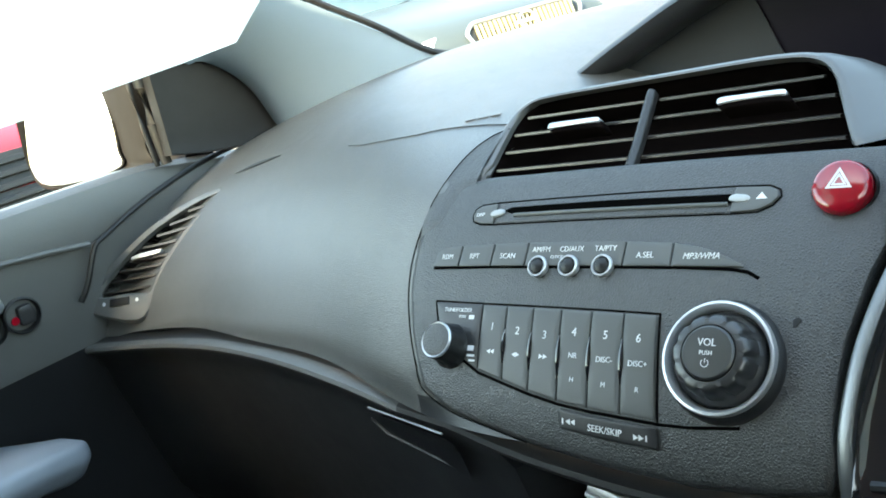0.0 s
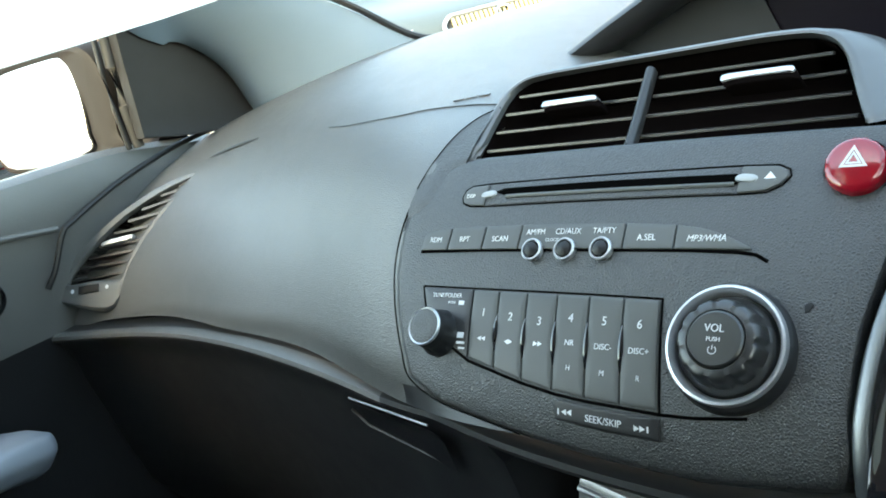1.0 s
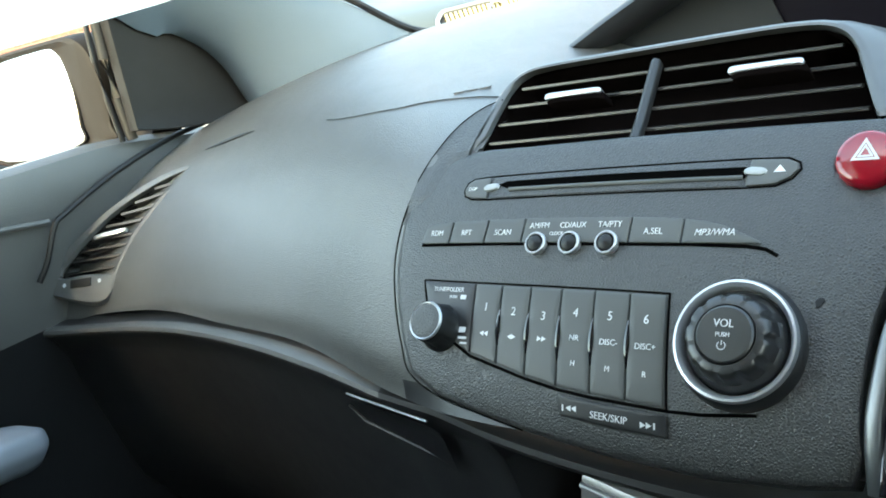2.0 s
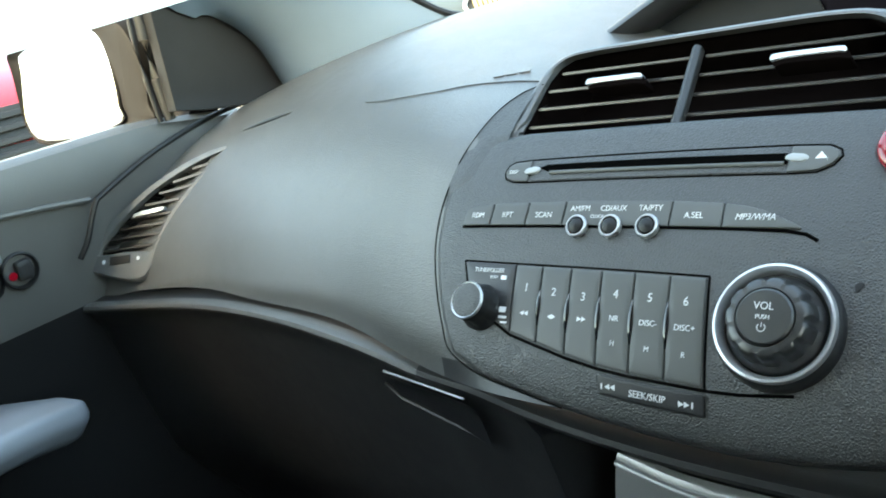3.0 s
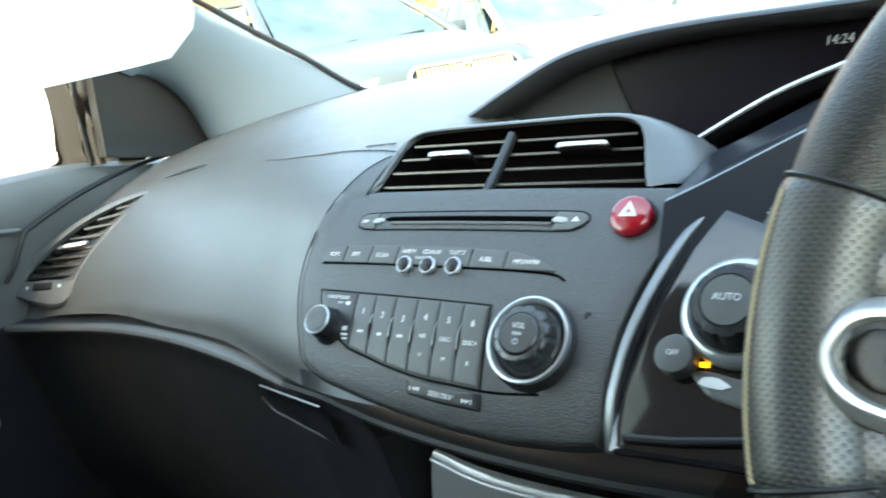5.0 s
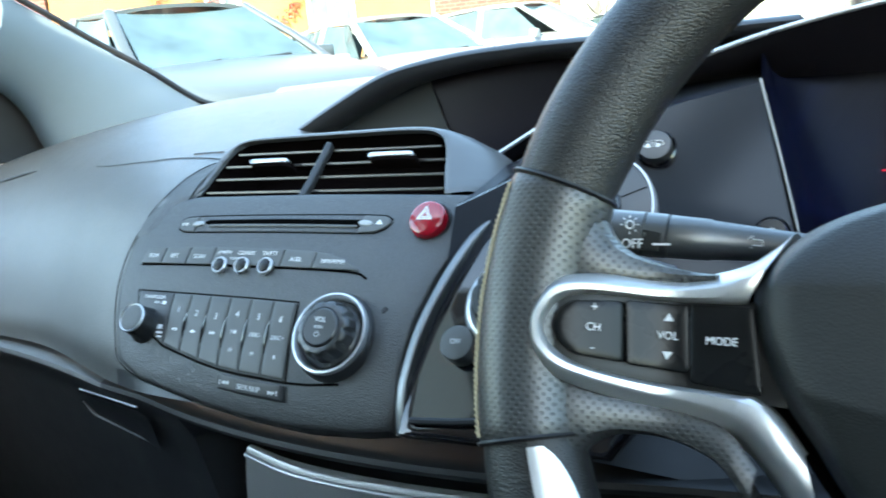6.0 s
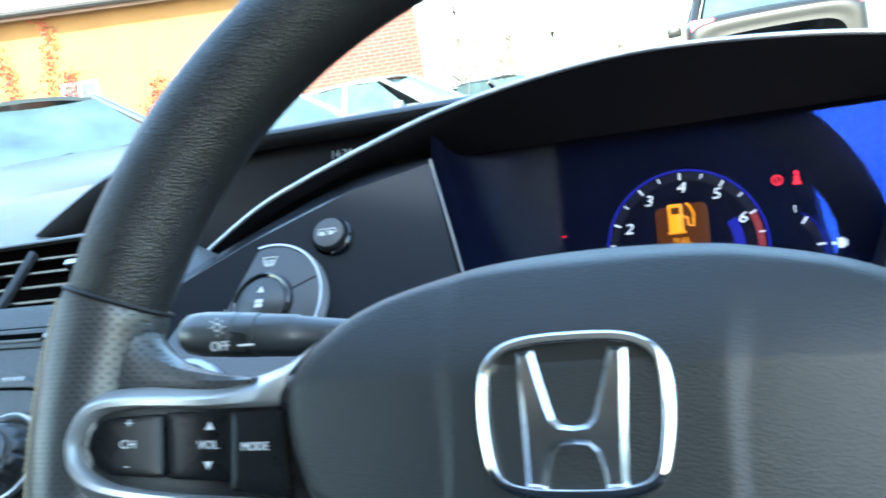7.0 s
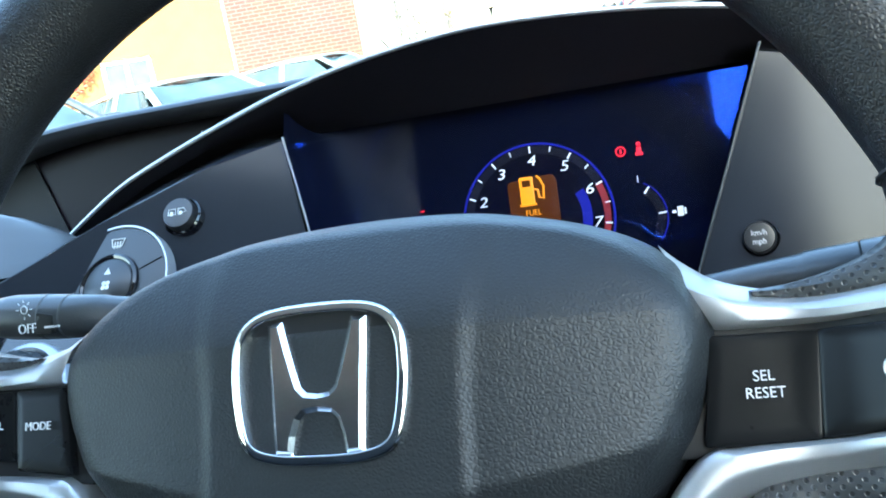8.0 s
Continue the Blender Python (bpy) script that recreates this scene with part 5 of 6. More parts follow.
RED_BAND = material("red_band", (0.16, 0.008, 0.01), 0.5, emit=(0.6, 0.02, 0.03), emit_strength=0.02)
AMBER_DIM = material("amber_field", (0.014, 0.005, 0.001), 0.4, spec=0.1, emit=(1.0, 0.25, 0.02), emit_strength=0.009)
BLACKFACE = material("dial_black", (0.003, 0.003, 0.008), 0.5, spec=0.05)


def arc_band(m, r0, r1, a0, a1, w, n=40):
    rows = []
    for i in range(n):
        a = radians(a0 + (a1 - a0) * i / (n - 1))
        rows.append([m @ Vector((r * math.sin(a), r * math.cos(a), w)) for r in (r0, r1)])
    return grid_mesh(rows)


part("dial_plate", disc([(0.0465, 0), (0.0463, 0.0005), (0.0001, 0.0005)], GC, 72), BLACKFACE, cluster)
part("dial_ring", arc_band(GC, 0.0460, 0.0474, -150, 150, 0.0012, 80), BLUE_GLOW, cluster, "glowing blue ring")
part("inner_arc", arc_band(GC, 0.0275, 0.0335, 62, 120, 0.0012), BLUE_GLOW, cluster)
part("red_zone", arc_band(GC, 0.0405, 0.0445, 66, 115, 0.0012), RED_BAND, cluster, "red zone of the scale")
part("scale_band", arc_band(GC, 0.0405, 0.0455, -120, 64, 0.0009, 60), material("scale_grey", (0.012, 0.012, 0.018), 0.5, spec=0.1), cluster)
for i, num in enumerate(("1", "2", "3", "4", "5", "6", "7")):
    a = radians((i - 3) * 33.0)
    text("numeral", num, 0.0112, shift(GC, 0.0362 * math.sin(a), 0.0362 * math.cos(a), 0.0014) @ Matrix.Diagonal((1.35, 1, 1, 1)), cluster, DIGIT, shear=0.2)
for i in range(13):
    a = radians((i - 6) * 16.5)
    big = i % 2 == 0
    part("scale_mark", sweep([GC @ Vector((r * math.sin(a), r * math.cos(a), 0.0014)) for r in ((0.0412 if big else 0.0422), 0.0452)], circle(0.0005 if big else 0.0004, 4), up=(0, -1, 0.1)), DIGIT, cluster)
part("amber_display", plate(dense(rounded(mm([(-15.5, -16), (-15.5, 17), (13, 19), (15, 15), (15, -16)]), 0.003), 0.005), 0.001, 0.0002, shift(GC, -0.001, 0.008, 0.0012), rings=2), AMBER_DIM, cluster, "dim amber display field")
pump = merge(box(-0.0062, 0.0022, -0.0080, 0.0085, 0, 0.0004, 0.0008, shift(GC, -0.0025, 0.0185, 0.0018)), box(-0.0072, 0.0032, -0.0092, -0.0078, 0, 0.0004, m=shift(GC, -0.0025, 0.0185, 0.0018)),
             sweep([shift(GC, -0.0025, 0.0185, 0.002) @ Vector(p) for p in ((0.0022, 0.001, 0), (0.0048, 0.0, 0), (0.0052, -0.0045, 0), (0.0078, -0.0055, 0), (0.0085, 0.002, 0), (0.0066, 0.0065, 0), (0.0046, 0.0085, 0))], circle(0.0007, 5), up=(0, -1, 0.1)))
AMBER_LIT = material("amber_lit", (0.4, 0.14, 0.005), 0.4, emit=(1.0, 0.34, 0.0), emit_strength=0.11)
pk = part("pump_mark", pump, AMBER_LIT, cluster, "lit amber fuel pump mark")
part("pump_window", box(-0.0046, 0.0006, 0.0025, 0.0065, 0.0004, 0.0007, m=shift(GC, -0.0025, 0.0185, 0.0018)), AMBER_DIM, pk)
text("lettering", "FUEL", 0.0062, shift(GC, -0.002, 0.0048, 0.0018), cluster, AMBER_LIT)
fuel = thing("fuel_gauge", "small lit fuel gauge arc beside the rev counter", "gauge", on_dial(0.445, 0.87).translation)
FC = on_dial(0.428, 0.869)
part("gauge_arc", arc_band(FC, 0.0222, 0.0230, 28, 130, 0.001), BLUE_GLOW, fuel)
part("scale_band", arc_band(FC, 0.0165, 0.0215, 34, 128, 0.0008), bpy.data.materials["scale_grey"], fuel)
for a in (38, 86):
    part("scale_mark", sweep([FC @ Vector((r * math.sin(radians(a)), r * math.cos(radians(a)), 0.0012)) for r in (0.0175, 0.0222)], circle(0.0005, 4), up=(0, -1, 0.1)), DIGIT, fuel)
text("numeral", "1", 0.0075, shift(FC, 0.0078, 0.0225, 0.0012), fuel, DIGIT)
part("pump_mark", merge(box(-0.0022, 0.0012, -0.0028, 0.0028, 0, 0.0003, m=shift(FC, 0.0305, 0.001, 0.001)), box(0.0016, 0.0028, -0.002, 0.0018, 0, 0.0003, m=shift(FC, 0.0305, 0.001, 0.001)), box(-0.0052, -0.003, -0.0008, 0.0008, 0, 0.0003, m=shift(FC, 0.0305, 0.001, 0.001))), DIGIT, fuel)
part("warning_lamp", merge(arc_band(on_dial(0.4278, 0.9085), 0.0022, 0.0031, 0, 360, 0.001, 24), box(-0.0005, 0.0005, -0.0014, 0.0014, 0, 0.001, m=on_dial(0.4278, 0.9085))), RED_GLOW, binnacle, "lit red brake lamp")
part("warning_lamp", merge(disc([(0.0014, 0), (0.001, 0.0006), (0.0001, 0.0006)], shift(on_dial(0.4384, 0.9085), 0, 0.0030), 14), box(-0.0022, 0.0022, -0.0036, -0.0018, 0, 0.0006, m=on_dial(0.4384, 0.9085)), box(-0.0013, 0.0013, -0.002, 0.0014, 0, 0.0006, m=on_dial(0.4384, 0.9085))), RED_GLOW, binnacle, "lit red seat belt lamp")
part("warning_lamp", box(-0.0012, 0.0012, -0.0005, 0.0005, 0, 0.0006, m=on_dial(0.300, 0.8895)), RED_GLOW, binnacle, "small lit red lamp")

# round buttons on the wings
def round_button(x, y, z, r, up, name, label):
    t = thing(name, label, "button", (x, y, z))
    m = basis((x, y, z), (1, 0.12 if x < 0.4 else -0.1, 0), up)
    part("surround", disc([(r * 1.25, -0.004), (r * 1.22, 0.001), (r * 1.12, 0.002), (r * 1.06, 0.001), (r * 1.05, -0.003)], m, 36), GLOSS, t)
    b = part("cap", disc([(r, -0.004), (r, 0.004), (r * 0.93, 0.0056), (r * 0.5, 0.006), (0.0001, 0.006)], m, 36), KNOB, t)
    return b, shift(m, 0, 0, 0.0062)


b, m = round_button(0.1855, 0.5345, 0.9195, 0.0098, (0, 0.6, 0.8), "demister_button", "round black demister button on the glossy wing")
part("window_mark", merge(sweep([m @ Vector((x / 1000, y / 1000, 0)) for x, y in ((-5.5, -1.6), (-5.5, 2), (-1, 2), (-1, -1.6), (-5.5, -1.6))], circle(0.0003, 4), up=(0, -0.8, 0.6)), sweep([m @ Vector((x / 1000, y / 1000, 0)) for x, y in ((0.6, 2), (0.6, -1.8), (5.6, -0.2), (4.2, 2), (0.6, 2))], circle(0.0003, 4), up=(0, -0.8, 0.6)), box(-0.0042, -0.0024, -0.0022, 0.0002, 0, 0.0003, m=m), box(0.0014, 0.0032, -0.002, 0.0002, 0, 0.0003, m=m)), WHITE_INK, b)
b, m = round_button(0.4977, 0.5570, 0.8632, 0.0079, (0, 0.3, 0.95), "unit_button", "round black unit switch button on the glossy wing")
text("lettering", "km/h", 0.0052, shift(m, 0, 0.0022), b)
text("lettering", "mph", 0.0052, shift(m, 0, -0.0023), b)
b, m = round_button(0.2475, 0.5345, 0.8695, 0.0085, (0, 0.4, 0.9), "trip_knob", "small round black trip knob below the wing")
part("dial_mark", arc_band(m, 0.0022, 0.003, -140, 140, 0.0002, 20), WHITE_INK, b)

# fan dial
fan = thing("fan_dial", "black fan speed dial with a silver ring", "control dial", (0.157, 0.498, 0.893))
fm = shift(PM, 0.2065, 0.0765, -0.0165)
part("outer_ring", disc([(0.0376, -0.004), (0.0376, 0.002), (0.0371, 0.0036), (0.0361, 0.0036), (0.0356, 0.002)], fm, 72), SATIN, fan, "satin silver ring")
part("dial_disc", disc([(0.0357, 0.0), (0.0354, 0.0028), (0.034, 0.0032), (0.019, 0.0034), (0.0185, 0.0022)], fm, 64), KNOB, fan)
part("inner_ring", disc([(0.0188, 0.002), (0.0186, 0.0052), (0.0172, 0.006), (0.0158, 0.0052), (0.0155, 0.003)], fm, 56), GLOSS, fan)
fk = part("rocker", disc([(0.0156, 0.002), (0.0154, 0.0052), (0.014, 0.0062), (0.0001, 0.0066)], fm, 48), KNOB, fan)
for q, up in ((0.0072, 1), (-0.0085, -1)):
    t3 = bmesh.new()
    t3.faces.new([t3.verts.new(fm @ Vector((x / 1000, q + y * up / 1000, 0.0068))) for x, y in ((-2.3, -1.8), (2.3, -1.8), (0, 2.2))])
    part("arrow_mark", t3, WHITE_INK, fk, smooth=False)
part("fan_mark", merge(*[disc([(0.0014, 0), (0.001, 0.0003), (0.0001, 0.0003)], shift(fm, 0.0018 * math.cos(a), -0.0012 + 0.0018 * math.sin(a), 0.0067), 10) for a in (0.78, 2.35, 3.93, 5.5)]), WHITE_INK, fk)
text("lettering", "A/C", 0.0052, shift(fm, -0.0262, -0.0035, 0.0036), fan)
part("screen_mark", merge(sweep([fm @ Vector((x / 1000, y / 1000, 0.0036)) for x, y in ((-4.5, 28.6), (4.5, 28.6), (3, 23.8), (-3, 23.8), (-4.5, 28.6))], circle(0.0004, 4), up=(0, -0.8, 0.6)), *[box(x / 1000 - 0.0003, x / 1000 + 0.0003, 0.0228, 0.027, 0, 0.0004, m=shift(fm, 0, 0, 0.0034)) for x in (-1.8, 0, 1.8)]), WHITE_INK, fan)
for s in (-1, 1):
    part("dial_joint", sweep([shift(fm, 0, 0, 0.0034) @ Vector((s * r * math.cos(0.42), r * math.sin(0.42), 0)) for r in (0.0195, 0.0345)], circle(0.0005, 4), up=(0, -0.8, 0.6)), BLACK, fan)


# ======== passenger side ========
sv_m = basis((-0.690, 0.520, 0.786), (0.6849, -0.1882, -0.704), (0.6573, 0.5764, 0.4854))
side_vent = thing("side_air_vent", "leaf-shaped side air vent with slats and a silver tab", "air vent", sv_m.translation)
SV_IN = mm([(0, 196), (-15, 170), (-25, 141), (-32, 110), (-35, 85), (-35, 55), (-32, 30), (-24, 6), (-6, 31), (14.5, 57), (7, 75), (-1, 93), (-7, 118), (-10, 145), (-7, 172)])
SV_OUT = mm([(1, 204), (-19, 176), (-32, 144), (-40, 112), (-44, 85), (-45, 55), (-44, 22), (-38, -22), (-8, -8), (31, 30), (21, 62), (8, 92), (1, 120), (-3, 150), (-2, 180)])
inn, outr = spline([(*p, 0) for p in SV_IN], 64, True), spline([(*p, 0) for p in SV_OUT], 64, True)
rows = []
for a, b in zip(inn, outr):
    rows.append([sv_m @ (p + Vector((0, 0, w))) for p, w in ((a, -0.02), (a, -0.001), (a.lerp(b, 0.12), 0.0012), (a.lerp(b, 0.6), 0.0008), (a.lerp(b, 0.92), 0.0), (b, -0.003), (b, -0.012))])
part("vent_frame", grid_mesh(rows, close_v=True), DASH, side_vent)
cen = sum(inn, Vector()) / len(inn)
part("vent_cavity", grid_mesh([[sv_m @ (cen + (p - cen) * k + Vector((0, 0, w))) for p in inn] for k, w in ((1, -0.004), (1, -0.03), (0.03, -0.031))], close_u=True), VOID, side_vent)
DARK_SLAT = material("dark_slat", (0.010, 0.0095, 0.009), 0.3, spec=0.5)
EDGE_L = [(9, -25), (24, -29.5), (38, -31), (54, -32), (75, -31.5), (95, -30), (114, -28.5), (139, -24.5), (160, -17.5)]
for v, lo in EDGE_L:
    hi = float(np.interp(v, [9, 38, 75, 114, 160], [9, -1, -9, -13, -6]))
    top = v + float(np.interp(v, [9, 75, 160], [51, 35, 26]))
    pts = [sv_m @ Vector(((lo + (hi - lo) * k / 6) / 1000, (v + (top - v) * k / 6) / 1000, -0.003)) for k in range(7)]
    part("slat", sweep(pts, [(-0.0010, -0.010), (-0.0012, 0.001), (0.0012, 0.001), (0.0010, -0.010)], up=sv_m.to_3x3() @ Vector((0, 0, 1))), DARK_SLAT, side_vent)
tab = [(-31, 60), (-27, 70), (-17, 86), (-12, 94), (-9, 90), (-18, 74), (-28, 58)]
part("vent_tab", plate(dense(rounded(mm(tab), 0.002), 0.004), 0.006, 0.0014, shift(sv_m, 0, 0, 0.003), rings=3), SATIN, side_vent, "satin silver tab")
part("shutter_slide", sweep([sv_m @ Vector((x / 1000, y / 1000, 0.0012)) for x, y in ((-8, 13), (5.5, 33))], rounded([(-0.0042, -0.001), (-0.0042, 0.0012), (0.0042, 0.0012), (0.0042, -0.001)], 0.0008, 2), up=sv_m.to_3x3() @ Vector((0, 0, 1))), BLACK, side_vent)
for x, y in ((-13, 5.8), (11.3, 40.9)):
    part("print_dot", disc([(0.0022, 0), (0.0020, 0.0003), (0.0001, 0.0003)], shift(sv_m, x / 1000, y / 1000, 0.0010), 14), WHITE_INK, side_vent)
slit = [shell_at(-0.472 - 0.095 * k / 9, 3.78 + 0.012 * k) + Vector((0, -0.0004, 0.0006)) for k in range(10)]
part("defrost_slit", sweep(slit, lambda i, q: circle(0.0004 + 0.0016 * math.sin(math.pi * min(1, q * 1.05)), 6)), BLACK, dashboard)

# silver console panel below the radio
console = thing("console_panel", "dull silver centre console panel below the radio", "console panel", (0.0, 0.45, 0.70))
CP = [[(-0.078, 0.452, 0.741), (-0.080, 0.448, 0.735), (-0.090, 0.452, 0.69), (-0.105, 0.462, 0.62), (-0.11, 0.47, 0.55)], [(-0.03, 0.446, 0.7365), (-0.03, 0.440, 0.730), (-0.035, 0.444, 0.69), (-0.04, 0.454, 0.62), (-0.045, 0.462, 0.55)], [(0.05, 0.444, 0.735), (0.05, 0.438, 0.729), (0.05, 0.442, 0.69), (0.05, 0.452, 0.62), (0.05, 0.46, 0.55)], [(0.14, 0.448, 0.736), (0.14, 0.442, 0.730), (0.145, 0.446, 0.69), (0.15, 0.456, 0.62), (0.155, 0.464, 0.55)]]
part("face_panel", loft(CP, 16, 24), DULL, console)
part("bright_edge", sweep(spline([p[1] for p in CP], 24), circle(0.0018, 8)), SATIN, console, "bright upper edge")
part("side_wall", loft([[(-0.078, 0.455, 0.74), (-0.085, 0.62, 0.74)], [(-0.11, 0.472, 0.55), (-0.12, 0.64, 0.55)]], 4, 8), BLACK, console)

# door fittings
def handle_set():
    t = thing("handle_lever_set", "silver lever door handle in a dark recess", "door handle", (-0.70, 0.40, 0.83))
    part("recess", plate(dense(rounded([(0.006, -0.028), (0.006, 0.022), (0.10, 0.03), (0.13, 0.0), (0.1, -0.032)], 0.015), 0.008), 0.01, 0.004, basis((-0.6955, 0.43, 0.835), (0, -1, 0), (0.1, 0, 1)), rings=3), BLACK, t)
    part("lever", sweep(spline([(-0.688, 0.424, 0.846), (-0.680, 0.408, 0.838), (-0.676, 0.385, 0.822), (-0.676, 0.35, 0.808), (-0.682, 0.30, 0.806)], 24), lambda i, q: circle(0.0055 + 0.002 * math.sin(math.pi * q), 10, 0.011 - 0.004 * q)), SATIN, t, "satin silver lever")
    k = thing("door_lock_knob", "black door lock knob with a red mark", "door lock", (-0.70, 0.446, 0.8214))
    m = basis((-0.700, 0.446, 0.8214), (0, 1, 0), (0.1, 0, 1))
    part("bezel", disc([(0.019, -0.004), (0.0185, 0.002), (0.017, 0.003), (0.0155, 0.001), (0.015, -0.003), (0.0001, -0.003)], m, 36), BLACK, k)
    part("knob", plate(dense(rounded(mm([(-9, -10), (-9, 10), (6, 11), (9, 0), (6, -11)]), 0.004), 0.004), 0.006, 0.003, shift(m, 0.004, 0, 0.006), rings=3), SMOOTH, k)
    part("red_mark", disc([(0.0042, 0), (0.004, 0.0006), (0.0001, 0.0006)], shift(m, -0.0105, -0.001, 0.0068), 16), RED_LENS, k, "red lock mark")


handle_set()
part("door_gap", sweep(spline([(-0.688, 0.500, 0.812), (-0.684, 0.512, 0.828), (-0.682, 0.530, 0.8585), (-0.682, 0.545, 0.867), (-0.683, 0.611, 0.889), (-0.69, 0.70, 0.905), (-0.70, 0.80, 0.91)], 40), circle(0.003, 8)), BLACK, door_left)
part("sill_ledge", sweep(spline([(-0.6905, -0.5, 0.876), (-0.6905, 0.2, 0.879), (-0.690, 0.40, 0.878), (-0.6885, 0.47, 0.873), (-0.6885, 0.53, 0.864)], 40), circle(0.003, 8)), DASH, door_left)
tweeter = thing("tweeter_cover", "dark triangular tweeter cover at the door's front corner", "speaker cover")
TW = [(0.640, 0.924), (0.642, 0.96), (0.644, 1.0), (0.6475, 1.052), (0.70, 1.045), (0.75, 1.025), (0.79, 0.995), (0.812, 0.955), (0.815, 0.918), (0.75, 0.905), (0.69, 0.913)]
TRIM = material("tweeter_plastic", (0.022, 0.019, 0.017), 0.6, grain=0.3, spec=0.25)
CHANNEL = material("channel_trim", (0.075, 0.068, 0.058), 0.6, grain=0.2, spec=0.3)
part("cover", plate(dense([(-(y - 0.72), z - 0.96) for y, z in TW], 0.008), 0.02, 0.006, basis((-0.684, 0.72, 0.96), (0, -1, 0), (0, 0, 1)), rings=4), TRIM, tweeter)
part("window_channel", sweep([(-0.688, 0.646, 0.915), (-0.688, 0.644, 0.96), (-0.688, 0.644, 1.0), (-0.688, 0.650, 1.06)], circle(0.006, 10)), CHANNEL, tweeter, "rounded window channel")
part("rubber_seal", sweep([(-0.691, 0.636, 0.915), (-0.691, 0.634, 0.96), (-0.691, 0.634, 1.0), (-0.691, 0.640, 1.06)], circle(0.003, 8)), BLACK, tweeter)
# black edging along the windscreen
part("glass_edging", sweep(spline([(-0.35, 1.0, 0.955), (-0.45, 0.955, 0.950), (-0.497, 0.917, 0.951), (-0.541, 0.863, 1.003), (-0.581, 0.783, 1.065), (-0.606, 0.663, 1.153), (-0.596, 0.423, 1.363), (-0.586, 0.30, 1.453)], 60), circle(0.004, 8)), BLACK, cabin)

mirror = thing("door_mirror", "dark wing mirror outside the passenger window", "wing mirror", (-0.86, 0.70, 0.90))
HOUSE = material("mirror_paint", (0.010, 0.009, 0.009), 0.6, spec=0.08)
mo = [(-0.10, -0.058), (-0.105, 0.03), (-0.085, 0.06), (0.06, 0.066), (0.10, 0.058), (0.112, 0.02), (0.108, -0.03), (0.09, -0.056)]
mb = basis((-0.912, 0.660, 0.966), (1, 0.06, 0), (0, 0, 1))
rows = []
mo_s = [Vector(p[:2]) for p in spline([(*p, 0) for p in mo], 48, True)]
ho_s = [Vector((p.x if p.x < 0.03 else 0.03 + (p.x - 0.03) * 1.6, p.y * 1.04)) for p in mo_s]
for k, w in ((0.93, -0.004), (0.95, 0.003), (1.0, 0.0), (1.02, -0.02), (0.97, -0.06), (0.8, -0.09), (0.4, -0.105), (0.01, -0.108)):
    rows.append([mb @ Vector((p.x * k, p.y * k, w)) for p in (mo_s if k == 0.93 else ho_s)])
part("housing", grid_mesh(rows, close_u=True), HOUSE, mirror)
MIRROR = material("mirror_silver", (0.92, 0.93, 0.93), 0.02, metal=1.0, mottle=0.0)
part("mirror_glass", plate([p * 0.93 for p in mo_s], 0.003, 0.0005, mb @ Matrix.Rotation(radians(-4), 4, "X") @ Matrix.Translation((0, 0, 0.0)), rings=3), MIRROR, mirror, "bright mirror glass")
part("foot", sweep([(-0.705, 0.70, 0.905), (-0.76, 0.70, 0.905), (-0.82, 0.70, 0.915)], circle(0.022, 12, 0.016)), HOUSE, mirror)

# white card hanging in the middle of the car
CARD = material("white_card", (0.85, 0.86, 0.82), 0.7, mottle=0.02)
cb = CARD.node_tree.nodes["Principled BSDF"]
cb.inputs["Transmission Weight"].default_value = 0.0
tl = CARD.node_tree.nodes.new("ShaderNodeBsdfTranslucent")
tl.inputs["Color"].default_value = (0.9, 0.92, 0.85, 1)
mx = CARD.node_tree.nodes.new("ShaderNodeMixShader")
mx.inputs[0].default_value = 0.5
out_node = CARD.node_tree.nodes["Material Output"]
CARD.node_tree.links.new(cb.outputs[0], mx.inputs[1])
CARD.node_tree.links.new(tl.outputs[0], mx.inputs[2])
CARD.node_tree.links.new(mx.outputs[0], out_node.inputs["Surface"])
card = thing("hanging_card", "white paper card hanging on a thin cord", "paper card", (-0.1, 0.26, 1.0))
co = [(0.346, 1.16), (0.346, 1.03), (0.343, 1.022), (0.326, 1.009), (0.30, 1.0065), (0.24, 1.002), (0.17, 0.997), (0.13, 0.996), (0.13, 1.16)]
part("sheet", plate(dense([(-(y - 0.24), z - 1.08) for y, z in co], 0.01), 0.0006, 0.0002, basis((-0.1, 0.24, 1.08), (0, -1, 0), (0, 0, 1)), rings=3), CARD, card)
part("cord", sweep([(-0.1, 0.24, 1.155), (-0.09, 0.24, 1.30), (-0.08, 0.24, 1.445)], circle(0.0008, 6)), WHITE_INK, card)


# ---- window glass ----
def clear_glass():
    m = bpy.data.materials.new("clear_glass")
    m.use_nodes = True
    nt = m.node_tree
    nt.nodes.remove(nt.nodes["Principled BSDF"])
    clear = nt.nodes.new("ShaderNodeBsdfTransparent")
    clear.inputs[0].default_value = (0.985, 1.0, 0.995, 1)
    gloss = nt.nodes.new("ShaderNodeBsdfGlossy")
    gloss.inputs["Roughness"].default_value = 0.01
    mx = nt.nodes.new("ShaderNodeMixShader")
    mx.inputs[0].default_value = 0.02
    nt.links.new(clear.outputs[0], mx.inputs[1])
    nt.links.new(gloss.outputs[0], mx.inputs[2])
    nt.links.new(mx.outputs[0], nt.nodes["Material Output"].inputs["Surface"])
    return m


CLEAR_GLASS = clear_glass()


def pane(name, label, bm):
    ob = tagged(new(name, to_mesh(name, bm, CLEAR_GLASS)), label, "window", kind="structure")
    ob.visible_shadow = False
    return ob


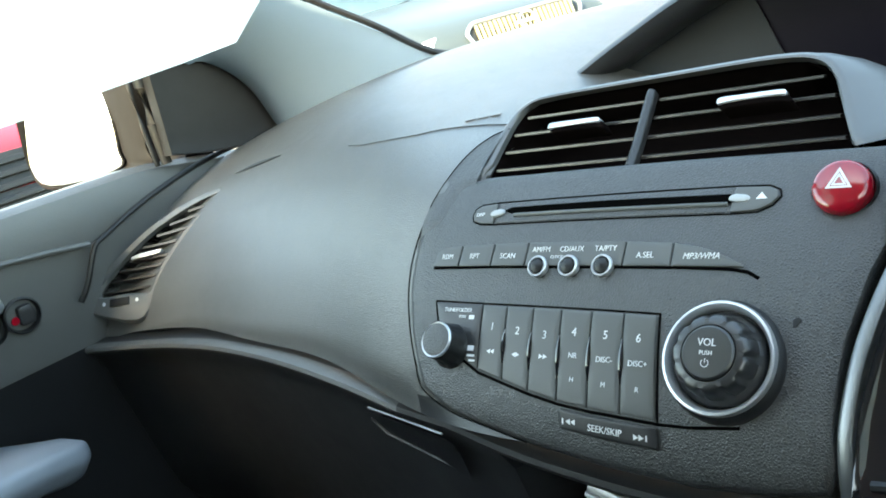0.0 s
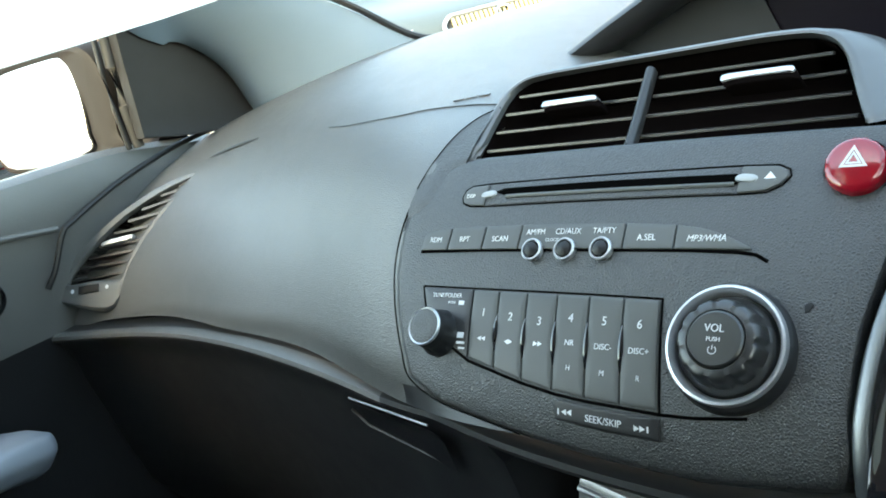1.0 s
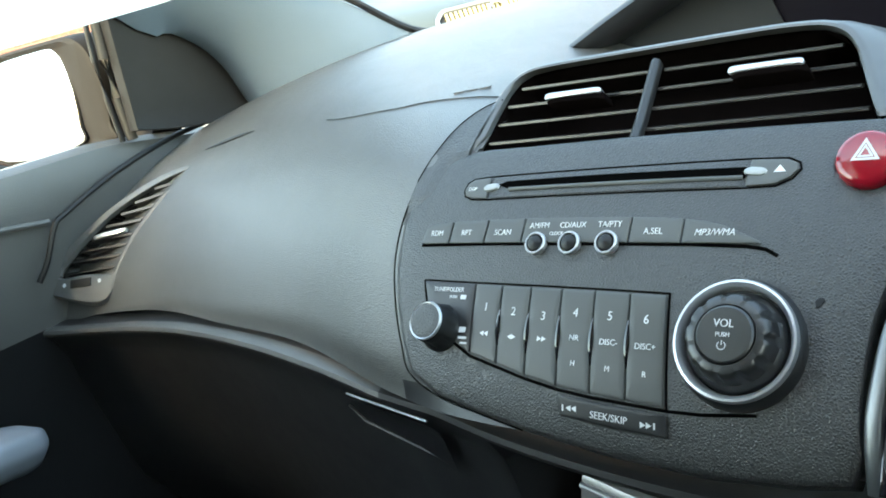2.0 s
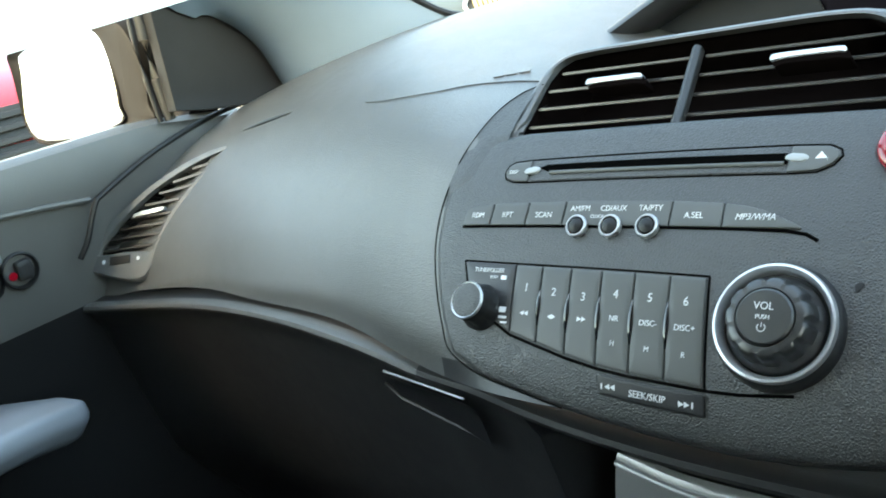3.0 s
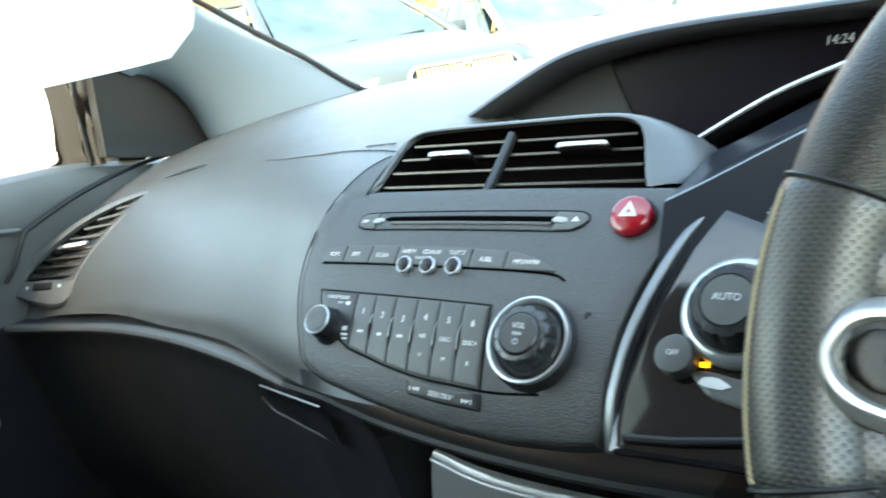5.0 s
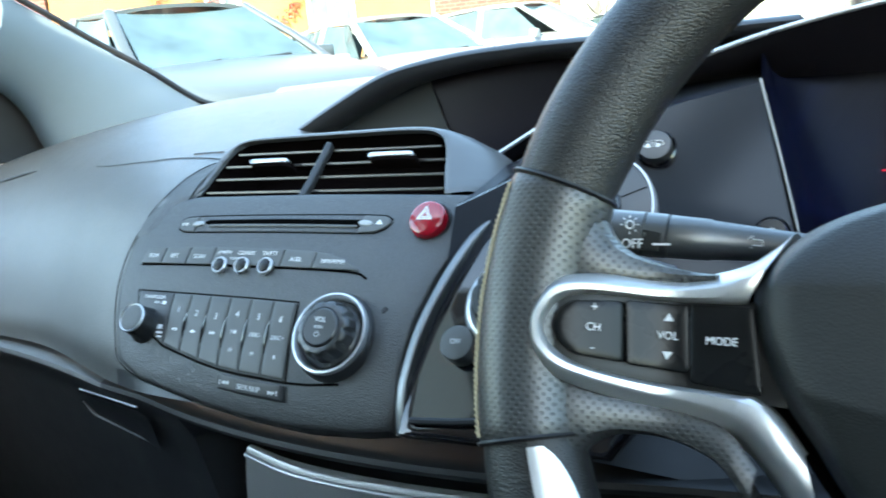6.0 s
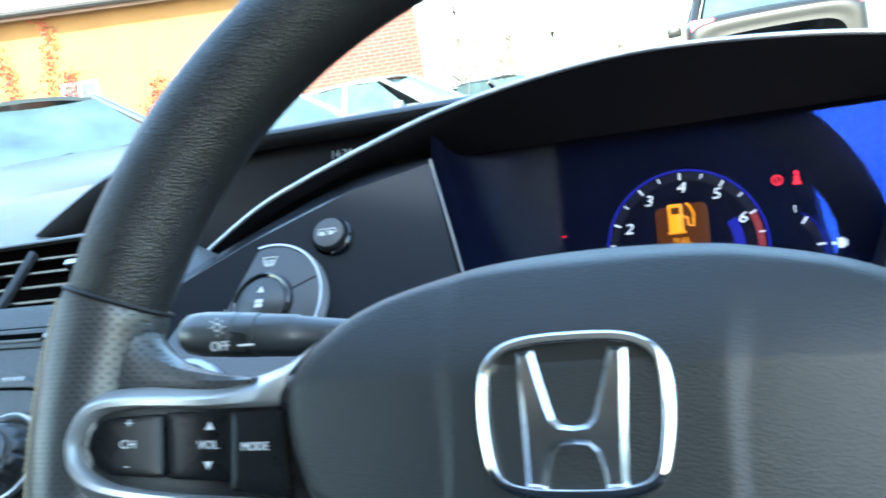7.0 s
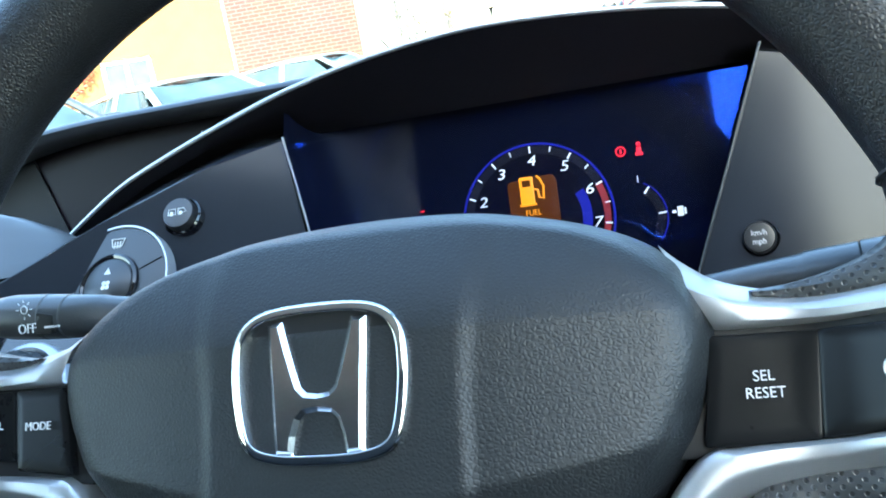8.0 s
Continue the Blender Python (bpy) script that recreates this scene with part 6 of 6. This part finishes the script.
pane("windscreen", "clear raked windscreen above the dashboard", loft([[(-0.50, 0.930, 0.945), (-0.575, 0.66, 1.16), (-0.585, 0.29, 1.455), (-0.59, 0.145, 1.49)], [(-0.28, 1.02, 0.945), (-0.30, 0.72, 1.18), (-0.30, 0.28, 1.47), (-0.30, 0.14, 1.495)], [(0.0, 1.05, 0.945), (0.0, 0.74, 1.185), (0.0, 0.275, 1.475), (0.0, 0.14, 1.497)],
     [(0.28, 1.02, 0.945), (0.30, 0.72, 1.18), (0.30, 0.28, 1.47), (0.30, 0.14, 1.495)], [(0.50, 0.930, 0.945), (0.575, 0.66, 1.16), (0.585, 0.29, 1.455), (0.59, 0.145, 1.49)]], 16, 24))
for s in (-1, 1):
    pane("door_window", "clear side window above the door trim", loft([[(s * 0.712, -0.60, 0.90), (s * 0.695, -0.62, 1.15), (s * 0.63, -0.64, 1.44)], [(s * 0.714, 0.10, 0.90), (s * 0.697, 0.10, 1.15), (s * 0.635, 0.10, 1.44)], [(s * 0.712, 0.64, 0.90), (s * 0.700, 0.64, 1.02), (s * 0.690, 0.62, 1.10)]], 10, 14))


# ======== outside: the car park ========
ASPHALT = material("asphalt", (0.12, 0.118, 0.112), 0.9, grain=0.6, grain_scale=60, mottle_scale=2)
g = bmesh.new()
bmesh.ops.create_grid(g, x_segments=2, y_segments=2, size=600)
tagged(new("ground", to_mesh("ground", g, ASPHALT)), "grey asphalt car park reaching the horizon", "ground", kind="structure")
# strong mottle paints reflections and dark interiors into the panes' colour
GLASS = material("car_glass", (0.042, 0.068, 0.078), 0.06, mottle=0.85, mottle_scale=2.6, spec=0.3)
TYRE = material("tyre_rubber", (0.02, 0.02, 0.02), 0.85)
ALLOY = material("alloy", (0.5, 0.5, 0.52), 0.3, metal=0.9)
LAMP = material("lamp_lens", (0.75, 0.78, 0.8), 0.08, coat=0.8)
REDLAMP = material("tail_lamp", (0.6, 0.02, 0.03), 0.15, coat=0.6)
GOLD = material("warm_grille", (0.62, 0.5, 0.28), 0.3, metal=0.8)


def sheet(quad, thick=0.012):
    """A four-cornered pane, slightly bowed outwards, with thickness."""
    a, b, c, d = [Vector(p) for p in quad]
    n = (b - a).cross(d - a).normalized()
    rows = []
    for i in range(6):
        f = i / 5
        rows.append([(a.lerp(d, f)).lerp(b.lerp(c, f), j / 5) + n * 0.03 * math.sin(math.pi * j / 5) for j in range(6)])
    return solid(grid_mesh(rows), thick)


def car(name, label, paint, m, tall=0.0, grille=None, lift=0.0):
    c = thing(name, label, "car")
    h = tall
    st = []
    for y, hw, zt, zb in ((-2.15, 0.62, 0.80, 0.72), (-2.10, 0.80, 0.98, 0.92), (-1.6, 0.86, 1.02, 0.97), (-0.6, 0.88, 1.0, 0.95), (0.5, 0.88, 1.0, 0.93), (1.0, 0.88, 1.0, 0.93), (1.45, 0.87, 0.94, 0.86), (1.85, 0.82, 0.85, 0.77), (2.08, 0.72, 0.74, 0.68), (2.16, 0.56, 0.62, 0.58)):
        zt, zb = zt + h, zb + h
        half = [(0, zt), (hw * 0.45, zt - 0.004), (hw * 0.78, zt - 0.02), (hw * 0.95, zb), (hw, zb - 0.1), (hw, 0.58 + h / 2), (hw * 0.98, 0.34), (hw * 0.9, 0.22)]
        st.append([(-x, y, z) for x, z in reversed(half)] + [(x, y, z) for x, z in half[1:]])
    body = part("body", loft(st, 60, 60), paint, c)
    zg, zr = 0.96 + h, 1.42 + h * 1.3
    A, B = (0.76, 1.02), (0.56, 0.22)
    roof = [[(-0.56, 0.24, zr - 0.02), (-0.3, 0.25, zr + 0.015), (0, 0.26, zr + 0.025), (0.3, 0.25, zr + 0.015), (0.56, 0.24, zr - 0.02)], [(-0.58, -0.5, zr), (-0.3, -0.5, zr + 0.035), (0, -0.5, zr + 0.045), (0.3, -0.5, zr + 0.035), (0.58, -0.5, zr)], [(-0.54, -1.35, zr - 0.06), (-0.3, -1.38, zr - 0.03), (0, -1.4, zr - 0.02), (0.3, -1.38, zr - 0.03), (0.54, -1.35, zr - 0.06)]]
    part("roof", solid(loft(roof, 16, 14), 0.03), paint, c)
    part("windscreen", sheet([(-0.70, 0.98, zg), (0.70, 0.98, zg), (0.54, 0.27, zr - 0.03), (-0.54, 0.27, zr - 0.03)]), GLASS, c)
    part("rear_window", sheet([(0.66, -1.92, zg), (-0.66, -1.92, zg), (-0.52, -1.40, zr - 0.08), (0.52, -1.40, zr - 0.08)]), GLASS, c)
    for s in (-1, 1):
        q1 = [(s * 0.80, 0.72, zg - 0.01), (s * 0.82, -0.32, zg), (s * 0.60, -0.32, zr - 0.03), (s * 0.585, 0.16, zr - 0.05)]
        q2 = [(s * 0.82, -0.40, zg), (s * 0.80, -1.45, zg), (s * 0.57, -1.2, zr - 0.08), (s * 0.60, -0.40, zr - 0.03)]
        for q in (q1, q2):
            part("side_window", sheet(q if s > 0 else [q[1], q[0], q[3], q[2]]), GLASS, c)
        for pts in ([(s * 0.78, 1.04, zg - 0.03), (s * 0.70, 0.68, zg + 0.2), (s * 0.565, 0.22, zr - 0.015)], [(s * 0.83, -0.36, zg - 0.03), (s * 0.605, -0.36, zr - 0.015)], [(s * 0.76, -1.98, zg - 0.05), (s * 0.68, -1.6, zg + 0.22), (s * 0.55, -1.33, zr - 0.06)]):
            part("pillar", sweep(pts, circle(0.045, 8, 0.03)), paint, c)
        mm2 = part("mirror", box(-0.09, 0.09, -0.05, 0.06, -0.06, 0.07, 0.03, Matrix.Translation((s * 0.98, 0.66, zg + 0.03))), paint, c)
        part("headlamp", plate(dense(rounded([(-0.2, -0.06), (-0.16, 0.07), (0.16, 0.09), (0.22, 0.02), (0.12, -0.07)], 0.03), 0.03), 0.05, 0.015, basis((s * 0.56, 2.05, 0.68 + h), (-1, -s * 0.45, 0), (0, -0.35, 1)), rings=3), LAMP, c, "clear headlamp")
        part("tail_lamp", box(-0.12, 0.12, -0.03, 0.03, -0.12, 0.10, 0.02, Matrix.Translation((s * 0.66, -2.1, 0.88 + h))), REDLAMP, c, "red tail lamp")
        part("wiper", sweep([(s * 0.1 + 0.2, 1.0, zg + 0.02), (s * 0.3 - 0.2, 0.93, zg + 0.045)], circle(0.01, 6)), BLACK, c)
        for yy in (1.35, -1.32):
            w = part("wheel", disc([(0.31, -0.1), (0.325, -0.08), (0.325, 0.08), (0.31, 0.1), (0.22, 0.105), (0.2, 0.09)], basis((s * 0.80, yy, 0.325), (0, 1, 0), (0, 0, 1)), 36), TYRE, c, "black tyre")
            part("hub", disc([(0.21, -0.02), (0.2, 0.1), (0.18, 0.105), (0.05, 0.085), (0.0001, 0.09)], basis((s * 0.80, yy, 0.325), (0, s, 0), (0, 0, 1)), 30, lambda a, r, z: 1 - 0.12 * max(0, math.cos(5 * a)) if r > 0.1 else 1), ALLOY, w)
    gm = basis((0, 2.155 - lift * 0.3, 0.63 + h + lift), (-1, 0, 0), (0, -0.3, 1))
    tall_g = 0.65 if grille is GOLD else 1.0
    gr = part("grille", plate(dense(rounded([(x, y * tall_g) for x, y in ((-0.42, 0.03), (-0.38, -0.1), (0.38, -0.1), (0.42, 0.03), (0.36, 0.1), (-0.36, 0.1))], 0.03), 0.03), 0.05, 0.01, gm, rings=3), BLACK, c)
    for k in range(5 if grille is not GOLD else 0):
        part("grille_bar", box(-0.37, 0.37, -0.009, 0.009, 0, 0.014, 0.004, shift(gm, 0, -0.075 + 0.036 * k, 0.001)), grille or ALLOY, gr)
    for k in range(22 if grille is GOLD else 0):
        part("grille_bar", box(-0.010, 0.010, -0.058, 0.058, 0, 0.014, 0.004, shift(gm, -0.36 + 0.0343 * k, 0, 0.001)), GOLD, gr)
    if grille is GOLD:
        part("grille_surround", sweep([gm @ Vector((x, y, 0.004)) for x, y in rounded([(-0.44, 0.02), (-0.40, -0.07), (0.40, -0.07), (0.44, 0.02), (0.38, 0.075), (-0.38, 0.075)], 0.03)], circle(0.013, 8), closed=True, up=(0, 1, 0.3)), ALLOY, gr, "pale metal surround")
    part("badge", merge(sweep([gm @ Vector((0.060 * math.cos(a), 0.054 * math.sin(a), 0.025)) for a in [k * math.pi / 12 for k in range(24)]], circle(0.009, 8), closed=True, up=(0, 1, 0.3)), box(-0.075, 0.075, -0.011, 0.011, 0, 0.03, 0.004, gm)), CHROME, gr, "plain chrome ring badge")
    part("bumper", sweep(spline([(-0.80, 1.75, 0.42), (-0.66, 2.08, 0.42), (-0.3, 2.2, 0.42), (0.3, 2.2, 0.42), (0.66, 2.08, 0.42), (0.80, 1.75, 0.42)], 30), circle(0.06, 10, 0.12)), paint, c)
    c.matrix_basis = m
    return c


def paint(name, colour, coat=1.0):
    return material(name, colour, 0.3, mottle=0.02, coat=coat, spec=0.3)


# silver and white set darker than real paint to offset the bright outdoor light
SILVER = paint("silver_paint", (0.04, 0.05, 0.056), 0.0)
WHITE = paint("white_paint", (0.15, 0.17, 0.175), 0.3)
RED = paint("red_paint", (0.26, 0.006, 0.011))
GREY = paint("dark_paint", (0.01, 0.011, 0.012), 0.0)
head = -118.0       # heading of the row of parked cars
def put(x, y, turn):
    return pose(x, y, 0, 0, 0, turn)


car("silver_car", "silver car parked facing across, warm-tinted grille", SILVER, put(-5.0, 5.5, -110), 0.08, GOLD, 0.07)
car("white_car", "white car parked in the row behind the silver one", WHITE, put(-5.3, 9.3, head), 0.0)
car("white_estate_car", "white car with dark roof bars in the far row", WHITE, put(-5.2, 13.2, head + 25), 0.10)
car("dark_car", "dark car with red tail lamps parked ahead", GREY, put(0.4, 11.5, 4), 0.4)
car("red_car", "bright red car parked beside the passenger window", RED, put(-4.52, 0.97, -88), 0.2, BLACK)
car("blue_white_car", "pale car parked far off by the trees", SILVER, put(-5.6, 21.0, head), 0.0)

# buildings
def brick_material(name, c1, c2, mortar, scale):
    m = bpy.data.materials.new(name)
    m.use_nodes = True
    nt = m.node_tree
    b = nt.nodes["Principled BSDF"]
    b.inputs["Roughness"].default_value = 0.85
    tc = nt.nodes.new("ShaderNodeTexCoord")
    br = nt.nodes.new("ShaderNodeTexBrick")
    for k, c in (("Color1", c1), ("Color2", c2), ("Mortar", mortar)):
        br.inputs[k].default_value = (*c, 1)
    br.inputs["Scale"].default_value = scale
    br.inputs["Mortar Size"].default_value = 0.02
    br.inputs["Brick Width"].default_value, br.inputs["Row Height"].default_value = 0.5, 0.17
    mp = nt.nodes.new("ShaderNodeMapping")
    mp.inputs["Rotation"].default_value = (radians(90), 0, 0)
    nt.links.new(tc.outputs["Object"], mp.inputs[0])
    nt.links.new(mp.outputs[0], br.inputs["Vector"])
    nz = nt.nodes.new("ShaderNodeTexNoise")
    nz.inputs["Scale"].default_value = 0.8
    nt.links.new(tc.outputs["Object"], nz.inputs["Vector"])
    mi = nt.nodes.new("ShaderNodeMixRGB")
    mi.blend_type = "MULTIPLY"
    mi.inputs[0].default_value = 0.5
    nt.links.new(br.outputs[0], mi.inputs[1])
    nt.links.new(nz.outputs["Color"], mi.inputs[2])
    nt.links.new(mi.outputs[0], b.inputs["Base Color"])
    bp = nt.nodes.new("ShaderNodeBump")
    bp.inputs["Strength"].default_value, bp.inputs["Distance"].default_value = 0.4, 0.01
    nt.links.new(br.outputs["Fac"], bp.inputs["Height"])
    bp.invert = True
    nt.links.new(bp.outputs[0], b.inputs["Normal"])
    return m


OCHRE = material("ochre_render", (0.20, 0.105, 0.032), 0.85, grain=0.4, grain_scale=40, mottle_scale=0.8, mottle=0.3)
BRICK = brick_material("red_brick", (0.14, 0.042, 0.027), (0.105, 0.031, 0.02), (0.14, 0.095, 0.078), 2.2)
SLATE = material("roof_tile", (0.30, 0.22, 0.18), 0.8, mottle_scale=3)
FRAME_W = material("white_frame", (0.8, 0.8, 0.78), 0.5)


def house(name, label, wall_mat, ax, ay, bx, by, depth, height, windows=(), roof=2.2):
    """A block whose front runs from (ax, ay) to (bx, by); windows are (along, sill, width, height)."""
    t = thing(name, label, "house", (ax, ay, 0))
    length = math.hypot(bx - ax, by - ay)
    turn = math.degrees(math.atan2(by - ay, bx - ax))
    m = pose(ax, ay, 0, 0, 0, turn)
    cuts_u = sorted({0.0, length, *[w[0] for w in windows], *[w[0] + w[2] for w in windows]})
    cuts_z = sorted({0.0, height, *[w[1] for w in windows], *[w[1] + w[3] for w in windows]})
    bm = bmesh.new()
    at = {(i, j): bm.verts.new((u, 0, z)) for i, u in enumerate(cuts_u) for j, z in enumerate(cuts_z)}
    for i in range(len(cuts_u) - 1):
        for j in range(len(cuts_z) - 1):
            uc, zc = (cuts_u[i] + cuts_u[i + 1]) / 2, (cuts_z[j] + cuts_z[j + 1]) / 2
            if not any(w[0] < uc < w[0] + w[2] and w[1] < zc < w[1] + w[3] for w in windows):
                bm.faces.new((at[i, j], at[i + 1, j], at[i + 1, j + 1], at[i, j + 1]))
    back = {v: bm.verts.new(v.co + Vector((0, 0.3, 0))) for v in at.values()}
    for f in bm.faces[:]:
        bm.faces.new([back[v] for v in reversed(f.verts)])
    for e in [e for e in bm.edges if len(e.link_faces) == 1 and e.verts[0] in back]:
        bm.faces.new((e.verts[0], e.verts[1], back[e.verts[1]], back[e.verts[0]]))
    part("front_wall", bm, wall_mat, t, smooth=False)
    for x0, x1, y0, y1 in ((0, 0.3, 0.302, depth), (length - 0.3, length, 0.302, depth), (0.302, length - 0.302, depth - 0.3, depth)):
        part("side_wall", box(x0, x1, y0, y1, 0, height), wall_mat, t, smooth=False)
    for u, z, w, h in windows:
        fr = part("window", merge(box(u, u + w, 0.08, 0.16, z, z + 0.08), box(u, u + w, 0.08, 0.16, z + h - 0.08, z + h), box(u, u + 0.08, 0.08, 0.16, z + 0.081, z + h - 0.081), box(u + w - 0.08, u + w, 0.08, 0.16, z + 0.081, z + h - 0.081), box(u + w / 2 - 0.04, u + w / 2 + 0.04, 0.08, 0.16, z + 0.081, z + h - 0.081)), FRAME_W, t, "white framed window", smooth=False)
        part("pane", box(u + 0.08, u + w - 0.08, 0.11, 0.13, z + 0.08, z + h - 0.08), GLASS, fr, smooth=False)
        part("sill", box(u - 0.1, u + w + 0.1, -0.1, 0.075, z - 0.1, z - 0.002), FRAME_W, fr, smooth=False)
    rf = [[(-0.4, -0.4, height), (-0.4, depth / 2, height + roof), (-0.4, depth + 0.4, height)], [(length + 0.4, -0.4, height), (length + 0.4, depth / 2, height + roof), (length + 0.4, depth + 0.4, height)]]
    bmr = bmesh.new()
    va = [[bmr.verts.new(p) for p in r] for r in rf]
    for k in range(2):
        bmr.faces.new((va[0][k], va[1][k], va[1][k + 1], va[0][k + 1]))
    part("roof", solid(bmr, 0.15), SLATE, t, smooth=False)
    part("gutter", sweep([(-0.4, -0.45, height - 0.02), (length + 0.4, -0.45, height - 0.02)], circle(0.07, 8)), BLACK, t)
    t.matrix_basis = m
    for ch in t.children_recursive:
        ch.matrix_parent_inverse = Matrix()
    return t, m


ochre, om_ = house("ochre_house", "ochre rendered house with white windows behind the cars", OCHRE, -15.5, 13.0, -8.95, 17.3, 6, 4.1, ((1.2, 1.0, 1.0, 1.3), (3.1, 1.35, 0.75, 1.35), (5.2, 1.0, 1.0, 1.4)), 2.4)
house("brick_house", "tall red brick gable house beyond the ochre house", BRICK, -8.9, 17.3, -6.45, 18.4, 6, 8.0, (), 1.5)
house("brick_garage", "red brick building at the side of the car park", BRICK, -20.0, 10.2, -15.55, 12.95, 5, 5.5, (), 2.0)
part("drain_pipe", sweep([(7.7, -0.08, 0), (7.7, -0.08, 4.0)], circle(0.06, 8)), OCHRE, ochre, "ochre drain pipe").matrix_parent_inverse = Matrix()


def leaf_cloud(name, label, category, points, size, mat, seed):
    rnd = random.Random(seed)
    verts, faces = [], []
    for p in points:
        a, b = rnd.uniform(0, 6.28), rnd.uniform(-1, 1)
        u = Vector((math.cos(a), math.sin(a), b * 0.6)).normalized() * size * rnd.uniform(0.6, 1.3)
        v = u.cross(Vector((rnd.uniform(-1, 1), rnd.uniform(-1, 1), 1))).normalized() * size * rnd.uniform(0.4, 0.8)
        k = len(verts)
        p = Vector(p)
        verts += [p - u, p - v * 0.7, p + u, p + v * 0.7]
        faces.append((k, k + 1, k + 2, k + 3))
    me = bpy.data.meshes.new(name)
    me.from_pydata([tuple(v) for v in verts], [], faces)
    me.materials.append(mat)
    return me


CREEPER = material("red_leaves", (0.35, 0.06, 0.05), 0.6, mottle=0.4, mottle_scale=5)
rnd = random.Random(4)
pts = []
for branch in ((-0.1, 3.2), (1.0, 2.6), (0.45, 4.0), (2.6, 2.2)):
    u, z = 2.45 + branch[0] * 0.25, 0.4
    for k in range(60):
        z += branch[1] / 62
        u += rnd.uniform(-0.05, 0.05) + branch[0] * 0.012
        for j in range(9):
            pts.append(om_ @ Vector((u + rnd.gauss(0, 0.09), -0.08 - rnd.random() * 0.08, z + rnd.gauss(0, 0.07))))
tagged(new("wall_creeper", leaf_cloud("wall_creeper", "", "", pts, 0.05, CREEPER, 3)), "red-leaved creeper climbing the ochre wall", "creeper", kind="stuff")

BARK = material("pale_bark", (0.42, 0.36, 0.28), 0.9, grain=0.4, grain_scale=40)
YELLOW = material("pale_leaves", (0.42, 0.33, 0.12), 0.7, mottle=0.4, mottle_scale=5)


def tree(x, y, height, seed):
    rnd = random.Random(seed)
    t = thing("bare_tree", "pale leafless tree with thin branches", "tree", (x, y, 0), "trees behind the car park")
    trunk = spline([(x, y, 0), (x + rnd.uniform(-0.1, 0.1), y, height * 0.25), (x + rnd.uniform(-0.2, 0.2), y, height * 0.55), (x + rnd.uniform(-0.3, 0.3), y, height)], 14)
    bms, tips = [], []
    for k in range(34):
        f = rnd.uniform(0.15, 0.95)
        p = trunk[int(f * 13)]
        a = rnd.uniform(0, 6.28)
        ln = height * 0.38 * (1.05 - f) + 0.4
        q1 = p + Vector((math.cos(a) * ln * 0.5, math.sin(a) * ln * 0.5, ln * 0.45))
        q2 = q1 + Vector((math.cos(a + rnd.uniform(-0.6, 0.6)) * ln * 0.4, math.sin(a) * ln * 0.4, ln * 0.5))
        bms.append(sweep(spline([p, q1, q2], 6), lambda i, q: circle(0.05 * (1.1 - q) * (1.1 - f) + 0.006, 5)))
        for j in range(4):
            s = q1.lerp(q2, rnd.random())
            e = s + Vector((rnd.uniform(-0.5, 0.5), rnd.uniform(-0.5, 0.5), rnd.uniform(0.2, 0.8)))
            bms.append(sweep([s, s.lerp(e, 0.5) + Vector((0.05, 0, 0.03)), e], circle(0.008, 4)))
            tips += [e.lerp(s, rnd.random()) for _ in range(7)]
    part("trunk", sweep(trunk, lambda i, q: circle(0.16 * (1 - q) + 0.02, 9)), BARK, t)
    part("branchwork", merge(*bms), BARK, t)
    lv = new("crown", leaf_cloud("crown", "", "", [v + Vector((rnd.gauss(0, 0.12), rnd.gauss(0, 0.12), rnd.gauss(0, 0.12))) for v in tips], 0.06, YELLOW, seed))
    lv.parent = t
    lv.matrix_parent_inverse = t.matrix_basis.inverted()
    return t


for x, y, h_, s_ in ((-6.8, 27, 6, 1), (-5.2, 25, 5, 2), (-3.6, 28, 6.5, 3), (-1.6, 27, 6, 4), (0.8, 30, 7, 5), (-9.5, 30, 7, 6)):
    tree(x, y, h_, s_)
